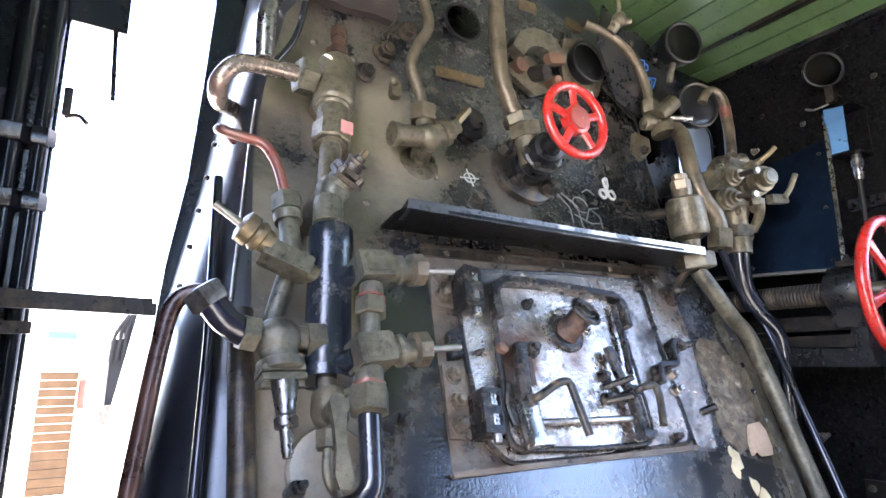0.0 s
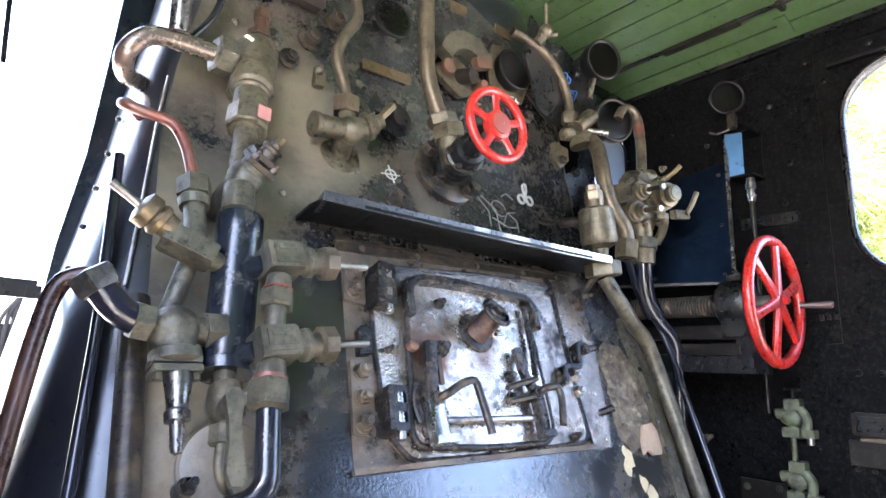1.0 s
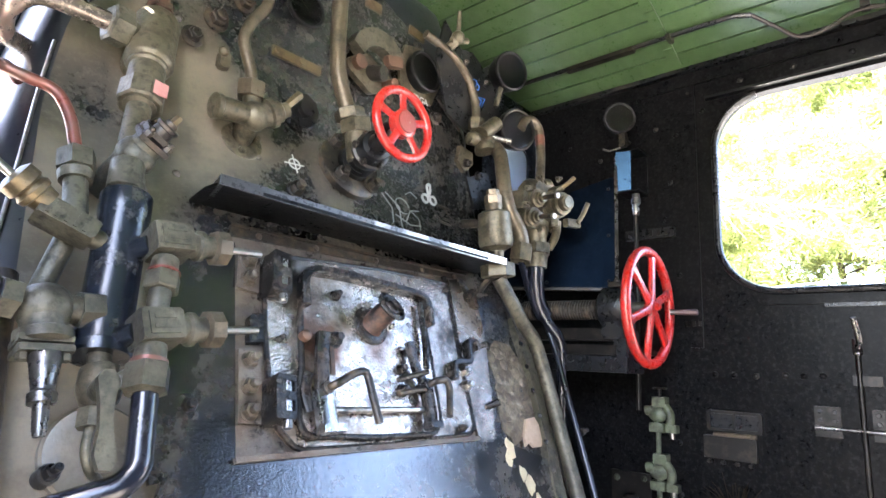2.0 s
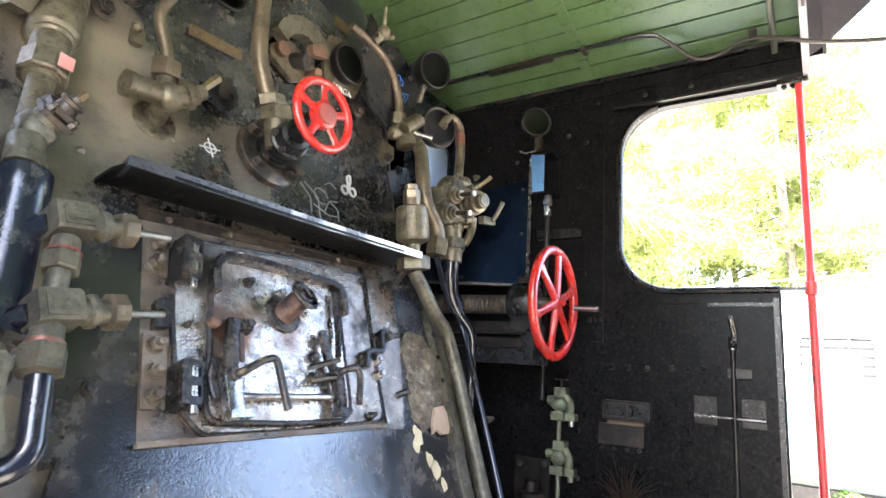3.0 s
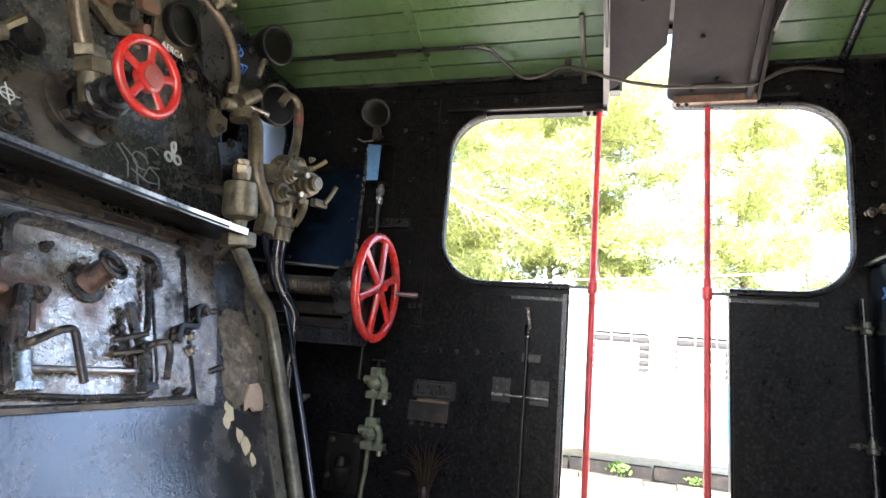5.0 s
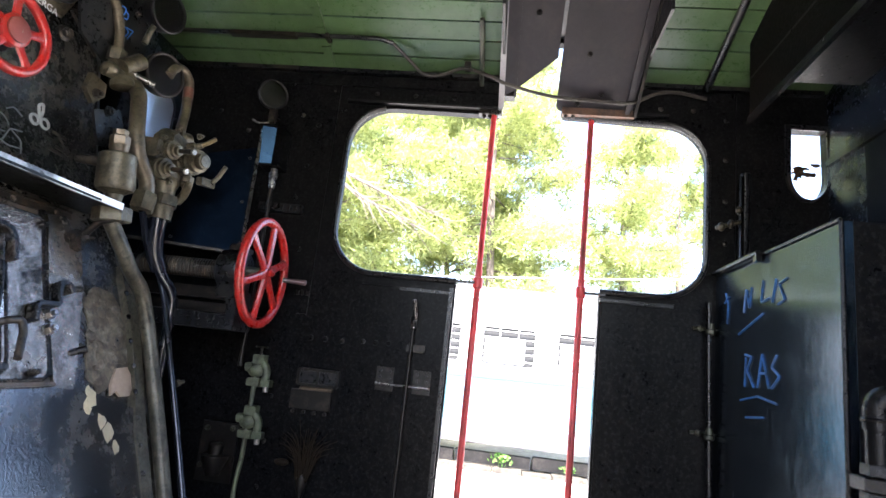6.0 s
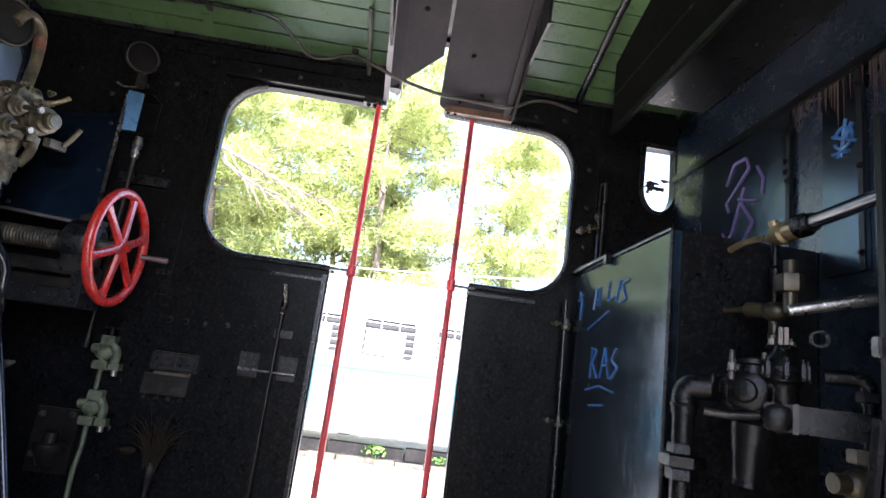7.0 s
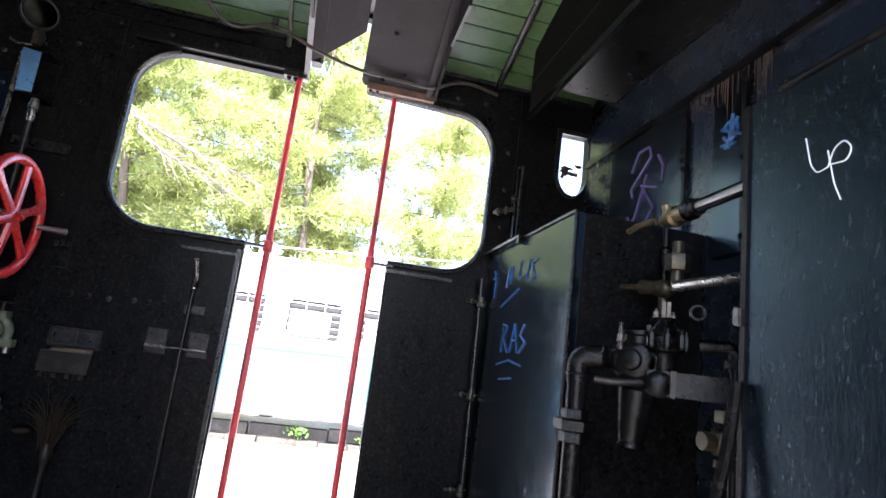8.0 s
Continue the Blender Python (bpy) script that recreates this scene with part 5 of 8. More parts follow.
g.prism(arc(1.25, 1.905, 0.032, 100, 260, 8) + arc(1.335, 1.862, 0.03, 230, 300, 5) + arc(1.405, 1.90, 0.035, -70, 60, 8) + arc(1.31, 1.945, 0.03, 60, 110, 5), 0.004, 0.03)
part("flange", g, M_BRONZE, rq)
part("boss", Geo(F2).cyl((1.262, 1.918, 0.02), (1.262, 1.918, 0.055), 0.028), M_RUST, rq)
part("boss", Geo(F2).cyl((1.33, 1.91, 0.02), (1.35, 1.90, 0.08), 0.03), M_IRON, rq)
part("lever_stub", Geo(F2).box((1.395, 1.965, 0.075), (0.075, 0.04, 0.03), 0.008, Matrix.Rotation(0.3, 3, "Z")), M_RUST, rq, "reddish rusty lever stub")
part("boss", Geo(F2).cyl((1.405, 1.888, 0.02), (1.41, 1.885, 0.08), 0.02), M_RUST, rq)
for x, z in ((1.225, 1.87), (1.43, 1.93)):
    part("nut", Geo(F2).nut((x, z, 0.004), (0, 0, 1), 0.014, 0.016, 0.01), M_IRON, rq)
g = Geo(F2).tube([(1.71, 1.97, 0.012), (1.86, 1.87, 0.02)], 0.006, 8)
single("brace_rod", g, M_IRON, "thin dark brace rod on the boiler plate", "rod", base=(1.71, 1.97, 0))
# dark gauge board on the far upper side
gb = thing("gauge_board", ID, (1.9, 1.80, 1.9), "dark steel gauge board with blue scrawl", "board")
F3 = Matrix(((1, 0, 0, 0), (0, 0, -1, 1.80), (0, 1, 0, 0), (0, 0, 0, 1)))
g = Geo(F3).prism([(1.70, 1.88), (1.90, 1.82), (2.03, 1.90), (2.06, 2.06), (2.07, 2.20), (2.0, 2.24), (1.93, 2.18), (1.85, 2.22), (1.77, 2.20), (1.66, 2.28), (1.62, 2.1)], 0.0, 0.012)
part("plate", g, M_BLACK, gb)
M_BLUE = surface("blue_marker", (0.03, 0.13, 0.45), 0.5, bump=0, vary=0.1)
g = Geo(F3)
for pts in ([(1.845, 2.06), (1.86, 2.10), (1.885, 2.10), (1.88, 2.07), (1.86, 2.06)], [(1.885, 2.09), (1.905, 2.085), (1.90, 2.06), (1.885, 2.06)],
            [(1.875, 1.985), (1.895, 2.03), (1.925, 2.02), (1.905, 1.98), (1.875, 1.985)], [(1.905, 2.03), (1.95, 2.04), (1.925, 1.99)], [(1.85, 1.99), (1.87, 1.95), (1.88, 1.92)]):
    g.tube([(x, z, 0.013) for x, z in pts], 0.003, 6, 0.01)
part("scrawl", g, M_BLUE, gb, "blue marker scrawl")
for x, z in ((1.95, 2.12), (1.99, 1.95), (1.80, 2.15)):
    part("bolt", Geo(F3).nut((x, z, 0.012), (0, 0, 1), 0.012, 0.012, 0.006), M_IRON, gb)

# ---- chalk and paint marks on the plate ----
M_CHALK = surface("white_chalk", (0.55, 0.56, 0.56), 0.8, bump=0, vary=0.15)


def scrawl(name, strokes, r, m, label, w=0.002, F=BH, base=None):
    g = Geo(F)
    for s in strokes:
        g.tube([F.inverted() @ on_back(u, v, w) if F == BH else (u, v, w) for u, v in s], r, 6, 0.01)
    return single(name, g, m, label, "marking", base=base)


cu, cv = 1.043, 0.892
scrawl("chalk_cross", [arc(cu, cv, 0.021, 0, 360, 14, 0.019), [(cu - 0.038, cv - 0.005), (cu + 0.036, cv + 0.004)], [(cu - 0.006, cv + 0.034), (cu + 0.006, cv - 0.032)]], 0.0022, M_CHALK, "white chalk crossed circle on the boiler plate", base=(cu, cv, 0))
cu, cv = 1.688, 0.955
scrawl("paint_trefoil", [arc(cu - 0.022, cv - 0.01, 0.018, 0, 360, 12), arc(cu + 0.024, cv - 0.008, 0.018, 0, 360, 12), [(cu, cv), (cu - 0.012, cv + 0.05), (cu + 0.008, cv + 0.062), (cu + 0.012, cv + 0.03), (cu, cv)]], 0.0055, M_CHALK, "white painted three loop mark on the boiler plate", base=(cu, cv, 0))
random.seed(3)
st = [[(1.42, 0.90), (1.46, 0.845), (1.45, 0.78)], [(1.44, 0.91), (1.50, 0.86), (1.49, 0.77), (1.52, 0.74)], [(1.55, 0.93), (1.58, 0.95), (1.615, 0.93)], arc(1.52, 0.87, 0.035, 0, 300, 12), [(1.56, 0.86), (1.60, 0.83), (1.59, 0.77), (1.56, 0.76)], [(1.52, 0.80), (1.56, 0.86), (1.61, 0.87)], [(1.47, 0.82), (1.54, 0.79), (1.60, 0.80)]]
M_SCR = surface("thin_scratched_paint", (0.24, 0.25, 0.255), 0.7, bump=0, vary=0.3)
scrawl("scratched_drawing", st, 0.0025, M_SCR, "faint white scratched scribble on the plate", base=(1.52, 0.85, 0))
tx = bpy.data.curves.new("lettering", "FONT")
tx.body, tx.size, tx.extrude = "AERGA", 0.036, 0.001
tob = new("lettering", tx)
tob.matrix_world = Matrix.Translation((1.52, 1.836, 1.892)) @ Matrix.Rotation(radians(-1), 4, "Y") @ Matrix.Rotation(radians(88), 4, "X")
dg = bpy.context.evaluated_depsgraph_get()
me_t = bpy.data.meshes.new_from_object(tob.evaluated_get(dg))
me_t.materials.append(M_CHALK)
mt = tob.matrix_world.copy()
bpy.data.objects.remove(tob)
lo = new("lettering", me_t)
lo.matrix_world = mt
tagged(lo, "white block letters painted on the boiler plate", "lettering")

# ---- pipework and lubricator on the far side of the boiler ----
rp = thing("copper_pipe", ID, (1.87, 1.79, 1.80), "curved tan copper pipe with union and small tap", "pipe")
part("pipe", Geo().tube([(1.56, 1.80, 2.17), (1.66, 1.79, 2.155), (1.75, 1.785, 2.13), (1.83, 1.78, 2.07), (1.865, 1.77, 1.97), (1.865, 1.765, 1.90)], 0.0185, 14, 0.06), M_COPPER, rp)
g = Geo()
hexn(g, (1.865, 1.765, 1.905), (0, 0, -1), 0.037, 0.05)
g.cyl((1.865, 1.765, 1.86), (1.855, 1.76, 1.82), 0.024)
part("union", g, M_BRONZE, rp)
g = Geo()
g.cyl((1.67, 1.77, 2.15), (1.69, 1.74, 2.19), 0.02).ball((1.69, 1.74, 2.195), 0.03, 12).cyl((1.69, 1.74, 2.20), (1.67, 1.72, 2.30), 0.009).cyl((1.66, 1.75, 2.17), (1.74, 1.73, 2.20), 0.014)
part("tap", g, M_BRONZE, rp)

bb = thing("gauge_cock", ID, (1.86, 1.75, 1.80), "tan bronze three way cock below the gauges", "cock")
g = Geo()
g.ball((1.825, 1.745, 1.80), 0.032, 14, (1.1, 1, 0.9)).ball((1.90, 1.72, 1.80), 0.034, 14).cyl((1.80, 1.75, 1.79), (1.96, 1.72, 1.81), 0.024)
g.cyl((1.865, 1.73, 1.83), (1.94, 1.71, 1.90), 0.033)
g.lathe((1.875, 1.725, 1.79), (0.1, -0.2, -1), [(0, 0.035), (0.02, 0.045), (0.04, 0.045), (0.045, 0.03)], 16)
part("body", g, M_BRONZE, bb)
part("handle", Geo().cyl((1.90, 1.70, 1.82), (1.945, 1.635, 1.80), 0.012), M_PEWTER, bb)
FK = Matrix(((1, 0, 0, 0), (0, 0, -1, 1.80), (0, 1, 0, 0), (0, 0, 0, 1)))
part("bracket", Geo(FK).prism([(1.785, 1.70), (1.835, 1.66), (1.885, 1.71), (1.88, 1.76), (1.80, 1.77)], -0.01, 0.012), M_BRONZE, bb)
part("bracket_nut", Geo(FK).nut((1.835, 1.70, 0.012), (0, 0, 1), 0.017, 0.02, 0.01), M_IRON, bb)

wp = thing("bent_pipe", ID, (1.89, 1.55, 1.28), "thick wavy tan pipe with a hexagon union", "pipe")
part("pipe", Geo().tube([(1.93, 1.72, 1.80), (1.905, 1.66, 1.74), (1.87, 1.62, 1.64), (1.86, 1.60, 1.55), (1.875, 1.585, 1.47), (1.925, 1.57, 1.41), (1.94, 1.565, 1.37), (1.925, 1.56, 1.31)], 0.030, 16, 0.06), M_COPPER, wp)
g = Geo()
hexn(g, (1.935, 1.56, 1.345), (-0.15, 0, -1), 0.046, 0.07)
part("union", g, M_BRONZE, wp)

ov = thing("check_valve", ID, (1.78, 1.56, 1.25), "tan bronze cylindrical check valve with big hexagon union", "valve")
d = Vector((0.10, -0.05, -1)).normalized()
p = Vector((1.760, 1.575, 1.44))
part("body", Geo().lathe(p, d, [(0, 0.05), (0.008, 0.062), (0.12, 0.066), (0.135, 0.06), (0.15, 0.03), (0.17, 0.026), (0.20, 0.026)], 26), M_BRONZE, ov)
g = Geo()
g.lathe(p, -d, [(0, 0.03), (0.02, 0.034), (0.03, 0.034)], 18)
hexn(g, p - d * 0.03, -d, 0.034, 0.035)
hexn(g, p - d * 0.065, -d, 0.026, 0.022)
part("cap", g, M_COPPER, ov)
g = Geo()
hexn(g, p + d * 0.195, d, 0.064, 0.055)
part("union_nut", g, M_BRONZE, ov)
part("stay", Geo().cyl((1.72, 1.70, 1.40), (1.755, 1.59, 1.40), 0.018), M_IRON, ov)
q = p + d * 0.25
part("down_pipe", Geo().tube([q] + [BH @ Vector(c) for c in ((1.848, 0.44, 0.14), (1.905, 0.375, 0.12), (1.990, 0.335, 0.10), (2.030, 0.215, 0.075), (2.042, 0.06, 0.06), (2.043, -0.086, 0.05), (2.037, -0.225, 0.045), (2.0, -0.69, 0.03))], 0.027, 16, 0.05), M_GREYB, ov, "long tan delivery pipe down the boiler edge")
# black rods and thin pipe along it
for pts, r, lb in (([(1.93, 1.56, 1.28)] + [tuple(BH @ Vector((u, v, 0.08))) for u, v in ((2.10, 0.52), (2.165, 0.41), (2.165, 0.282), (2.143, 0.148), (2.126, 0.007), (2.11, -0.127), (2.086, -0.293), (2.03, -0.68))], 0.013, "black rod slanting down beside the boiler"),
                   ([(2.10, 1.60, 1.16), (2.13, 1.56, 1.06), (2.17, 1.52, 1.0), (2.19, 1.52, 0.93), (2.19, 1.53, 0.0)], 0.022, "black pipe from the lubricator to the floor")):
    single("down_rod", Geo().tube(pts, r, 12, 0.05), M_GLOSS, lb, "pipe", group="black pipes beside the boiler", base=pts[-1])
g = Geo(BH).nut((2.13, -0.03, 0.085), (0.9, 0.1, 0.2), 0.013, 0.03, 0.02)
single("pipe_bolt", g, M_IRON, "protruding bolt on the slanting black rod", "bolt", base=(2.13, -0.03, 0.085))

# lubricator pump
lb = thing("lubricator", ID, (2.07, 1.57, 1.27), "tan dusty multi outlet lubricator pump with black foot pipe", "lubricator")
g = Geo()
g.box((1.995, 1.615, 1.535), (0.15, 0.10, 0.075), 0.012, Matrix.Rotation(0.15, 3, "Z"))
g.box((2.055, 1.60, 1.47), (0.15, 0.09, 0.08), 0.014)
g.box((2.085, 1.60, 1.585), (0.13, 0.09, 0.11), 0.02)
g.lathe((2.01, 1.60, 1.615), (1, -0.12, 0.25), [(0, 0.026), (0.02, 0.034), (0.05, 0.034), (0.055, 0.027), (0.10, 0.027), (0.105, 0.034), (0.15, 0.034), (0.16, 0.024)], 18)
g.lathe((2.065, 1.575, 1.45), (0, 0, -1), [(0, 0.046), (0.03, 0.046), (0.04, 0.040), (0.08, 0.040)], 22)
part("body", g, M_BRONZE, lb)
HA = Vector((-0.28, -0.96, -0.03)).normalized()
g = Geo().lathe((2.118, 1.555, 1.545), HA, [(0, 0.064), (0.03, 0.062), (0.034, 0.052), (0.05, 0.050), (0.052, 0.056), (0.062, 0.056), (0.065, 0.045), (0.078, 0.043), (0.080, 0.049), (0.090, 0.048), (0.094, 0.034), (0.118, 0.032), (0.121, 0.026)], 32)
hub = part("drive_hub", g, M_BRONZE, lb, "stepped round drive hub")
part("hub_face", Geo().lathe(Vector((2.118, 1.555, 1.545)) + HA * 0.1205, HA, [(0, 0.026), (0.004, 0.024), (0.005, 0.010)], 20), M_GREYB, hub)
for k in range(6):
    q6 = HA.to_track_quat("Z", "Y").to_matrix()
    an = k * math.pi / 3 + 0.2
    part("hub_bolt", Geo().nut(Vector((2.118, 1.555, 1.545)) + HA * 0.030 + q6 @ Vector((0.053 * math.cos(an), 0.053 * math.sin(an), 0)), HA, 0.008, 0.012, 0.006), M_BRONZE, hub)
for p0, p1 in (((2.012, 1.565, 1.555), (1.985, 1.43, 1.543)), ((1.985, 1.565, 1.472), (1.960, 1.43, 1.453))):
    p0, p1 = Vector(p0), Vector(p1)
    a = (p1 - p0).normalized()
    ob_ = part("outlet_boss", Geo().lathe(p0, a, [(0, 0.040), (0.012, 0.040), (0.014, 0.033), (0.024, 0.033), (0.026, 0.038), (0.034, 0.038), (0.037, 0.028), (0.050, 0.027), (0.052, 0.021), (0.066, 0.019)], 20), M_BRONZE, lb, "ringed outlet boss")
    part("spindle", Geo().cyl(p0 + a * 0.06, p1, 0.010), M_IRON, ob_)
    part("spindle_tip", Geo().cyl(p1 - a * 0.012, p1, 0.0115), M_STEEL, ob_)
part("handle", Geo().tube([(2.10, 1.53, 1.60), (2.112, 1.47, 1.625), (2.133, 1.44, 1.661)], 0.009, 10), M_BRASS, lb)
part("handle_boss", Geo().lathe((2.10, 1.535, 1.598), (0.15, -0.9, 0.35), [(0, 0.022), (0.03, 0.022), (0.034, 0.014), (0.06, 0.012)], 14), M_BRONZE, lb)
part("arm", Geo().box((2.205, 1.49, 1.485), (0.11, 0.026, 0.034), 0.006, Matrix.Rotation(-0.15, 3, "Y")), M_BRONZE, lb)
part("arm_handle", Geo().tube([(2.225, 1.475, 1.49), (2.24, 1.46, 1.52), (2.253, 1.44, 1.579)], 0.010, 10, 0.02), M_BRONZE, lb)
part("top_pipe", Geo().tube([(2.05, 1.66, 1.90), (2.075, 1.66, 1.955), (2.126, 1.65, 1.972), (2.175, 1.645, 1.945), (2.172, 1.63, 1.815), (2.12, 1.60, 1.69), (2.10, 1.59, 1.64)], 0.021, 14, 0.045), M_COPPER, lb, "bent copper pipe with red paint")
part("paint_band", Geo().tube([(2.1745, 1.6405, 1.905), (2.1735, 1.635, 1.855)], 0.0222, 14), M_COPPER2, lb)
part("top_union", hexn(Geo(), (2.104, 1.592, 1.635), (0.12, 0.06, 1), 0.032, 0.036), M_BRONZE, lb)
g = Geo()
hexn(g, (2.062, 1.572, 1.375), (-0.02, 0, -1), 0.060, 0.045)
g.lathe((2.061, 1.572, 1.33), (-0.02, 0, -1), [(0, 0.050), (0.01, 0.046), (0.055, 0.044)], 20)
part("foot", g, M_BRONZE, lb, "large hexagon foot union")
g = Geo().tube([(2.06, 1.573, 1.285), (2.07, 1.58, 1.21), (2.10, 1.588, 1.14), (2.13, 1.57, 1.08)], 0.035, 14, 0.04)
part("foot_pipe", g, M_GLOSS, lb)
part("side_pipe", Geo().tube([(2.075, 1.50, 1.475), (2.085, 1.49, 1.44), (2.115, 1.52, 1.40), (2.12, 1.55, 1.365)], 0.017, 12, 0.03), M_BRONZE, lb)
part("side_union", hexn(Geo(), (2.078, 1.498, 1.468), (0.1, 0.05, -1), 0.026, 0.024), M_BRONZE, lb)
for c in ((2.155, 1.535, 1.675), (2.04, 1.56, 1.655), (1.955, 1.56, 1.585), (1.94, 1.56, 1.515), (2.125, 1.545, 1.445), (2.03, 1.55, 1.425)):
    part("stud", Geo().nut(c, (-0.1, -1, 0.12), 0.012, 0.016, 0.010), M_BRONZE, lb)
# dark bracket plate between boiler and bulkhead
F4 = Matrix(((1, 0, 0, 0), (0, 0, -1, 1.76), (0, 1, 0, 0), (0, 0, 0, 1)))
g = Geo(F4).prism([(1.80, 1.62), (1.86, 1.50), (1.96, 1.53), (1.97, 1.63), (1.93, 1.68)], 0, 0.012).nut((1.87, 1.645, 0.012), (0, 0, 1), 0.018, 0.02, 0.01)
single("bracket_plate", g, M_BLACK, "dark steel bracket plate with a nut", "bracket", base=(1.88, 1.6, 0))
g = Geo(BH)
for u, v in ((1.77, 0.92), (1.78, 0.86), (1.74, 0.84)):
    g.tube([(u - 0.03, v + 0.01, 0.01), (u + 0.03, v, 0.015)], 0.006, 6)
g.tube([(1.76, 0.93, 0.015), (1.80, 0.85, 0.015)], 0.004, 6)
single("split_pins", g, M_IRON, "small dark split pins on the boiler plate", "pin", base=(1.77, 0.88, 0))

# ---- reverser, cab side and roof fittings ----
# Grey green bronze again, darkened in colour for the dimmer cab side.
M_DIMG = surface("dim_green_bronze", (0.05, 0.054, 0.037), 0.36, 0.35, spots=(((0.016, 0.016, 0.012), 13, 0.38, 0.45), ((0.09, 0.085, 0.06), 28, 0.16, 0.7)), bump=0.4, soft=0.16)

# ---- reversing gear ----
rv = thing("reverser", ID, (2.15, 1.33, 0.9), "black reversing gear with large red six spoke handwheel", "reverser")
RH = Vector((2.262, 1.185, 1.125))
handwheel("handwheel", RH, (0, -1, 0), 0.218, 0.019, 6, 0.036, rv, "large red painted cast handwheel", 0.35, 0.45, 0.25)
part("handle", Geo().lathe(RH + Vector((0.19, -0.012, 0.0)), (0.25, -1, 0.0), [(0, 0.012), (0.02, 0.010), (0.10, 0.013), (0.105, 0.008)], 12), surface("worn_dark_handle", (0.09, 0.05, 0.05), 0.35, bump=0.1), rv, "worn handwheel grip")
part("hub_nut", Geo().nut(RH + Vector((0, -0.028, 0)), (0, -1, 0), 0.014, 0.014, 0.006), M_RED, rv)
part("shaft", Geo().cyl(RH + Vector((0, 0.0, 0)), RH + Vector((0, 0.32, 0)), 0.022), M_STEEL, rv)
g = Geo()
g.lathe((2.262, 1.26, 1.125), (0, 1, 0), [(0, 0.03), (0.004, 0.075), (0.025, 0.085), (0.10, 0.085), (0.12, 0.06), (0.125, 0.05)], 26)
g.box((2.262, 1.31, 1.06), (0.12, 0.09, 0.12), 0.02)
part("bearing", g, M_BLACK, rv)
part("screw_barrel", Geo().lathe((2.262, 1.38, 1.12), (-0.06, 1, 0.0), [(0.006 * k, 0.042 if k % 2 else 0.037) for k in range(60)] + [(0.37, 0.034), (0.70, 0.034)], 20), M_IRON, rv, "dull grey threaded screw barrel")
part("guide_rail", Geo().box((2.25, 1.66, 1.018), (0.05, 0.70, 0.05), 0.006), M_SOOT, rv)
part("guide_rail", Geo().box((2.25, 1.66, 0.955), (0.07, 0.72, 0.04), 0.006), M_SOOT, rv)
g = Geo()
g.box((2.26, 1.62, 0.90), (0.16, 0.76, 0.06), 0.01)
g.box((2.29, 1.29, 0.96), (0.13, 0.05, 0.16), 0.012)
part("bed", g, M_BLACK, rv)
part("index_lug", Geo().box((2.262, 1.30, 1.215), (0.10, 0.06, 0.02), 0.005), M_SOOT, rv)
for x in (2.23, 2.29):
    part("nut", Geo().nut((x, 1.30, 1.222), (0, 0, 1), 0.012, 0.014, 0.008), M_SOOT, rv)
part("pedestal", Geo().box((2.30, 1.75, 0.44), (0.12, 0.30, 0.88), 0.02), M_BLACK, rv)

# ---- fittings on the far cab side ----
gauge((2.50, 1.40, 2.06), (-0.75, -0.64, -0.1), 0.073, 0.05, "black gauge hung high on the cab side", stem=[(2.56, 1.41, 2.00), (2.585, 1.41, 1.98)])
gt = thing("gauge_tap", ID, (2.53, 1.40, 1.93), "small steel tap below the gauge", "tap")
part("body", Geo().box((2.53, 1.40, 1.955), (0.03, 0.03, 0.07), 0.006).cyl((2.53, 1.40, 1.96), (2.60, 1.40, 1.96), 0.01), M_IRON, gt)
part("lever", Geo().tube([(2.52, 1.41, 1.915), (2.51, 1.46, 1.905), (2.505, 1.49, 1.92)], 0.005, 8), M_PEWTER, gt)

bx = thing("indicator_bracket", ID, (2.56, 1.39, 1.62), "black angle bracket with a glossy face tinted as mirrored sky", "bracket")
g = Geo(Matrix.Translation((2.488, 1.383, 1.78)) @ Matrix.Rotation(radians(-67), 4, "Z") @ Matrix.Rotation(radians(8), 4, "X"))
g.box((0, 0, 0), (0.066, 0.005, 0.19), 0.002)
# The blue metal colour stands for sky mirrored in this plate.
part("face_plate", g, surface("face_sky_tint", (0.006, 0.019, 0.040), 0.22, 0.9, bump=0.03, vary=0.1), bx)
g = Geo().box((2.54, 1.36, 1.685), (0.12, 0.10, 0.008), 0.002).box((2.54, 1.36, 1.88), (0.12, 0.10, 0.008), 0.002).box((2.592, 1.36, 1.78), (0.008, 0.10, 0.20), 0.002)
part("angle", g, M_WALL, bx)
g = Geo().lathe((2.535, 1.345, 1.68), (0, 0, -1), [(0, 0.017), (0.02, 0.017), (0.022, 0.021), (0.045, 0.021), (0.047, 0.016), (0.075, 0.018), (0.10, 0.014)], 12)
part("coupling", g, M_PEWTER, bx)
part("rod", Geo().cyl((2.535, 1.345, 1.60), (2.535, 1.345, 0.72), 0.010), M_SOOT, bx)
part("edge_strip", Geo().box((2.475, 1.412, 1.55), (0.012, 0.012, 0.62), 0.002), M_CHROME, bx, "bright steel edge strip")

# sheet across the front corner, from the bright strip to the bulkhead
g = Geo(Matrix.Translation((2.472, 1.421, 0)) @ Matrix.Rotation(math.atan2(0.525, -0.235), 4, "Z") @ Matrix.Rotation(radians(90), 4, "X"))
CPF = g.F
# Strong blue specular tint paints the sky's reflection into the black sheet.
M_CORNER = surface("glossy_black_sky_tint", (0.0010, 0.0016, 0.0029), 0.18, spots=(((0.0045, 0.0065, 0.0095), 26, 0.22, 0.34), ((0.0012, 0.0018, 0.003), 5, 0.36, 0.42)), bump=0.35, grain=60, spec=0.03, soft=0.2, rough_vary=0.06, tint=(0.22, 0.48, 1.0))
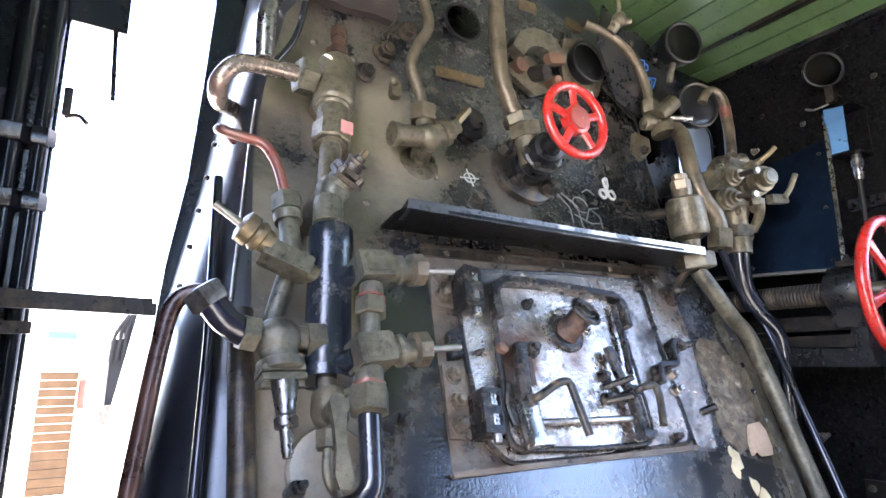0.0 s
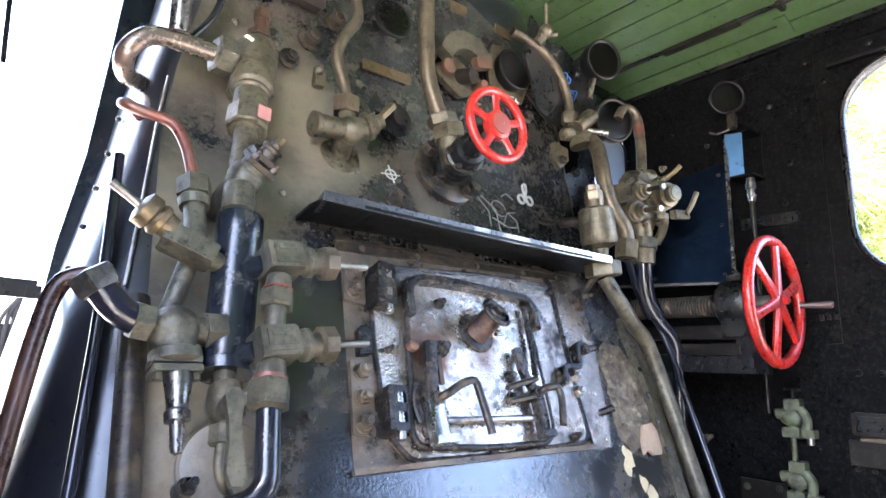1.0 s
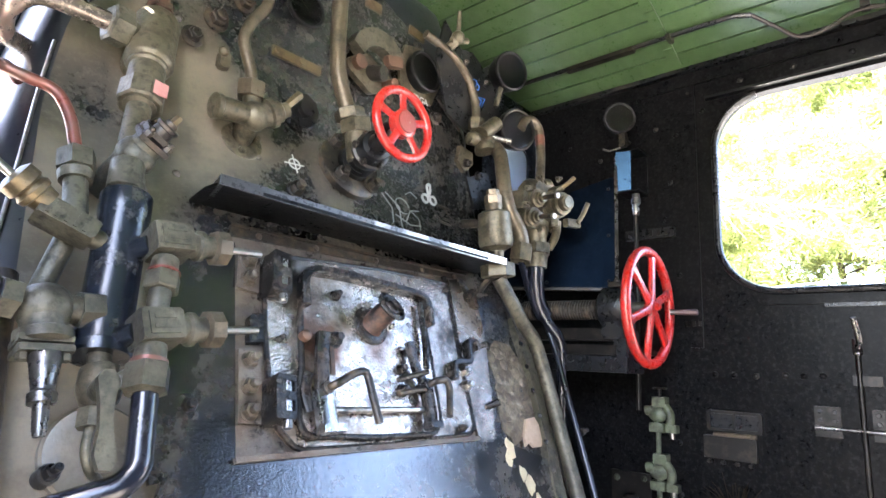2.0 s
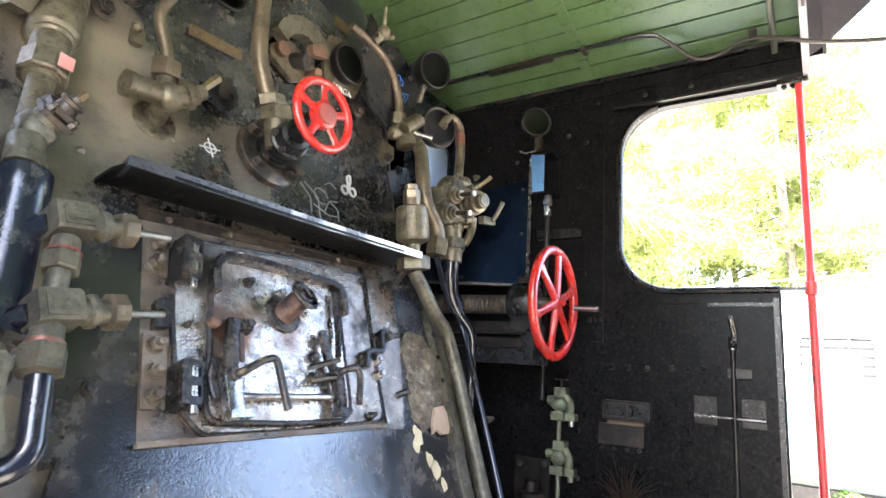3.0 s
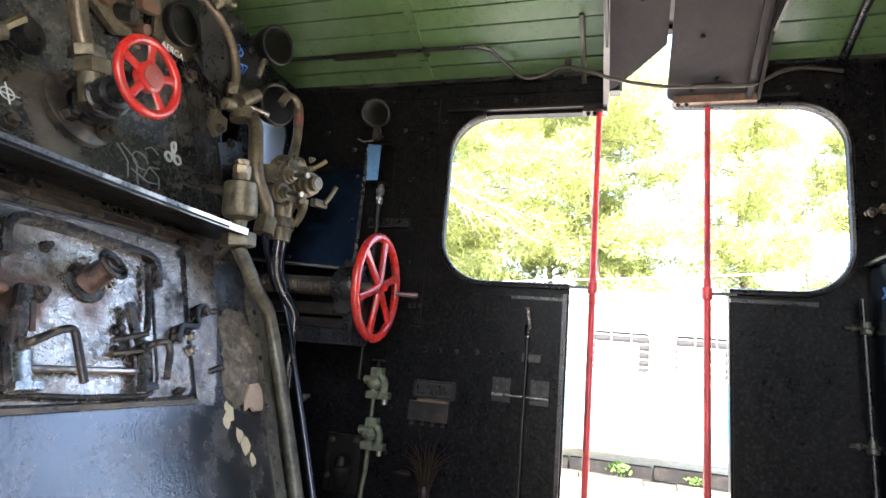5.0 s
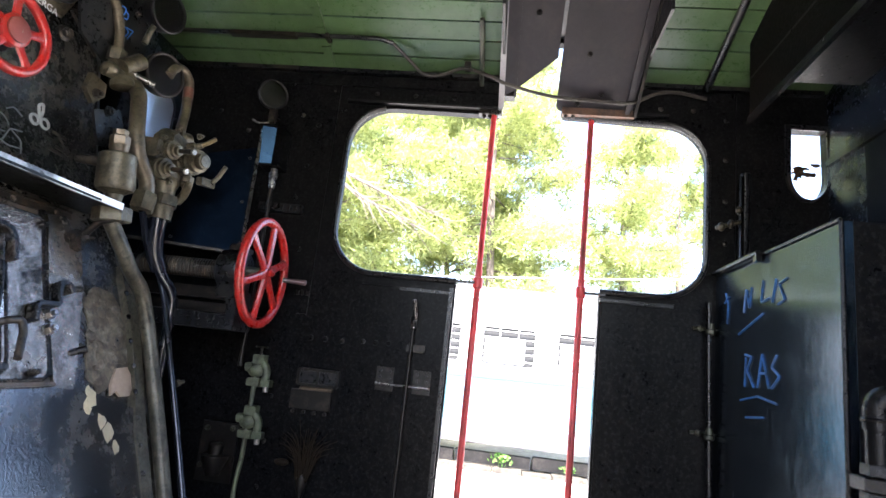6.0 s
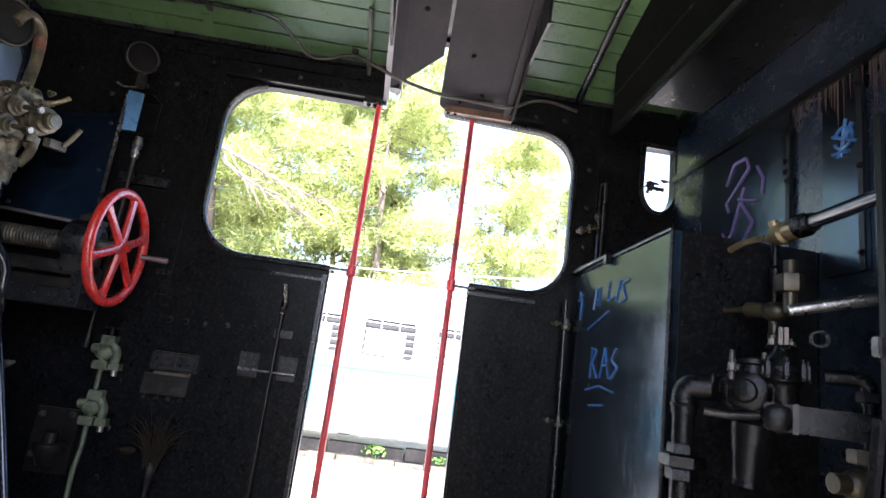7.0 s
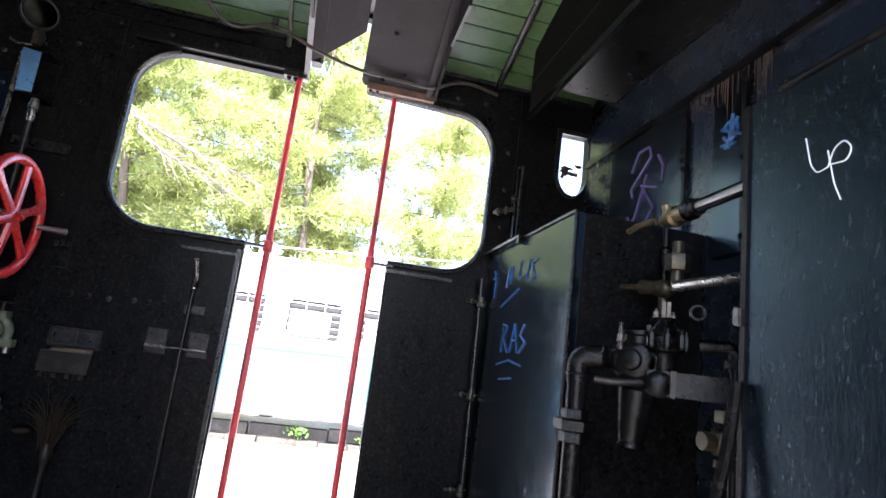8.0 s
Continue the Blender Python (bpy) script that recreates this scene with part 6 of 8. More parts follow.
cpn = thing("corner_panel", ID, (2.35, 1.68, 1.24), "glossy black steel sheet with sky tinted sheen across the front corner", "panel")
part("sheet", g.prism([(0, 1.24), (0.565, 1.24), (0.565, 1.56), (0, 1.76)], -0.003, 0.003), M_CORNER, cpn)
part("foot_angle", Geo(CPF).box((0.28, 1.232, 0), (0.56, 0.012, 0.03), 0.003), M_SOOT, cpn)
for u, v in ((0.025, 1.27), (0.025, 1.48), (0.025, 1.70), (0.30, 1.262), (0.53, 1.28), (0.53, 1.53), (0.28, 1.64)):
    part("rivet", Geo(CPF).lathe((u, v, 0), (0, 0, 1), [(-0.010, 0.001), (-0.008, 0.006), (-0.003, 0.008), (0.003, 0.008), (0.008, 0.006), (0.010, 0.001)], 10), M_SOOT, cpn)
g = Geo().box((2.583, 1.30, 1.495), (0.03, 0.22, 0.045), 0.004)
part("clamp_bar", g, M_BLACK, bx)
g = Geo()
for y in (1.22, 1.255, 1.29):
    g.box((2.566, y, 1.495), (0.006, 0.016, 0.026), 0.002)
part("clamp_marks", g, M_SOOT, bx)
part("clamp", Geo().box((2.55, 1.335, 0.96), (0.08, 0.14, 0.02), 0.004).box((2.55, 1.345, 0.955), (0.03, 0.03, 0.06), 0.005), M_SOOT, bx)

g = Geo()
for y in (1.10, 1.125, 1.15):
    g.box((2.596, y, 1.09), (0.010, 0.014, 0.022), 0.002)
single("small_plate", g, M_SOOT, "small notched plate on the cab side", "plate", base=(2.6, 1.125, 1.09))

# green oiling valves
M_OLIVE = surface("olive_green_paint", (0.11, 0.125, 0.075), 0.5, spots=(((0.04, 0.04, 0.03), 20, 0.4, 0.7),), bump=0.3)
def oil_valve(z, wheel):
    t = thing("oil_valve", ID, (2.60, 1.27, z - 0.1), "olive green painted oil valve on the cab side", "valve", group="green oil valves")
    g = Geo().box((2.565, 1.265, z + 0.035), (0.045, 0.055, 0.04), 0.006).box((2.565, 1.275, z - 0.07), (0.05, 0.06, 0.035), 0.006)
    g.ball((2.565, 1.275, z - 0.015), 0.035, 14, (0.8, 1.2, 1)).cyl((2.565, 1.275, z + 0.02), (2.565, 1.275, z - 0.06), 0.016)
    g.tube([(2.56, 1.245, z + 0.02), (2.56, 1.22, z - 0.01), (2.56, 1.225, z - 0.07)], 0.018, 10, 0.03)
    g.tube([(2.56, 1.29, z + 0.0), (2.56, 1.325, z - 0.005)], 0.020, 10)
    part("body", g, M_OLIVE, t)
    part("outlet", Geo().box((2.56, 1.215, z - 0.07), (0.04, 0.045, 0.03), 0.005), M_OLIVE, t)
    part("tip", Geo().cyl((2.56, 1.215, z - 0.085), (2.56, 1.215, z - 0.11), 0.012), M_STEEL, t)
    part("backing", Geo().box((2.592, 1.265, z - 0.02), (0.014, 0.05, 0.15), 0.004), M_BLACK, t)
    if wheel:
        g = Geo().cyl((2.562, 1.265, z + 0.05), (2.562, 1.265, z + 0.09), 0.006).ring((2.562, 1.265, z + 0.09), (0, 0, 1), 0.024, 0.005, 18, 6)
        part("wheel", g, M_SOOT, t)
    part("pipe", Geo().tube([(2.565, 1.275, z - 0.085), (2.565, 1.275, z - 0.18)], 0.010, 10), M_OLIVE, t)
oil_valve(0.725, True)
oil_valve(0.495, False)
single("oil_pipe", Geo().tube([(2.565, 1.275, 0.32), (2.57, 1.29, 0.20), (2.57, 1.28, 0.0)], 0.010, 10, 0.05), M_OLIVE, "thin olive pipe running down the cab side", "pipe", base=(2.57, 1.28, 0))
pb = thing("pump_bracket", ID, (2.57, 1.40, 0.2), "dark bracket plate with round pump body", "bracket")
part("plate", Geo().box((2.575, 1.40, 0.33), (0.012, 0.17, 0.26), 0.003), M_SOOT, pb)
part("body", Geo().lathe((2.52, 1.38, 0.24), (0, 0, 1), [(0, 0.03), (0.05, 0.05), (0.07, 0.06), (0.085, 0.06), (0.09, 0.03), (0.13, 0.032), (0.14, 0.022)], 18), M_SOOT, pb)
for y, z in ((1.46, 0.43), (1.465, 0.27), (1.34, 0.44)):
    part("bolt", Geo().nut((2.568, y, z), (-1, 0, 0), 0.012, 0.012, 0.008), M_DIMG, pb)

# ash box (vent) on the wall
vb = thing("wall_vent", ID, (2.6, 0.99, 0.55), "worn steel lidded vent box on the cab side", "vent")
g = Geo(WALL_F)
fr = rounded(0.885, 0.665, 1.085, 0.745, 0.012, 4)
g.prism(fr, -0.02, 0.0, holes=[rounded(0.897, 0.677, 1.073, 0.733, 0.008, 4)])
part("lid_frame", g, M_SOOT, vb)
part("lid", Geo(WALL_F).prism(rounded(0.898, 0.678, 1.072, 0.732, 0.008, 4), -0.010, 0.0), M_BLACK, vb)
part("divider", Geo().box((2.584, 0.985, 0.705), (0.016, 0.012, 0.06), 0.003), M_SOOT, vb)
part("hinge", Geo().cyl((2.578, 0.905, 0.655), (2.578, 1.06, 0.652), 0.010, seg=10), M_COPPER, vb)
part("flap", Geo().box((2.575, 1.0, 0.605), (0.02, 0.19, 0.085), 0.006), M_SOOT, vb)
for y in (0.93, 0.98, 1.03, 1.08):
    part("rivet", Geo().cyl((2.59, y, 0.548), (2.578, y, 0.548), 0.009, seg=8), M_SOOT, vb)

M_HPLATE = surface("grimy_steel_plate", (0.022, 0.020, 0.018), 0.4, 0.3, spots=(((0.008, 0.0075, 0.007), 22, 0.36, 0.5), ((0.05, 0.042, 0.035), 40, 0.16, 0.5)), bump=0.3, spec=0.25)
# door leaf on the doorway's far edge, with latch bolt and hinges
dl = tagged(thing("door_1", ID, (2.6, 0.57, 0.0)), "black steel cab door leaf with latch rod", "door", kind="structure")
g = Geo(WALL_F).prism([(0.405, 0.02), (0.66, 0.02), (0.66, 1.15), (0.405, 1.15)], -0.012, -0.003)
part("leaf", g, M_WALL, dl)
g = Geo().box((2.585, 0.412, 0.60), (0.022, 0.018, 1.16), 0.003).box((2.588, 0.53, 1.155), (0.018, 0.25, 0.014), 0.003)
part("edge_frame", g, M_BLACK, dl)
part("latch_rod", Geo().cyl((2.572, 0.567, 1.0), (2.572, 0.567, 0.05), 0.009), M_SOOT, dl)
part("latch_handle", Geo().tube([(2.572, 0.567, 0.985), (2.545, 0.562, 1.0), (2.53, 0.555, 1.02), (2.50, 0.565, 1.10)], 0.010, 10, 0.02).cyl((2.575, 0.567, 0.975), (2.575, 0.567, 1.03), 0.015), M_PEWTER, dl)
part("guide", Geo().box((2.578, 0.545, 0.885), (0.02, 0.085, 0.035), 0.004), M_SOOT, dl)
for y in (0.672, 0.502):
    g = Geo().box((2.578, y, 0.737), (0.012, 0.08, 0.105), 0.003)
    hp = part("hinge_plate", g, M_HPLATE, dl, "worn steel hinge plate")
    for dy in (-0.022, 0.022):
        for dz in (0.035, 0.005):
            part("rivet", Geo().cyl((2.573, y + dy, 0.737 + dz), (2.566, y + dy, 0.737 + dz), 0.008, seg=8), M_BLACK, hp)
    part("knuckle", Geo().cyl((2.57, y - 0.04, 0.715), (2.57, y + 0.04, 0.715), 0.008, seg=10), M_PEWTER, hp)
part("hinge_pin", Geo().cyl((2.57, 0.70, 0.715), (2.57, 0.46, 0.715), 0.005), M_PEWTER, dl)
d2 = tagged(thing("door_2", ID, (2.6, -0.5, 0.0)), "closed black steel cab door panel beside the doorway", "door", kind="structure")
g = Geo(WALL_F).prism([(-0.27, 0.02), (-0.70, 0.02), (-0.70, 1.20), (-0.27, 1.19)], -0.012, -0.003)
part("leaf", g, M_WALL, d2)
part("top_edge", Geo().box((2.585, -0.42, 1.19), (0.02, 0.32, 0.016), 0.003), M_BLACK, d2)
part("pivot_rod", Geo().cyl((2.565, -0.725, 1.22), (2.565, -0.745, 0.02), 0.011), M_BLACK, d2)
for z in (1.105, 0.665, 0.24):
    g = Geo().cyl((2.575, -0.66, z), (2.575, -0.79, z), 0.008, seg=8)
    g.lathe((2.565, -0.735, z - 0.025), (0, 0, 1), [(0, 0.016), (0.005, 0.022), (0.02, 0.022), (0.024, 0.016), (0.05, 0.014)], 12)
    g.ball((2.565, -0.69, z), 0.014, 8)
    part("pivot", g, M_DIMG, d2, "tan greasy pivot")

# rivets of the wall, picked out by grime
rm = mesh_of("rivet", Geo().lathe((0, 0, 0), (0, 0, 1), [(0, 0.012), (0.005, 0.011), (0.008, 0.006), (0.009, 0.001)], 10), M_WALL, ID)
rm2 = mesh_of("rivet", Geo().lathe((0, 0, 0), (0, 0, 1), [(0, 0.012), (0.005, 0.011), (0.008, 0.006), (0.009, 0.001)], 10), M_SOOT, ID)
wall_e = bpy.data.objects["wall_east"]
random.seed(21)
rv_list = [(1.13, 1.10), (1.05, 0.885), (0.98, 0.885), (0.90, 0.885), (0.80, 0.893), (0.74, 0.893), (0.68, 0.896), (1.06, 2.04), (1.21, 1.73), (1.27, 2.0), (1.55, 1.9), (1.6, 1.72), (1.72, 2.0), (1.72, 1.75), (1.24, 1.56), (1.12, 2.14), (0.9, 2.14), (0.7, 2.14), (0.5, 2.14), (1.35, 2.17), (1.18, 1.95), (1.18, 1.30)]
rv_list += [(-0.80, z) for z in (1.3, 1.5, 1.7, 1.9, 2.1)] + [(y, 2.14) for y in (-0.5, -0.65)] + [(1.2, z) for z in (0.2, 0.4, 0.6)]
for y, z in rv_list:
    r = new("rivet", rm2 if random.random() < 0.5 else rm)
    r.parent = wall_e
    r.matrix_basis = wall_e.matrix_world.inverted() @ Matrix.Translation((WALL_X, y, z)) @ Matrix.Rotation(radians(-90), 4, "Y")
g = Geo().box((2.597, 1.115, 1.62), (0.008, 0.05, 1.26), 0.002).box((2.596, 0.62, 1.175), (0.008, 0.44, 0.025), 0.002)
g.box((2.597, -0.865, 1.55), (0.010, 0.04, 1.4), 0.002).box((2.596, 0.91, 2.205), (0.01, 1.26, 0.06), 0.003)
single("seam_strip", g, M_WALL, "black riveted seam strips of the cab side", "trim", kind="structure")

# grab poles in the doorway
for y, zt in ((0.295, 2.072), (-0.176, 2.085)):
    pl = thing("grab_pole", ID, (2.60, y, 0.0), "red painted steel grab pole in the doorway", "grab pole", group="grab poles")
    part("pole", Geo().lathe((2.60, y, 0.0), (0, 0, 1), [(0, 0.0155), (1.19, 0.0155), (1.195, 0.014), (zt, 0.014)], 16), M_REDPOLE, pl)
    part("clamp", Geo().lathe((2.60, y, 1.19), (0, 0, 1), [(0, 0.019), (0.004, 0.023), (0.05, 0.023), (0.055, 0.017), (0.09, 0.016)], 16), M_REDPOLE, pl)
    s = 1 if y > 0 else -1
    part("clamp_arm", Geo().box((2.60, y + s * 0.05, 1.215), (0.035, 0.12, 0.012), 0.003), M_BLACK, pl)
    part("top_socket", Geo().box((2.60, y + s * 0.02, zt - 0.004), (0.05, 0.11, 0.022), 0.004).nut((2.60, y + s * 0.05, zt - 0.012), (0, 0, -1), 0.012, 0.014, 0.006).nut((2.60, y + s * 0.0 + 0.02 * s, zt - 0.012), (0, 0, -1), 0.012, 0.014, 0.006), M_SOOT, pl)

# steel drip edge over the window head and hatch plates above the doorway
g = Geo().box((2.58, 0.66, 2.085), (0.03, 0.76, 0.012), 0.003).box((2.58, -0.30, 2.095), (0.03, 0.46, 0.012), 0.003)
single("window_head", g, M_DULLBLACK, "plum grey strip over the window head", "trim", kind="structure")
hp = thing("roof_hatch", ID, (2.25, -0.05, 2.45), "plum grey sheet steel roof hatch over the doorway", "hatch")
part("top_plate", Geo().box((2.28, -0.055, 2.50), (0.75, 0.65, 0.012), 0.003), M_PURPLE, hp)
FH = Matrix(((1, 0, 0, 0), (0, 0, 1, 0), (0, 1, 0, 0), (0, 0, 0, 1)))
g = Geo().box((2.28, 0.262, 2.37), (0.64, 0.012, 0.27), 0.003)
part("side_plate", g, M_DULLBLACK, hp)
g = Geo().box((2.28, -0.378, 2.37), (0.64, 0.012, 0.27), 0.003)
part("side_plate", g, M_DULLBLACK, hp)
part("side_plate", Geo().box((1.955, -0.055, 2.47), (0.012, 0.65, 0.10), 0.003), M_PURPLE, hp)
# sloping plates inside
SLOPE = Matrix(((0, -0.85, 0.527, 2.58), (1, 0, 0, 0), (0, 0.527, 0.85, 2.10), (0, 0, 0, 1)))    # (y, up the slope, off it)
part("near_plate", Geo(SLOPE).prism([(0.255, 0.06), (0.205, 0.09), (0.016, 0.27), (0.016, 0.68), (0.255, 0.68)], 0.0, 0.006), M_PURPLE, hp)
part("crease", Geo(SLOPE).box((0.20, 0.36, -0.004), (0.012, 0.60, 0.008), 0.002), M_PURPLE, hp)
part("far_plate", Geo(SLOPE).prism([(0.0, 0.68), (0.0, 0.06)] + arc(-0.03, 0.03, 0.03, 0, -90, 5) + [(-0.36, 0.0), (-0.372, 0.68)], -0.012, -0.004), M_PURPLE, hp)
part("fold", Geo(SLOPE).box((-0.18, 0.075, -0.014), (0.16, 0.012, 0.008), 0.003), M_SOOT, hp)
part("side_rail", Geo(SLOPE).box((-0.335, 0.34, -0.022), (0.022, 0.68, 0.02), 0.004), M_PURPLE, hp)
part("side_rail", Geo(SLOPE).box((-0.372, 0.34, -0.022), (0.014, 0.68, 0.03), 0.004), M_SOOT, hp)
part("sill_bracket", Geo().box((2.572, -0.20, 2.085), (0.04, 0.34, 0.035), 0.006), M_RUST, hp, "rusty brown bolted sill bracket")
part("flange", Geo(SLOPE).box((0.262, 0.32, -0.012), (0.022, 0.64, 0.012), 0.003).box((0.274, 0.32, 0.004), (0.006, 0.64, 0.04), 0.002), surface("pale_grey_paint", (0.3, 0.29, 0.3), 0.5, bump=0.2), hp, "pale grey painted flange")
part("flange_foot", Geo().box((2.59, 0.266, 2.115), (0.03, 0.02, 0.13), 0.004), surface("pale_lilac_paint", (0.3, 0.29, 0.31), 0.5, bump=0.2), hp, "pale lilac flange foot")
part("hook", Geo().box((2.56, 0.225, 2.15), (0.06, 0.05, 0.035), 0.005), M_SOOT, hp)
for y, w in ((-0.20, 0.10), (-0.12, 0.30), (-0.10, 0.05), (0.12, 0.48)):
    part("bolt", Geo(SLOPE).nut((y, w, -0.012), (0, 0, -1), 0.011, 0.012, 0.006), M_SOOT, hp)
for y in (-0.05, -0.085, 0.275, 0.30):
    part("bolt", Geo().nut((2.57, y, 2.068), (0, 0, -1), 0.009, 0.010, 0.005), M_SOOT, hp)

# cables and battens on the ceiling
def cz(x, d):
    return ceil_z(x) - d


cb = thing("ceiling_cable", ID, (2.36, 1.0, 2.32), "black cable run with junction under the green ceiling", "cable")
part("conduit", Geo().tube([(2.38, 2.14, cz(2.38, 0.012)), (2.38, 1.30, cz(2.38, 0.012)), (2.385, 0.86, cz(2.38, 0.014)), (2.40, 0.80, cz(2.40, 0.02))], 0.011, 8), M_BLACK, cb)
part("sleeve", Geo().box((2.385, 1.45, cz(2.385, 0.014)), (0.035, 0.34, 0.02), 0.004), M_SOOT, cb)
part("sagging_cable", Geo().tube([(2.40, 0.80, cz(2.40, 0.02)), (2.45, 0.73, cz(2.45, 0.05)), (2.52, 0.66, cz(2.52, 0.07)), (2.54, 0.58, cz(2.54, 0.05)), (2.50, 0.46, cz(2.5, 0.03)), (2.46, 0.30, 2.185), SLOPE @ Vector((0.262, 0.15, -0.035)), SLOPE @ Vector((0.13, 0.115, -0.04)), SLOPE @ Vector((0.0, 0.085, -0.035)), SLOPE @ Vector((-0.20, 0.075, -0.028)), SLOPE @ Vector((-0.345, 0.078, -0.045)), (2.52, -0.45, 2.18), (2.55, -0.55, 2.21), (2.57, -0.70, 2.19)], 0.0085, 8, 0.06), surface("dusty_brown_cable", (0.03, 0.024, 0.02), 0.5, spots=(((0.06, 0.05, 0.04), 12, 0.3, 0.7),), bump=0.2), cb, "dusty brown sagging cable")
part("clip", Geo().box((2.385, 1.12, cz(2.385, 0.02)), (0.06, 0.02, 0.02), 0.004), M_SOOT, cb)
part("clip", Geo().box((2.50, 0.44, cz(2.50, 0.03)), (0.05, 0.03, 0.03), 0.004), M_SOOT, cb)
part("drop_pipe", Geo().tube([(2.25, 0.37, cz(2.25, 0.02)), (2.50, 0.37, cz(2.50, 0.03)), (2.57, 0.37, 2.20)], 0.012, 8), M_DIMG, cb)
g = Geo()
for k in range(10):
    xa, xb = 1.5 + 0.105 * k, 1.5 + 0.105 * (k + 1)
    xm = (xa + xb) / 2
    t = math.atan2(ceil_z(xb) - ceil_z(xa), xb - xa)
    g.box((xm, 1.15, ceil_z(xm) - 0.002), ((xb - xa) * 1.02, 0.045, 0.016), 0.001, Matrix.Rotation(-t, 3, "Y"))
single("ceiling_batten", g, M_GREEN, "green painted cross batten under the ceiling boards", "batten", kind="structure")
g = Geo().box((2.585, 1.215, 2.255), (0.03, 1.87, 0.03), 0.004)
g.box((2.585, -0.8025, 2.255), (0.03, 0.845, 0.03), 0.004)
single("ceiling_rail", g, M_BLACK, "black angle rail along the ceiling edge", "trim", kind="structure")

# straw hand brush and a faded red smear low on the cab side
sb = thing("straw_brush", ID, (2.55, 0.985, 0.26), "dry tan straw hand brush leaning on the cab side", "brush")
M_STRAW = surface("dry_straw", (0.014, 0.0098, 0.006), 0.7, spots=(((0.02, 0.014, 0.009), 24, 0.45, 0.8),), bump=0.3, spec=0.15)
random.seed(77)
for k in range(64):
    a = random.uniform(-0.52, 0.52)
    L = random.uniform(0.12, 0.24) * (1.15 - 0.35 * abs(a))
    p0 = Vector((2.56 + random.uniform(-0.02, 0.02), 0.982 + 0.05 * a, 0.25 + random.uniform(0, 0.03)))
    p1 = p0 + Vector((random.uniform(-0.015, 0.015), L * 0.55 * math.sin(a * 0.7) + random.uniform(-0.01, 0.01), L * 0.6))
    p2 = p0 + Vector((random.uniform(-0.03, 0.02), L * math.sin(a * 1.1), L * (0.98 - 0.3 * abs(a)) * random.uniform(0.8, 1.05)))
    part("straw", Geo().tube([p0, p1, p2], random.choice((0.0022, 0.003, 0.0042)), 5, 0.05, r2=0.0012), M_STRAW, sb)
part("binding", Geo().lathe((2.56, 0.982, 0.20), (0, 0, 1), [(0, 0.014), (0.03, 0.022), (0.07, 0.024), (0.085, 0.018)], 14), M_SOOT, sb)
part("handle", Geo().cyl((2.56, 0.982, 0.0), (2.56, 0.982, 0.21), 0.013), M_SOOT, sb)
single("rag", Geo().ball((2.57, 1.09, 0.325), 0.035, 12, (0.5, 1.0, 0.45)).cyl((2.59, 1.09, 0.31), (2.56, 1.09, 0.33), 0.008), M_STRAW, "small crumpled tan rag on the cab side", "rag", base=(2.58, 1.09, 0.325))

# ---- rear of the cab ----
# Darker copy of the grey bronze: the recess's dimness is put into its colour.
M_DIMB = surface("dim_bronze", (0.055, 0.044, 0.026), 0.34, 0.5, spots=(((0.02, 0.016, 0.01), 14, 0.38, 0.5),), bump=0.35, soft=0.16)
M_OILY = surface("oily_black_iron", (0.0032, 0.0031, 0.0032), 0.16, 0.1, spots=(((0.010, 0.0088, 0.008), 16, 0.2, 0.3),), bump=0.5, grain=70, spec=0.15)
BLUE_G = surface("light_blue_marker", (0.016, 0.075, 0.21), 0.4, spots=(((0.004, 0.012, 0.03), 30, 0.42, 0.3),), bump=0, vary=0.3)
VIOLET = surface("violet_marker", (0.07, 0.045, 0.14), 0.5, bump=0, vary=0.2)
# Black paint; the blue of its sky sheen is put in by specular tint.
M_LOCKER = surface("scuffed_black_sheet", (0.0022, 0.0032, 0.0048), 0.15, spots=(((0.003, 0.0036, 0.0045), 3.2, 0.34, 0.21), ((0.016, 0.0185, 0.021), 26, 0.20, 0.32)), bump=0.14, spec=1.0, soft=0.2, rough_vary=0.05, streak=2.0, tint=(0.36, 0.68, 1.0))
lk = thing("locker", ID, (2.05, -1.0, 0), "black sheet steel locker with blue marker scrawl", "locker")
g = Geo().box((2.095, -0.775, 0.672), (0.97, 0.03, 1.344), 0.004)
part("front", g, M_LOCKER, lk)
part("side", Geo().box((1.618, -1.015, 0.672), (0.02, 0.45, 1.344), 0.003), M_WALL, lk)
part("top", Geo().box((2.10, -1.015, 1.336), (0.96, 0.45, 0.016), 0.003), M_WALL, lk)
part("edge_bead", Geo().tube([(2.575, -0.757, 1.346), (1.605, -0.757, 1.346), (1.605, -0.757, 0.02)], 0.007, 8, 0.01), M_OILY, lk)
part("top_rail", Geo().tube([(2.56, -0.74, 1.35), (2.10, -0.74, 1.352)], 0.010, 8).box((2.12, -0.745, 1.335), (0.03, 0.02, 0.03), 0.004), M_OILY, lk)
FL = Matrix(((1, 0, 0, 0), (0, 0, 1, -0.759), (0, 1, 0, 0), (0, 0, 0, 1)))
g = Geo(FL)
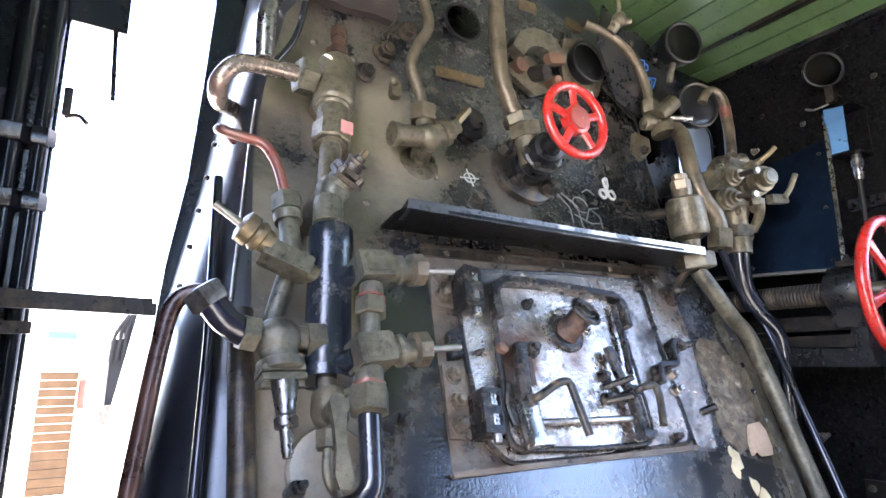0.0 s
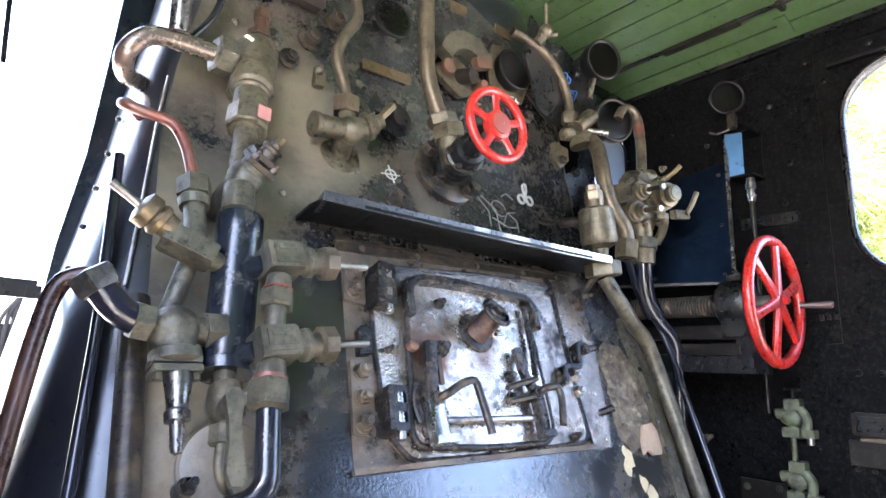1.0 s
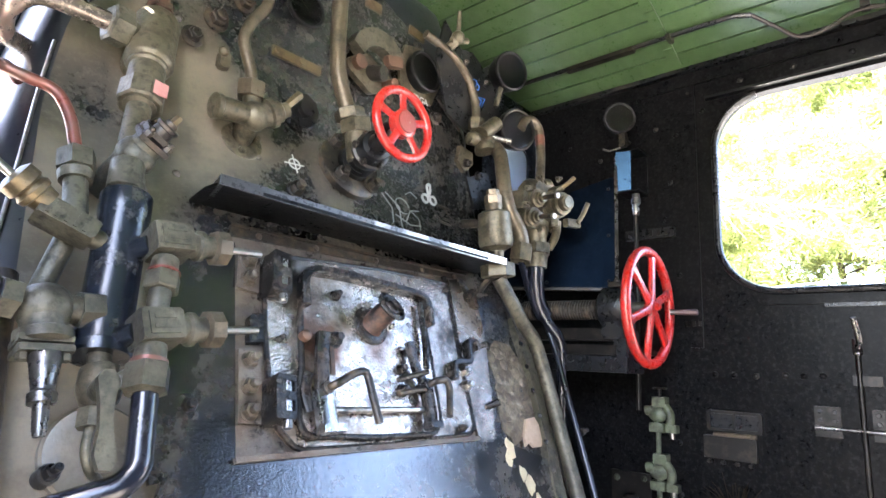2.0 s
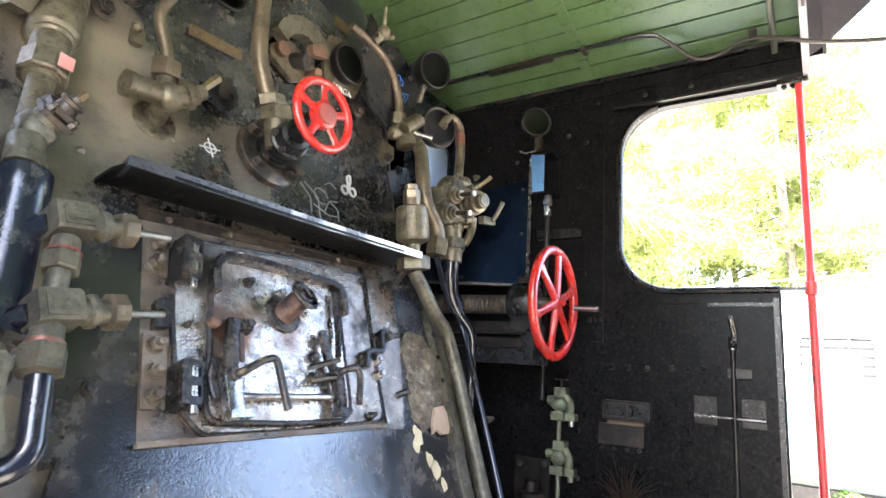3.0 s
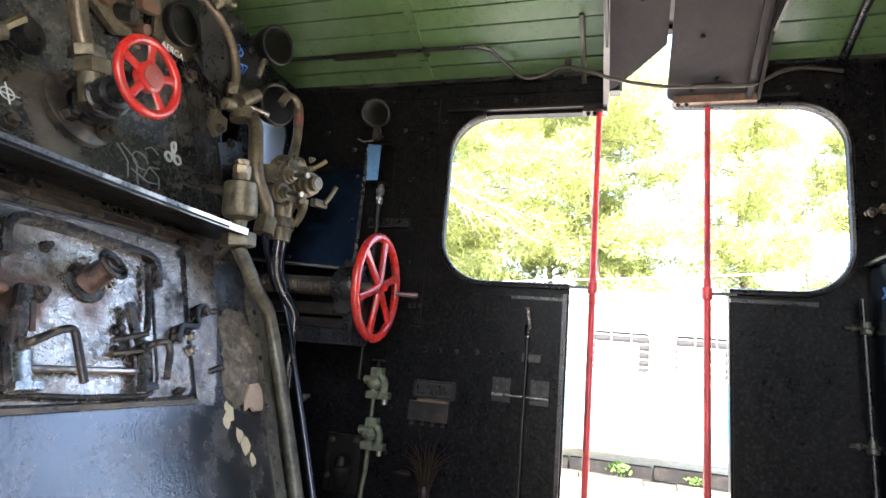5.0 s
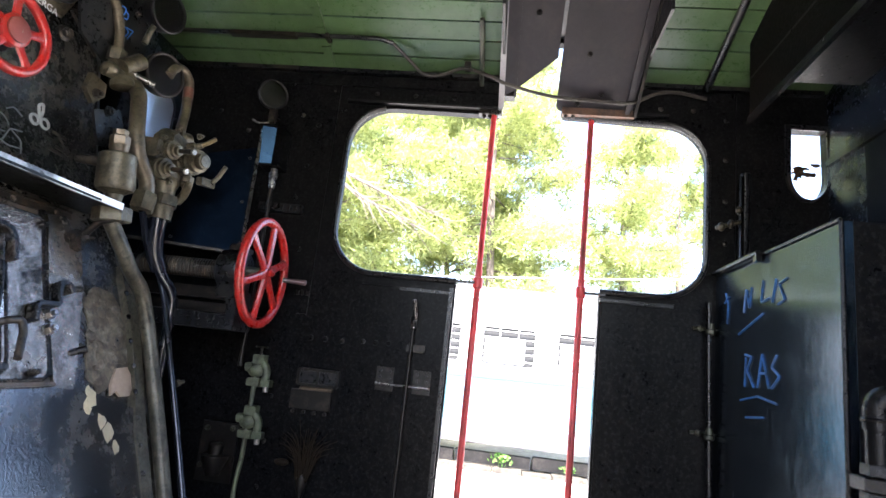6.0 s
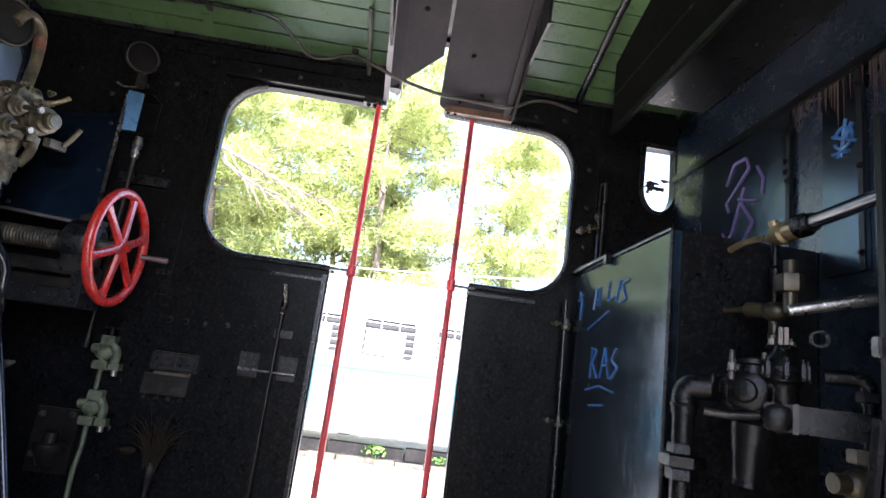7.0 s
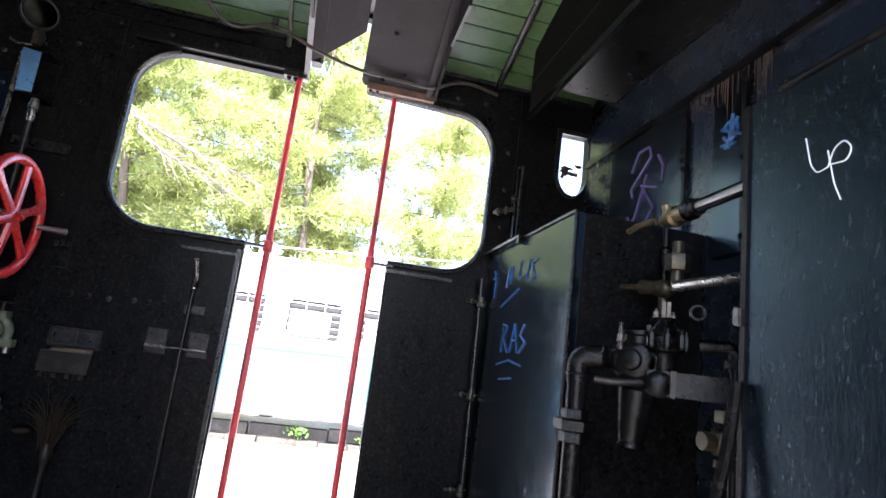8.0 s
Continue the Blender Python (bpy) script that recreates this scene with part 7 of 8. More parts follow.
for s in ([(2.46, 1.25), (2.43, 1.20), (2.44, 1.12)], [(2.47, 1.21), (2.42, 1.23)], [(2.20, 1.24), (2.22, 1.16), (2.25, 1.24), (2.27, 1.15)], [(2.10, 1.25), (2.12, 1.17), (2.05, 1.18)], [(2.0, 1.24), (2.03, 1.16)], [(1.92, 1.23), (1.98, 1.22), (1.94, 1.16), (1.99, 1.15)],
          [(2.32, 1.07), (2.10, 1.13)], [(2.25, 0.98), (2.26, 0.87)], [(2.26, 0.99), (2.20, 0.98), (2.24, 0.93), (2.18, 0.87)], [(2.15, 0.87), (2.11, 0.99), (2.06, 0.87)], [(2.13, 0.92), (2.08, 0.92)], [(2.0, 0.98), (2.04, 0.94), (1.98, 0.91), (2.04, 0.87)], [(2.30, 0.82), (2.15, 0.84), (2.0, 0.82)], [(2.25, 0.76), (2.10, 0.77)]):
    g.tube([(x, z, 0.001) for x, z in s], 0.0042, 6, 0.01)
part("scrawl", g, BLUE_G, lk, "blue marker scrawl")

# overhead box across the rear
oh = thing("overhead_box", ID, (1.0, -1.0, 1.97), "black sheet steel box hung under the rear of the roof", "overhead box")
FB = Matrix(((1, 0, 0, 0), (0, 0, 1, -0.80), (0, 1, 0, 0), (0, 0, 0, 1)))
g = Geo(FB)
n = 16
top = [(-0.3 + (2.33 + 0.3) * k / n, ceil_z(-0.3 + (2.33 + 0.3) * k / n) - 0.012) for k in range(n + 1)]
g.prism([(-0.3, 1.97), (2.33, 1.97)] + list(reversed(top)), -0.012, 0.0)
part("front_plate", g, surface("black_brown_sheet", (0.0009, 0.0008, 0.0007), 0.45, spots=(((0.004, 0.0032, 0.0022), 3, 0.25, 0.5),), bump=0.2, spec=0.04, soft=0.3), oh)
part("bottom_plate", Geo().box((1.015, -1.02, 2.17), (2.63, 0.44, 0.012), 0.003), M_WALL, oh)
part("edge_angle", Geo().box((1.015, -0.795, 1.975), (2.63, 0.018, 0.03), 0.003), M_OILY, oh, "worn grey lower edge")
part("end_plate", Geo().box((2.327, -1.02, 2.24), (0.012, 0.43, 0.13), 0.003), M_WALL, oh)
single("roof_pipe", Geo().tube([(2.58, -0.70, 2.24), (2.0, -0.70, ceil_z(2.0) - 0.02), (1.4, -0.70, ceil_z(1.4) - 0.02), (0.6, -0.70, ceil_z(0.6) - 0.02)], 0.018, 10, 0.1), M_BLACK, "black pipe along the rear ceiling edge", "pipe", base=(2.58, -0.7, 2.24))

# Specular tint adds a sky blue sheen to these panels.
M_REARP = surface("blue_black_sky_tint", (0.0022, 0.0032, 0.0048), 0.16, spots=(((0.003, 0.0036, 0.0045), 4, 0.3, 0.22), ((0.014, 0.012, 0.010), 22, 0.10, 0.36)), bump=0.05, spec=0.7, rough_vary=0.05, soft=0.4, streak=2.0, tint=(0.5, 0.76, 1.0))
# rear wall panels, seam and runs of rust
g = Geo().box((1.15, -1.232, 1.905), (2.85, 0.02, 0.03), 0.003)
single("rear_seam", g, M_OILY, "steel seam strip across the rear bulkhead", "trim", kind="structure")
for x0, x1, z0, z1 in ((1.715, 2.30, 1.36, 1.885), (1.40, 1.565, 1.25, 1.885)):
    g = Geo(REAR_F).box(((x0 + x1) / 2, (z0 + z1) / 2, -0.008), (x1 - x0, z1 - z0, 0.012), 0.003)
    rpn = thing("rear_panel", REAR_F, ((x0 + x1) / 2, z0, 0), "blue black bolted panel with sky tinted sheen on the rear bulkhead", "panel")
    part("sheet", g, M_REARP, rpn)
    part("edge_strip", Geo(REAR_F).box((x0 + 0.012, (z0 + z1) / 2, -0.016), (0.02, z1 - z0, 0.006), 0.002), M_OILY, rpn)
    for bz in (z0 + 0.05, (z0 + z1) / 2, z1 - 0.05):
        part("bolt", Geo(REAR_F).nut((x0 + 0.012, bz, -0.019), (0, 0, -1), 0.009, 0.009, 0.004), M_OILY, rpn)
for z in (1.66, 1.70, 1.80):
    g = Geo(REAR_F).nut((1.74, z, -0.014), (0, 0, -1), 0.011, 0.010, 0.004)
    single("panel_bolt", g, M_OILY, "small bolt on the rear panel edge", "bolt", group="panel bolts", base=(1.74, z, -0.014))
FR2 = Matrix(((1, 0, 0, 0), (0, 0, 1, REAR_Y + 0.016), (0, 1, 0, 0), (0, 0, 0, 1)))
scrawl("violet_scrawl", [[(2.10, 1.72), (2.05, 1.80), (1.97, 1.80), (1.95, 1.75), (2.10, 1.64), (2.08, 1.60)], [(1.90, 1.74), (1.86, 1.68), (1.87, 1.62)], [(2.02, 1.64), (1.90, 1.60)], [(1.98, 1.68), (2.06, 1.50), (2.10, 1.48)], [(2.0, 1.62), (1.92, 1.52), (1.98, 1.46)], [(2.12, 1.52), (2.06, 1.44)]], 0.006, VIOLET, "violet marker scrawl on the rear panel", 0.001, FR2, base=(2.0, 1.6, 0))
scrawl("blue_star", [arc(1.475, 1.68, 0.035, 20, 340, 12), [(1.44, 1.72), (1.50, 1.62)], [(1.42, 1.65), (1.52, 1.70)], [(1.465, 1.74), (1.485, 1.62)], [(1.52, 1.64), (1.45, 1.63)]], 0.006, BLUE_G, "blue marker star on the rear panel", 0.001, FR2, base=(1.47, 1.68, 0))
random.seed(31)
g = Geo(FR2)
x = 1.28
while x < 1.74:
    h = random.uniform(0.02, 0.16) * (1.2 if x < 1.5 else 0.8)
    w = random.uniform(0.002, 0.007)
    g.prism([(x - w, 1.885), (x + w, 1.885), (x + w * 0.6, 1.885 - h * 0.6), (x, 1.885 - h)], 0.0005, 0.0016)
    x += random.uniform(0.008, 0.03)
single("rust_runs", g, surface("red_brown_rust", (0.022, 0.005, 0.0035), 0.8, bump=0.3), "red brown rust runs below the rear seam", "rust", kind="stuff")

# small latch rod beside the window
lr = thing("window_latch", ID, (2.55, -0.86, 1.37), "black upright window rod with tan thumb screws", "latch")
part("rod", Geo().cyl((2.55, -0.86, 1.37), (2.55, -0.868, 1.82), 0.022), M_BLACK, lr)
part("slot", Geo().box((2.53, -0.85, 1.60), (0.015, 0.01, 0.40), 0.002), M_OILY, lr)
part("arm", Geo().cyl((2.54, -0.74, 1.555), (2.54, -0.87, 1.60), 0.010), M_DIMB, lr)
for y, z, r in ((-0.76, 1.56, 0.018), (-0.80, 1.575, 0.015), (-0.835, 1.64, 0.016)):
    part("thumb_screw", Geo().ball((2.53, y, z), r, 10).cyl((2.53, y, z - 0.02), (2.53, y, z + 0.02), 0.007), M_DIMB, lr)

M_GRIME = surface("brown_grime", (0.22, 0.13, 0.07), 0.9, spots=(((0.05, 0.03, 0.02), 60, 0.4, 0.9),), bump=0.0)
gn = M_GRIME.node_tree
gt_, gm = gn.nodes.new("ShaderNodeBsdfTranslucent"), gn.nodes.new("ShaderNodeMixShader")
gm.inputs[0].default_value = 0.7
gn.links.new(gn.nodes["Principled BSDF"].inputs["Base Color"].links[0].from_socket, gt_.inputs["Color"])
gn.links.new(gn.nodes["Principled BSDF"].outputs[0], gm.inputs[1])
gn.links.new(gt_.outputs[0], gm.inputs[2])
gn.links.new(gm.outputs[0], gn.nodes["Material Output"].inputs["Surface"])
# oval window in the cab side
wo_ = tagged(thing("window_1", WALL_F, (-1.165, 1.74, 0)), "small oval side window with dusty glass", "window", kind="structure")
g = Geo(WALL_F)
g.prism([(-1.2445, 2.095)] + arc(-1.152, 1.85, 0.0925, 180, 360, 12, 0.13) + [(-1.0595, 2.095)], -0.012, -0.002, holes=[oval])
part("window_frame", g, M_BLACK, wo_)
pn = part("pane", Geo(WALL_F).prism(oval, 0.02, 0.024), M_GLASS, wo_)
pn.visible_shadow = False
random.seed(17)
g = Geo(WALL_F)
for k in range(18):
    y, z, r = random.gauss(-1.135, 0.026), 1.868 + random.gauss(0, 0.016), random.uniform(0.010, 0.026)
    g.prism([(y + r * random.uniform(0.6, 1.5) * math.cos(a), z + r * random.uniform(0.3, 0.8) * math.sin(a)) for a in [j * 0.785 for j in range(8)]], 0.0150 + 0.00015 * k, 0.0151 + 0.00015 * k)
g.v = [Vector((min(max(p.x, -1.228), -1.096), p.y, p.z)) for p in g.v]
part("grime", g, M_GRIME, wo_, "brown smear of grime on the pane")

# ---- brake valve and pipes in the rear recess ----
bp = thing("brake_valve", ID, (1.22, -0.85, 0.60), "oily black brake valve casting with bolted cover", "brake valve")
BE = Vector((-0.516, -0.856, 0))    # along the valve, away from the elbow
BC = Vector((1.219, -0.851, 0))


def on_valve(s, z, off=0.0):
    """s along the valve from its axis, off sideways towards the footplate."""
    return BC + BE * s + Vector((-0.856, 0.516, 0)) * off + Vector((0, 0, z))


VN = Vector((-0.856, 0.516, 0))     # sideways, towards the footplate
VROT = Matrix.Rotation(math.atan2(BE.y, BE.x), 3, "Z")
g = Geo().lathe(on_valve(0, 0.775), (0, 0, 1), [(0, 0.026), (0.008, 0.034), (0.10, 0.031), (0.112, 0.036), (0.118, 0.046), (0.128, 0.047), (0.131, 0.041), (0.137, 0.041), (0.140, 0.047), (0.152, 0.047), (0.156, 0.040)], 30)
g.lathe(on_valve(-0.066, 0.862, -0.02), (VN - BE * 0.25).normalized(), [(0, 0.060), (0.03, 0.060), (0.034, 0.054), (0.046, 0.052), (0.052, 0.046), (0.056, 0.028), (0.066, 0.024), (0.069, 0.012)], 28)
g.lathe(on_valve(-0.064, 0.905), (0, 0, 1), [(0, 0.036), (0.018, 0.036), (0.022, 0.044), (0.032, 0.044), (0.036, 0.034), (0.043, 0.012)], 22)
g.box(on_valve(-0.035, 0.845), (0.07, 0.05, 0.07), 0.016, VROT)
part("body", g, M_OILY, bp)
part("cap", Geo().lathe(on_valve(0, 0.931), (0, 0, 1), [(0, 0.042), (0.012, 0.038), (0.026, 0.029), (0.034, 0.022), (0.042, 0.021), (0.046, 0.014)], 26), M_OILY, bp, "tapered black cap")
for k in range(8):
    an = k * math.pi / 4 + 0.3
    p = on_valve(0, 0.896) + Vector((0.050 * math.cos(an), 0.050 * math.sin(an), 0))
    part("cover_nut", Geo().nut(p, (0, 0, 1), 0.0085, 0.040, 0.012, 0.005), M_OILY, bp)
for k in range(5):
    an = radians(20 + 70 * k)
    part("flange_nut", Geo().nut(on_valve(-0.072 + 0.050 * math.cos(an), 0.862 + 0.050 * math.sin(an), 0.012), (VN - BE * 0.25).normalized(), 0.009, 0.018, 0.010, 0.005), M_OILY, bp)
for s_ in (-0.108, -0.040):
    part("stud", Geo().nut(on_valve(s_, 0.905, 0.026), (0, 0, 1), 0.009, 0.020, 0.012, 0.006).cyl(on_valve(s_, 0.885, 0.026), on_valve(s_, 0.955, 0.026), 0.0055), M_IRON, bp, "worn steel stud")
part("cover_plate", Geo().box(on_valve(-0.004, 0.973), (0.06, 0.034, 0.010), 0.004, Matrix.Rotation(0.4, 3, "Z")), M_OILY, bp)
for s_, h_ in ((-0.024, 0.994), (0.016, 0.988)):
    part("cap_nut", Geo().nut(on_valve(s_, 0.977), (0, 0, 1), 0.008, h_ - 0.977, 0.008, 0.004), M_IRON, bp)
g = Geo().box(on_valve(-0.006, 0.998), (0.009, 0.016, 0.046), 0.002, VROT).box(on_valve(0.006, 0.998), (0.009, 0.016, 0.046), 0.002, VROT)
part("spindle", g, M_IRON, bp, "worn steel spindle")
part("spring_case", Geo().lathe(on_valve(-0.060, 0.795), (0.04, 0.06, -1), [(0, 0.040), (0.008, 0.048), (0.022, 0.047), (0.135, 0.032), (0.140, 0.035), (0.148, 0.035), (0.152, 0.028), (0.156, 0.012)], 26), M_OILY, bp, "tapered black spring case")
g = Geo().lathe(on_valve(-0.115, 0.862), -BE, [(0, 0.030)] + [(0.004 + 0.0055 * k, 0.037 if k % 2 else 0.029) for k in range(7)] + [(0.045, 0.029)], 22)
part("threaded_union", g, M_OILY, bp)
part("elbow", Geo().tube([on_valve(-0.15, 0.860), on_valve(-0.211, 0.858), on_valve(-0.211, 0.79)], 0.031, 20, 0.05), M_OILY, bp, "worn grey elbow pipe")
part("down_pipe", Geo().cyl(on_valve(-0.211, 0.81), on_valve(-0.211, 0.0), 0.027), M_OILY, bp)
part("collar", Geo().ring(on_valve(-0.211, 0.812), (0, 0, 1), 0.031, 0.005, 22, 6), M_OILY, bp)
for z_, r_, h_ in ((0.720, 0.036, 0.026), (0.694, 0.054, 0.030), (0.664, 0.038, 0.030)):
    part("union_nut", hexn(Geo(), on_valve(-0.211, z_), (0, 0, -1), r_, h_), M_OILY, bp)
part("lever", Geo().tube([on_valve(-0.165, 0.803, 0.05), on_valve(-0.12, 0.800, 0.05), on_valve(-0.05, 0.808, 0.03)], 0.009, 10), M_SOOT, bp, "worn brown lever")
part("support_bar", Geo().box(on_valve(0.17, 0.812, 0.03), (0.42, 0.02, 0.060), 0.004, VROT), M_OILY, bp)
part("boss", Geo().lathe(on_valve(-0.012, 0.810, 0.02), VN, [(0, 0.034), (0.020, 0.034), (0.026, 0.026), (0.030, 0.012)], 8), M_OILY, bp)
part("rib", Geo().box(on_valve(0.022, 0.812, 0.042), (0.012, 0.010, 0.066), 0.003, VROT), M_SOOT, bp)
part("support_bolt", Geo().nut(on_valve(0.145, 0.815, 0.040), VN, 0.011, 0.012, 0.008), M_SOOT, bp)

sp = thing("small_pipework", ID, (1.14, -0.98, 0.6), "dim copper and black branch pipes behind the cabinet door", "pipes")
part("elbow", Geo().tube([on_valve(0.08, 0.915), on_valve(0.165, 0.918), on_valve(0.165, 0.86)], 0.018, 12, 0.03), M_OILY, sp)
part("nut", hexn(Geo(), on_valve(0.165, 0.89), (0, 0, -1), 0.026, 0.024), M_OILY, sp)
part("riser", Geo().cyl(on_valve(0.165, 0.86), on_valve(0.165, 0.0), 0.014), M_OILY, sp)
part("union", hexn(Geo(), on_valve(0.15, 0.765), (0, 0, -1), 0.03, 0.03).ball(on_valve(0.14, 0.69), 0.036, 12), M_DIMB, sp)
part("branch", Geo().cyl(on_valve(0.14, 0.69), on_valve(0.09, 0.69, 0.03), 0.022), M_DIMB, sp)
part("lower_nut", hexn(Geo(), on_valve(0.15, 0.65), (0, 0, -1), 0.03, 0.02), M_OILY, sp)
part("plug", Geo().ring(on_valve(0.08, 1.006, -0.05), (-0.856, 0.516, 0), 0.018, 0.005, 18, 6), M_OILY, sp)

br = thing("brass_cock", ID, (1.47, -1.0, 1.15), "dull brass steam cocks joined by an upright pipe", "cock")
g = Geo()
g.lathe((1.45, -1.0, 1.325), (-1, 0, 0.03), [(-0.05, 0.012), (-0.03, 0.018), (-0.005, 0.028), (0.03, 0.034), (0.04, 0.026), (0.06, 0.03), (0.08, 0.026)], 14)
g.tube([(1.50, -0.98, 1.325), (1.56, -0.96, 1.32), (1.61, -0.95, 1.305)], 0.010, 8)
g.cyl((1.46, -1.0, 1.33), (1.46, -0.99, 1.37), 0.014)
part("upper_cock", g, M_BRASS, br)
part("cross_pipe", Geo().cyl((1.37, -1.0, 1.33), (0.90, -1.0, 1.345), 0.020), M_GLOSS, br, "black cross pipe")
part("flange", Geo().lathe((1.36, -1.0, 1.33), (-1, 0, 0.03), [(0, 0.034), (0.02, 0.034), (0.024, 0.026), (0.05, 0.026)], 14), M_OILY, br)
g = Geo().cyl((1.465, -1.0, 1.33), (1.465, -1.0, 1.10), 0.012)
g.lathe((1.465, -1.0, 1.235), (0, 0, -1), [(0, 0.012), (0.01, 0.02), (0.03, 0.016), (0.05, 0.02), (0.07, 0.014)], 12)
part("riser", g, M_OILY, br)
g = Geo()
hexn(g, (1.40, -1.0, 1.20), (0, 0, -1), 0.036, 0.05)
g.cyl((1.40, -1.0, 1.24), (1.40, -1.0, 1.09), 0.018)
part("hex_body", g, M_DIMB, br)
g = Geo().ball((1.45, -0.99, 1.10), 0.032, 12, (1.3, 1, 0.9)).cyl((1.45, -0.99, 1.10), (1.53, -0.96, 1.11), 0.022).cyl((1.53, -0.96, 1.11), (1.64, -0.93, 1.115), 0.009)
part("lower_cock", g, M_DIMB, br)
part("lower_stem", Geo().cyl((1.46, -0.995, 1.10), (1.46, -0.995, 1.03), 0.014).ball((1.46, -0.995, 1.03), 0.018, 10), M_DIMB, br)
single("grab_rod", Geo().cyl((1.215, -0.86, 1.062), (1.02, -1.19, 1.15), 0.014), M_PEWTER, "bright worn steel rod in the rear recess", "rod", base=(1.215, -0.86, 1.062))

# ---- cabinet door ----
cd = thing("cabinet", ID, (0.45, -0.9, 0), "black scuffed steel cabinet with sky tinted sheen and chalk mark", "cabinet")
# Scuffs are real wear; the blue tint paints reflected sky onto the door.
M_CAB = surface("scuffed_black_sky_tint", (0.0026, 0.0038, 0.006), 0.17, spots=(((0.0065, 0.009, 0.0125), 62, 0.28, 0.3), ((0.003, 0.0036, 0.005), 4, 0.30, 0.2), ((0.014, 0.0165, 0.021), 90, 0.08, 0.36)), spec=0.5, bump=0.3, grain=110, soft=0.12, rough_vary=0.07, streak=2.5, tint=(0.4, 0.72, 1.0))
g = Geo().box((0.29, -0.80, 0.72), (1.14, 0.02, 1.36), 0.005)
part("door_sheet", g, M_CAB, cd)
part("edge", Geo().box((0.866, -0.80, 0.74), (0.014, 0.03, 1.32), 0.004), M_OILY, cd)
part("side_sheet", Geo().box((0.85, -1.02, 0.72), (0.012, 0.42, 1.36), 0.003), M_WALL, cd)
part("hinge", Geo().box((0.876, -0.792, 0.955), (0.014, 0.03, 0.035), 0.004), M_PEWTER, cd)
g = Geo().tube([(0.865, -0.775, 0.83), (0.872, -0.765, 0.70), (0.89, -0.74, 0.55), (0.90, -0.73, 0.30), (0.90, -0.73, 0.0)], 0.012, 8, 0.06)
part("seal", g, M_OILY, cd)
part("top_rod", Geo().tube([(0.78, -0.79, 1.402), (0.20, -0.79, 1.415)], 0.008, 8), M_OILY, cd)
FD = Matrix(((1, 0, 0, 0), (0, 0, 1, -0.789), (0, 1, 0, 0), (0, 0, 0, 1)))
g = Geo(FD)
for s in ([(0.718, 1.275), (0.708, 1.22), (0.695, 1.20), (0.672, 1.205)], [(0.672, 1.205), (0.66, 1.235), (0.640, 1.245), (0.625, 1.225), (0.635, 1.205), (0.665, 1.208)], [(0.672, 1.235), (0.660, 1.17), (0.648, 1.14)]):
    g.tube([(x, z, 0.001) for x, z in s], 0.0013, 6, 0.01)
part("chalk_scrawl", g, M_CHALK, cd, "white chalk scrawl")

# ---- near front corner: open gangway ----
for x, r, z0, z1, lb in ((-0.105, 0.020, 0.0, 1.95, "black upright pipe beside the gangway"), (-0.165, 0.026, 0.0, 2.2, "thick black upright pipe beside the gangway")):
    t = thing("upright_pipe", ID, (x, 2.10, 0), lb, "pipe", group="gangway pipes")
    part("pipe", Geo().cyl((x, 2.10, z0), (x, 2.10, z1), r), M_GLOSS, t)
    for z in (1.42, 1.25):
        part("union", hexn(Geo(), (x, 2.10, z), (0, 0, 1), r * 1.7, 0.045), M_GLOSS, t)
gr = thing("gangway_bar", ID, (-0.1, 2.0, 1.0), "dark steel safety bar across the gangway", "bar")
part("bar", Geo().box((-0.02, 1.98, 1.018), (0.40, 0.014, 0.042), 0.004, Matrix.Rotation(0.02, 3, "Y")), M_IRON, gr)
part("end_lug", Geo().box((0.175, 1.98, 1.008), (0.03, 0.02, 0.03), 0.004), M_IRON, gr)
part("lower_bar", Geo().box((-0.17, 1.98, 0.955), (0.22, 0.014, 0.028), 0.004), M_IRON, gr)
single("hanging_strap", Geo().box((0.035, 2.12, 1.70), (0.012, 0.004, 0.22), 0.001, Matrix.Rotation(-0.06, 3, "Y")), M_BLACK, "black strap hanging in the gangway", "strap", base=(0.035, 2.12, 1.80))
single("door_catch", Geo().tube([(-0.06, 2.12, 1.52), (-0.03, 2.10, 1.525), (-0.01, 2.09, 1.50)], 0.006, 8).box((-0.06, 2.12, 1.56), (0.02, 0.02, 0.08), 0.004), M_IRON, "small catch on the gangway jamb", "catch", base=(-0.06, 2.13, 1.52))
g = Geo()
for v in (0.50, 0.61, 0.72, 0.83, 0.93):
    g.lathe(on_back(UC - lagging_half(v) - 0.004, v, -0.13), (-0.8, -0.6, 0.1), [(0, 0.007), (0.008, 0.006), (0.011, 0.002)], 8)
single("lagging_screws", g, M_IRON, "row of small screws along the lagging edge", "screws", kind="stuff")
# Thin strip added in place of the highlight along the lagging's curve.
single("lagging_band", Geo().tube([on_back(u, v, 0.004) for u, v in ((0.300, 0.40), (0.318, 0.55), (0.335, 0.70), (0.350, 0.84), (0.37, 1.0))], 0.004, 8, 0.05), M_STEEL, "thin steel strip standing for the highlight down the lagging edge", "band", base=on_back(0.30, 0.40, 0))

# ---- outside ----
G_Z = -1.28
g = Geo()
g.add([(-400, -400, G_Z), (400, -400, G_Z), (400, 400, G_Z), (-400, 400, G_Z)], [(0, 1, 2, 3)])
ground = single("ground", g, surface("pale_gravel", (0.46, 0.435, 0.39), 0.9, spots=(((0.36, 0.33, 0.28), 1.5, 0.4, 0.9),), bump=0.2, grain=20), "pale sunlit gravel ground", "ground", kind="structure")
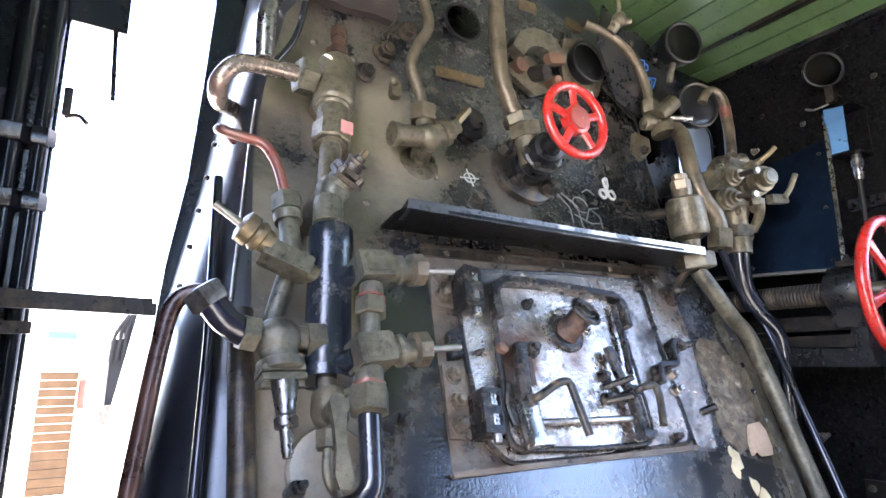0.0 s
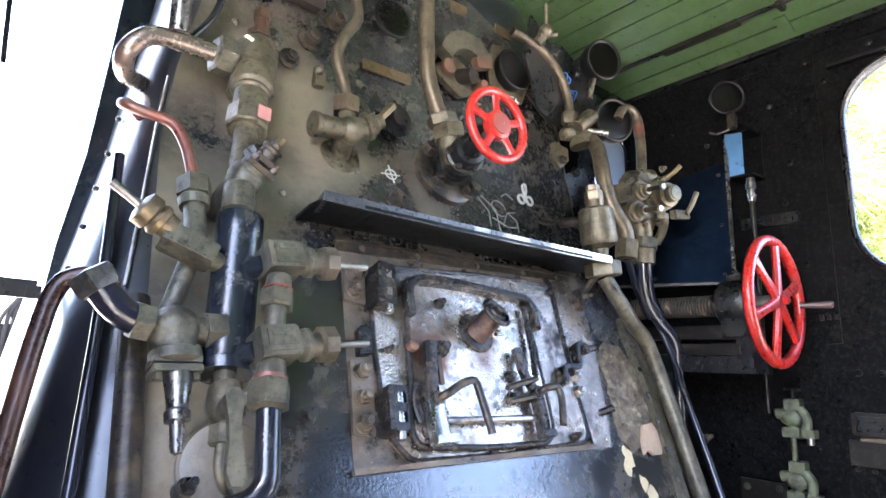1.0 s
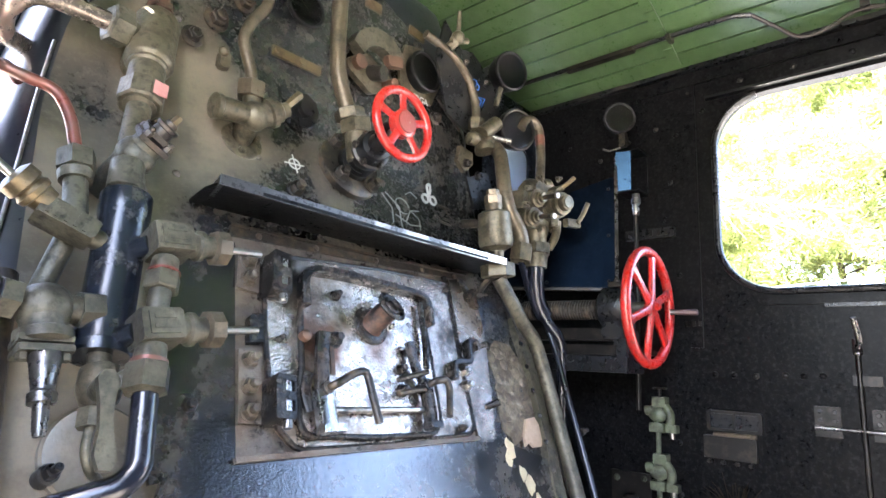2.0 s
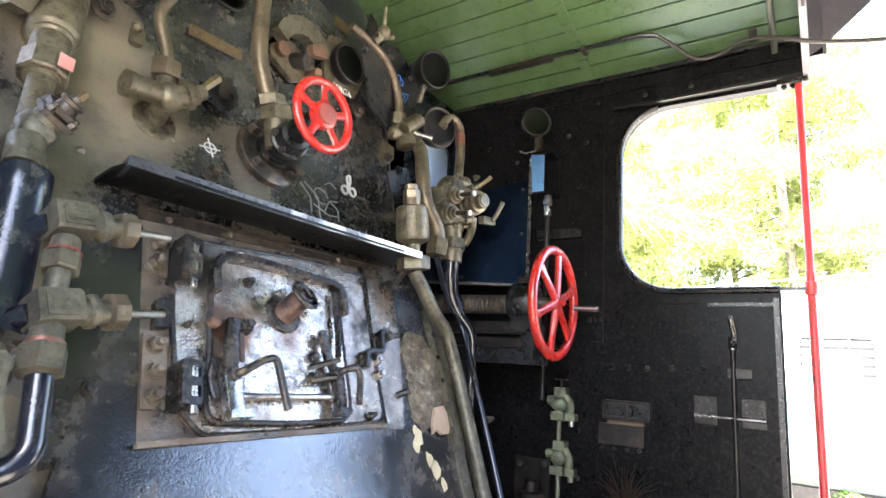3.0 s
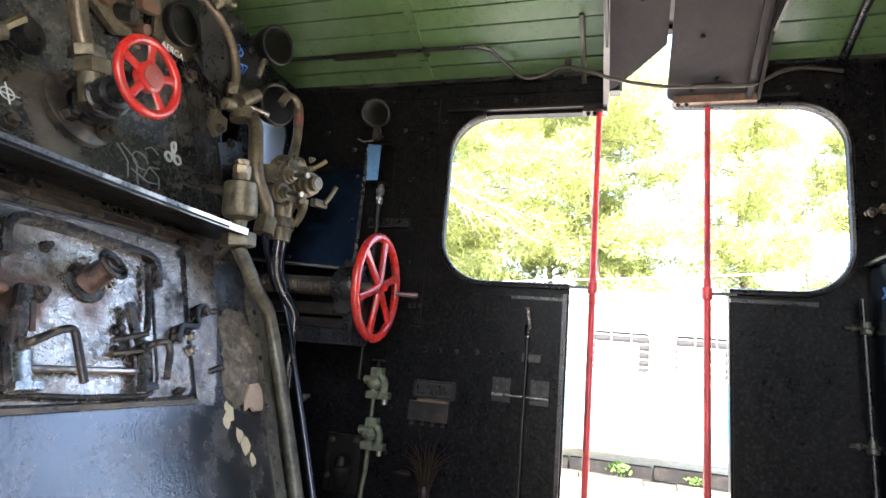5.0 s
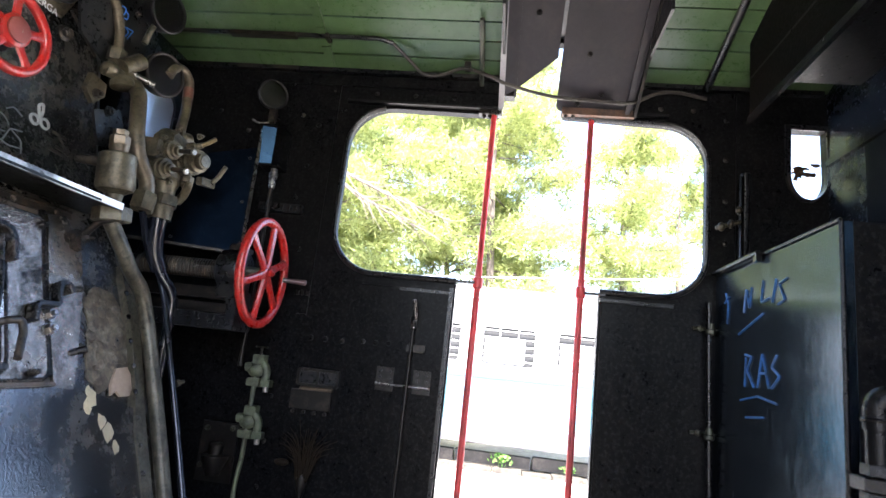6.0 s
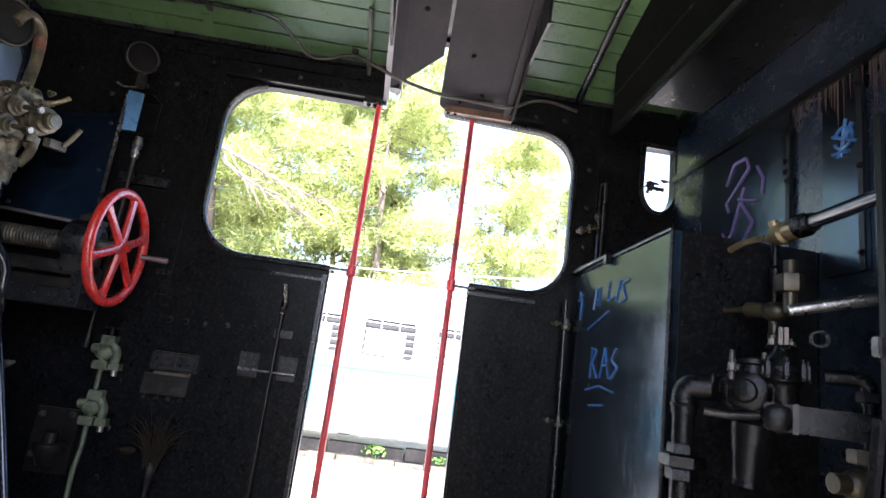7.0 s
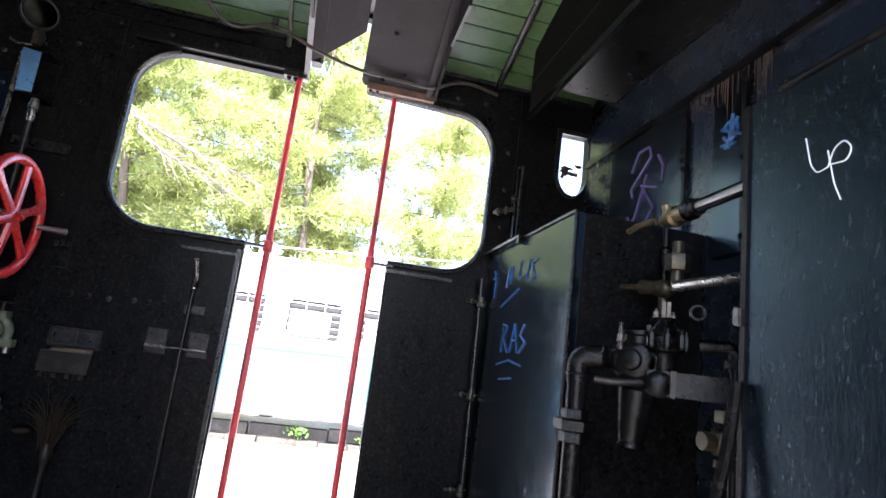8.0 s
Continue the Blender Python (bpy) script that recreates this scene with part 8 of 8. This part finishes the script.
# paving slabs between the engine and the railcar
slab = mesh_of("paving_slab", Geo().box((0, 0, 0), (0.585, 0.385, 0.05), 0.006), surface("pale_concrete_slab", (0.45, 0.43, 0.41), 0.85, spots=(((0.33, 0.31, 0.29), 3, 0.4, 0.9),), bump=0.2, grain=25, island=0.12), ID)
pave = tagged(new("pavement"), "pale concrete slab platform paving", "pavement", kind="structure")
random.seed(5)
nx, ny = 9, 24
for i in range(nx):
    for j in range(ny):
        s = new("paving_slab", slab)
        s.parent = pave
        s.matrix_basis = pose(7.5 + 0.6 * i, -4.2 + 0.4 * j + (0.2 if i % 2 else 0), G_Z + 0.015 + random.uniform(-0.004, 0.004), random.uniform(-0.4, 0.4), random.uniform(-0.4, 0.4), 0)
M_KERB = surface("dark_kerb", (0.02, 0.017, 0.014), 0.85, spots=(((0.06, 0.05, 0.04), 4, 0.3, 0.9),), bump=0.5)
M_KERB2 = surface("weathered_brown_kerb", (0.06, 0.05, 0.038), 0.9, spots=(((0.02, 0.017, 0.013), 5, 0.45, 0.9),), bump=0.6)
kb_ = tagged(new("kerb"), "dark weathered stepped kerb below the coach", "kerb", kind="structure")
random.seed(12)
y = -6.4
while y < 7.2:
    L = random.uniform(1.5, 2.6)
    part("kerb_timber", Geo().box((13.02 + random.uniform(-0.04, 0.04), y + L / 2, G_Z + 0.28 + random.uniform(-0.03, 0.02)), (0.26, L - 0.05, 0.24), 0.025, Matrix.Rotation(random.uniform(-0.012, 0.012), 3, "X")), M_KERB, kb_)
    y += L
for k in range(22):
    part("kerb_stone", Geo().box((12.78 + random.uniform(-0.05, 0.05), -6.3 + 0.62 * k, G_Z + 0.06 + random.uniform(-0.03, 0.02)), (0.30, 0.60, 0.16), 0.03, Matrix.Rotation(random.uniform(-0.05, 0.05), 3, "Z")), M_KERB2, kb_)


def weed(x, y, s, seed):
    random.seed(seed)
    g = Geo()
    for k in range(70):
        a, h = random.uniform(0, 6.28), random.uniform(0.3, 1.0)
        p = Vector((x + s * 0.6 * math.cos(a) * random.random(), y + s * 0.9 * math.sin(a) * random.random(), G_Z + 0.15 + s * h * 0.8))
        d = Vector((random.uniform(-1, 1), random.uniform(-1, 1), random.uniform(-0.2, 0.8))).normalized() * s * 0.25
        e = d.orthogonal().normalized() * s * 0.09
        g.add([p, p + d * 0.5 + e, p + d, p + d * 0.5 - e], [(0, 1, 2, 3)])
    for k in range(6):
        a = random.uniform(0, 6.28)
        g.tube([(x, y, G_Z), (x + s * 0.3 * math.cos(a), y + s * 0.3 * math.sin(a), G_Z + s * 0.7)], 0.006, 5)
    return single("weed", g, M_WEED, "bright green leafy weed by the kerb", "weed", group="weeds", kind="stuff", base=(x, y, G_Z))


def leaf_material(name, c, c2, vary):
    m = bpy.data.materials.new(name)
    m.use_nodes = True
    nt = m.node_tree
    bs = nt.nodes["Principled BSDF"]
    gi = nt.nodes.new("ShaderNodeNewGeometry")
    mx = nt.nodes.new("ShaderNodeMix")
    mx.data_type = "RGBA"
    mx.inputs[6].default_value, mx.inputs[7].default_value = (*c, 1), (*c2, 1)
    nt.links.new(gi.outputs["Random Per Island"], mx.inputs[0])
    nt.links.new(mx.outputs[2], bs.inputs["Base Color"])
    bs.inputs["Roughness"].default_value = 0.6
    tr = nt.nodes.new("ShaderNodeBsdfTranslucent")
    nt.links.new(mx.outputs[2], tr.inputs["Color"])
    ms = nt.nodes.new("ShaderNodeMixShader")
    ms.inputs[0].default_value = 0.5
    nt.links.new(bs.outputs[0], ms.inputs[1])
    nt.links.new(tr.outputs[0], ms.inputs[2])
    nt.links.new(ms.outputs[0], nt.nodes["Material Output"].inputs["Surface"])
    return m


M_WEED = leaf_material("weed_leaf", (0.08, 0.2, 0.03), (0.14, 0.28, 0.05), 0.2)
M_LEAF = leaf_material("pine_leaf", (0.15, 0.195, 0.06), (0.34, 0.365, 0.128), 0.3)
M_BARK = surface("grey_bark", (0.085, 0.068, 0.057), 0.9, bump=0.8, grain=12)
weed(12.75, 0.02, 0.30, 1)
weed(12.8, -1.35, 0.20, 2)

# railcar
M_CREAM = surface("white_coach_paint", (0.32, 0.32, 0.32), 0.35, bump=0.05, vary=0.05)
M_SKY = surface("pale_blue_coach_paint", (0.05, 0.155, 0.21), 0.35, bump=0.05, vary=0.05)
M_GREYC = surface("grey_coach_skirt", (0.13, 0.127, 0.15), 0.5, bump=0.05, vary=0.1)
RX = 12.6
car = thing("railcar", ID, (RX + 1.4, 0, G_Z + 0.3), "white and pale blue railway coach with barred windows", "railcar")
FC = Matrix(((0, 0, 1, RX), (1, 0, 0, 0), (0, 1, 0, 0), (0, 0, 0, 1)))
W0, W1, SH = 0.97, 1.76, 0.13
holes = [rounded(SH - 0.05 + 1.62 * k - 0.56, W0, SH - 0.05 + 1.62 * k + 0.56, W1, 0.08, 4) for k in range(-4, 5)]
part("upper_side", Geo(FC).prism([(-9, 0.80), (9, 0.80), (9, 2.35), (-9, 2.35)], 0, 0.06, holes=holes), M_CREAM, car)
part("lower_side", Geo(FC).prism([(-9, -0.22), (9, -0.22), (9, 0.80), (-9, 0.80)], 0, 0.06), M_SKY, car)
g = Geo()
n = 12
for k in range(n):
    a0, a1 = math.pi * k / n, math.pi * (k + 1) / n
    g.add([(RX + 1.4 - 1.4 * math.cos(a), y, 2.35 + 0.42 * math.sin(a)) for a in (a0, a1) for y in (-9, 9)], [(0, 1, 3, 2)])
part("roof", g, M_CREAM, car)
g = Geo()
prof = [(0.02, -0.22), (-0.01, -0.30)] + [(0.10 + 0.12 * math.cos(radians(a)), -0.55 + 0.15 * math.sin(radians(a))) for a in range(170, 300, 15)]
for (x0, z0), (x1, z1) in zip(prof, prof[1:]):
    g.add([(RX + x0, -9, z0), (RX + x0, 9, z0), (RX + x1, 9, z1), (RX + x1, -9, z1)], [(0, 1, 2, 3)])
part("skirt", g, M_GREYC, car, "pale lilac grey rolled skirt")
part("waist_seam", Geo().box((RX - 0.004, 0, -0.225), (0.01, 18, 0.012), 0.002), M_GREYC, car)
part("drip_rail", Geo().box((RX - 0.012, 0, 2.34), (0.024, 18, 0.03), 0.006), M_GREYC, car)
for y in (-6.5, -4.3, 4.3, 6.5):
    part("wheel", Geo().lathe((RX + 0.65, y, G_Z + 0.44), (1, 0, 0), [(0, 0.40), (0.03, 0.43), (0.035, 0.40), (0.13, 0.40), (0.14, 0.2)], 28), M_IRON, car)
part("body_rear", Geo().box((RX + 2.75, 0, 1.0), (0.06, 18, 2.7), 0.01), M_CREAM, car)
part("underframe", Geo().box((RX + 1.4, 0, -0.48), (2.2, 17.6, 0.36), 0.02), M_IRON, car)
part("vent_cap", Geo().cyl((RX + 0.05, -1.25, -0.38), (RX + 0.02, -1.25, -0.38), 0.07), M_IRON, car)
M_DIM = surface("dim_interior", (0.007, 0.0075, 0.008), 0.7, bump=0.1)
M_BAR = surface("white_window_bar", (0.5, 0.5, 0.5), 0.4, bump=0)
M_BLIND = surface("dusty_blind", (0.20, 0.20, 0.195), 0.7, spots=(((0.09, 0.09, 0.088), 5, 0.4, 0.8),), bump=0)
for k in range(-4, 5):
    c = SH - 0.05 + 1.62 * k
    wn_ = part("window", Geo(FC).prism(rounded(c - 0.56, W0, c + 0.56, W1, 0.08, 4), 0.05, 0.055), M_DIM, car)
    for j in range(5):
        z = W0 + 0.10 + 0.155 * j
        part("bar", Geo().cyl((RX - 0.01, c - 0.57, z), (RX - 0.01, c + 0.57, z), 0.011, seg=6), M_BAR, wn_)
    for y in (-0.2, 0.2):
        part("bar", Geo().cyl((RX - 0.01, c + y, W0 + 0.56), (RX - 0.01, c + y, W1 + 0.01), 0.011, seg=6), M_BAR, wn_)
    part("blind", Geo(FC).prism(rounded(c - 0.36, W0 + 0.02, c + 0.52, W0 + 0.56, 0.04, 3), 0.035, 0.045), M_BLIND, wn_)

# wires between two posts
for y in (9.4, -9.4):
    g = Geo().cyl((11.6, y, G_Z), (11.6, y, 3.9), 0.06)
    single("wire_post", g, M_BAR, "pale post carrying the overhead wires", "post", group="wire posts", base=(11.6, y, G_Z))
for z0, zm, z1 in ((2.35, 2.37, 2.62), (2.15, 2.70, 3.55)):
    g = Geo().tube([(11.6, 9.4, z0), (11.6, 0, zm), (11.6, -9.4, z1)], 0.010, 5, 4.0)
    single("wire", g, M_BAR, "thin pale overhead wire by the track", "wire", group="overhead wires", base=(11.6, 9.4, z0))
# tiled house roof behind the coach
hs = thing("house", ID, (24, 1.6, G_Z), "orange tiled house behind the trees", "house")
part("wall", Geo().box((24, 1.0, 0.8), (4, 2.4, 4.2), 0.02), surface("ochre_plaster", (0.5, 0.3, 0.18), 0.9, bump=0.2), hs)
part("roof", Geo().prism([(21.6, 2.9), (26.4, 2.9), (24, 4.0)], -0.5, 2.5, frame_=Matrix(((1, 0, 0, 0), (0, 0, 1, 0), (0, 1, 0, 0), (0, 0, 0, 1)))), surface("terracotta_tiles", (0.42, 0.16, 0.09), 0.85, bump=0.5, grain=8), hs)


def tree(x, y, h, spread, seed, leaves, low=0.15, size=0.16, bare=()):
    """A tapered trunk with limbs, and a crown of many fine needle tufts."""
    random.seed(seed)
    rng = np.random.default_rng(seed)
    t = thing("tree", ID, (x, y, G_Z), "tall loose sunlit pine tree behind the track", "tree", group="trees behind the coach")
    g = Geo()
    top = Vector((x + random.uniform(-0.4, 0.4), y + random.uniform(-0.4, 0.4), G_Z + h))
    b = Vector((x, y, G_Z))
    g.tube([b, b.lerp(top, 0.3) + Vector((0.2, -0.2, 0)), b.lerp(top, 0.65) + Vector((-0.15, 0.2, 0)), top], 0.20, 10, 1.0, r2=0.03)
    tips = []
    for k in range(42):
        s = low + (1 - low) * k / 42
        p = b.lerp(top, s)
        a = random.uniform(0, 6.28)
        L = spread * (1.0 - 0.45 * s) * random.uniform(0.55, 1.1)
        d = Vector((math.cos(a), math.sin(a), random.uniform(-0.15, 0.3)))
        mid = p + d * L * 0.5 + Vector((0, 0, random.uniform(-0.1, 0.25)))
        e = p + d * L + Vector((0, 0, random.uniform(-0.4, 0.4)))
        g.tube([p, mid, e], 0.045 * (1.2 - s), 6, 0.5, r2=0.010)
        for j in range(5):
            q = p.lerp(e, random.uniform(0.35, 0.95))
            e2 = q + Vector((random.uniform(-1, 1), random.uniform(-1, 1), random.uniform(-0.5, 0.5))) * L * 0.35
            g.tube([q, e2], 0.014, 5, 0.2, r2=0.005)
            tips += [e2, q.lerp(e2, 0.6)]
        tips += [e, mid.lerp(e, 0.5)]
    part("trunk", g, M_BARK, t)
    for p0, p1 in bare:
        g = Geo()
        p0, p1 = Vector(p0), Vector(p1)
        g.tube([b.lerp(top, 0.62), p0, p0.lerp(p1, 0.5) + Vector((0, 0, -0.08)), p1], 0.06, 7, 0.4, r2=0.012)
        for k in range(26):
            q = p0.lerp(p1, random.uniform(0.05, 1.0))
            d = (p1 - p0).normalized() * random.uniform(0.3, 0.9) + Vector((random.uniform(-0.4, 0.4), random.uniform(-0.2, 0.2), random.uniform(-0.6, 0.3)))
            g.tube([q, q + d * 0.5, q + d + Vector((0, 0, random.uniform(-0.15, 0.15)))], 0.016, 5, 0.2, r2=0.005)
        part("bare_limb", g, M_BARK, t, "bare brown twiggy limb")
    n = leaves * 3 // 2
    tp = np.array([tuple(v) for v in tips])
    # a few hundred tufts, each a spray of needles
    tuft = tp[rng.integers(0, len(tp), n // 22)] + rng.normal(0, 1, (n // 22, 3)) * (0.30, 0.30, 0.2)
    c = tuft[rng.integers(0, len(tuft), n)] + rng.normal(0, 0.09, (n, 3))
    d = rng.normal(0, 1, (n, 3)) + (0, 0, 0.25)
    d *= (size * rng.uniform(0.6, 1.4, n) / np.linalg.norm(d, axis=1))[:, None]
    w = np.cross(d, rng.normal(0, 1, (n, 3)))
    w *= (size * rng.uniform(0.045, 0.09, n) / (np.linalg.norm(w, axis=1) + 1e-6))[:, None]
    c -= np.array(tuple(root_matrix(t).translation))
    vs = np.stack([c, c + d * 0.5 + w, c + d, c + d * 0.5 - w], axis=1).reshape(-1, 3)
    fs = np.arange(4 * n).reshape(-1, 4)
    me = bpy.data.meshes.new("crown")
    me.from_pydata(vs.tolist(), [], fs.tolist())
    me.materials.append(M_LEAF)
    cr = new("crown", me)
    cr.parent = t
    return t


BARE = (((13.2, 4.67, 5.33), (13.2, 1.76, 4.23)), ((13.2, 4.49, 4.94), (13.3, 2.38, 3.97)))
for k, (x, y, h, sp_, n, sz, br_) in enumerate(((16.5, 5.6, 12.5, 4.0, 52000, 0.24, BARE), (17.5, 1.0, 13.0, 3.8, 56000, 0.24, ()), (18.5, -3.2, 11.5, 3.2, 30000, 0.24, ()), (21.5, 8.5, 13.0, 4.4, 36000, 0.3, ()), (23.0, -6.4, 11.5, 3.4, 26000, 0.27, ()), (24.0, 3.0, 15.0, 5.0, 56000, 0.32, ()), (17.0, 10.5, 11.0, 3.6, 22000, 0.25, ()), (27.0, 8.5, 15.0, 5.0, 30000, 0.34, ()))):
    tree(x, y, h, sp_, 40 + k, n, size=sz, bare=br_)

# beyond the gangway: kiosk, bench and parked engine, far and sunlit
kb = thing("kiosk", ID, (-0.3, 12.5, G_Z), "yellow plank kiosk with pale blue window", "kiosk")
M_YEL = surface("yellow_planks", (0.045, 0.026, 0.013), 0.7, bump=0.2, spec=0.1)
for k in range(14):
    part("plank", Geo().box((-0.29, 12.5, G_Z + 0.06 + 0.145 * k), (0.56, 0.08, 0.135), 0.01), M_YEL, kb)
part("window", Geo().box((-0.28, 12.5, 1.05), (0.50, 0.06, 0.55), 0.02), surface("pale_blue_pane", (0.07, 0.095, 0.10), 0.3, bump=0), kb)
part("awning", Geo().box((-0.32, 12.3, 1.36), (0.42, 0.3, 0.10), 0.03), surface("sky_blue_awning", (0.012, 0.07, 0.13), 0.6, bump=0), kb)
part("side_sheet", Geo().box((0.06, 12.6, 0.35), (0.12, 0.1, 0.5), 0.01), surface("orange_sheet", (0.10, 0.035, 0.018), 0.7, bump=0), kb)
en = thing("parked_engine", ID, (0.7, 11.5, G_Z), "grey parked locomotive front with buffer", "locomotive")
M_PALE = surface("black_engine_paint", (0.007, 0.007, 0.008), 0.6, bump=0.3, spec=0.06)
part("body", Geo().box((0.66, 12.6, 0.72), (0.50, 1.2, 1.15), 0.04), M_PALE, en)
part("boiler", Geo().cyl((0.95, 12.2, 1.55), (0.95, 14, 1.55), 0.38, seg=24), M_PALE, en)
part("buffer", Geo().lathe((0.42, 12.2, 0.02), (0.2, -1, 0), [(0, 0.09), (0.3, 0.09), (0.32, 0.17), (0.36, 0.17)], 18), M_IRON, en)
for k in range(4):
    part("pipe", Geo().tube([(0.42 + 0.09 * k, 11.9, 0.9), (0.45 + 0.1 * k, 11.8, 1.4 + 0.1 * k), (0.75 + 0.06 * k, 11.8, 1.9 + 0.05 * k)], 0.03, 8, 0.15), M_PALE, en)
part("step", Geo().box((0.62, 12.0, 0.05), (0.3, 0.3, 0.2), 0.02), M_IRON, en)
part("wheel", Geo().lathe((0.75, 12.3, -0.85), (1, 0, 0), [(0, 0.40), (0.10, 0.42)], 28), M_IRON, en)
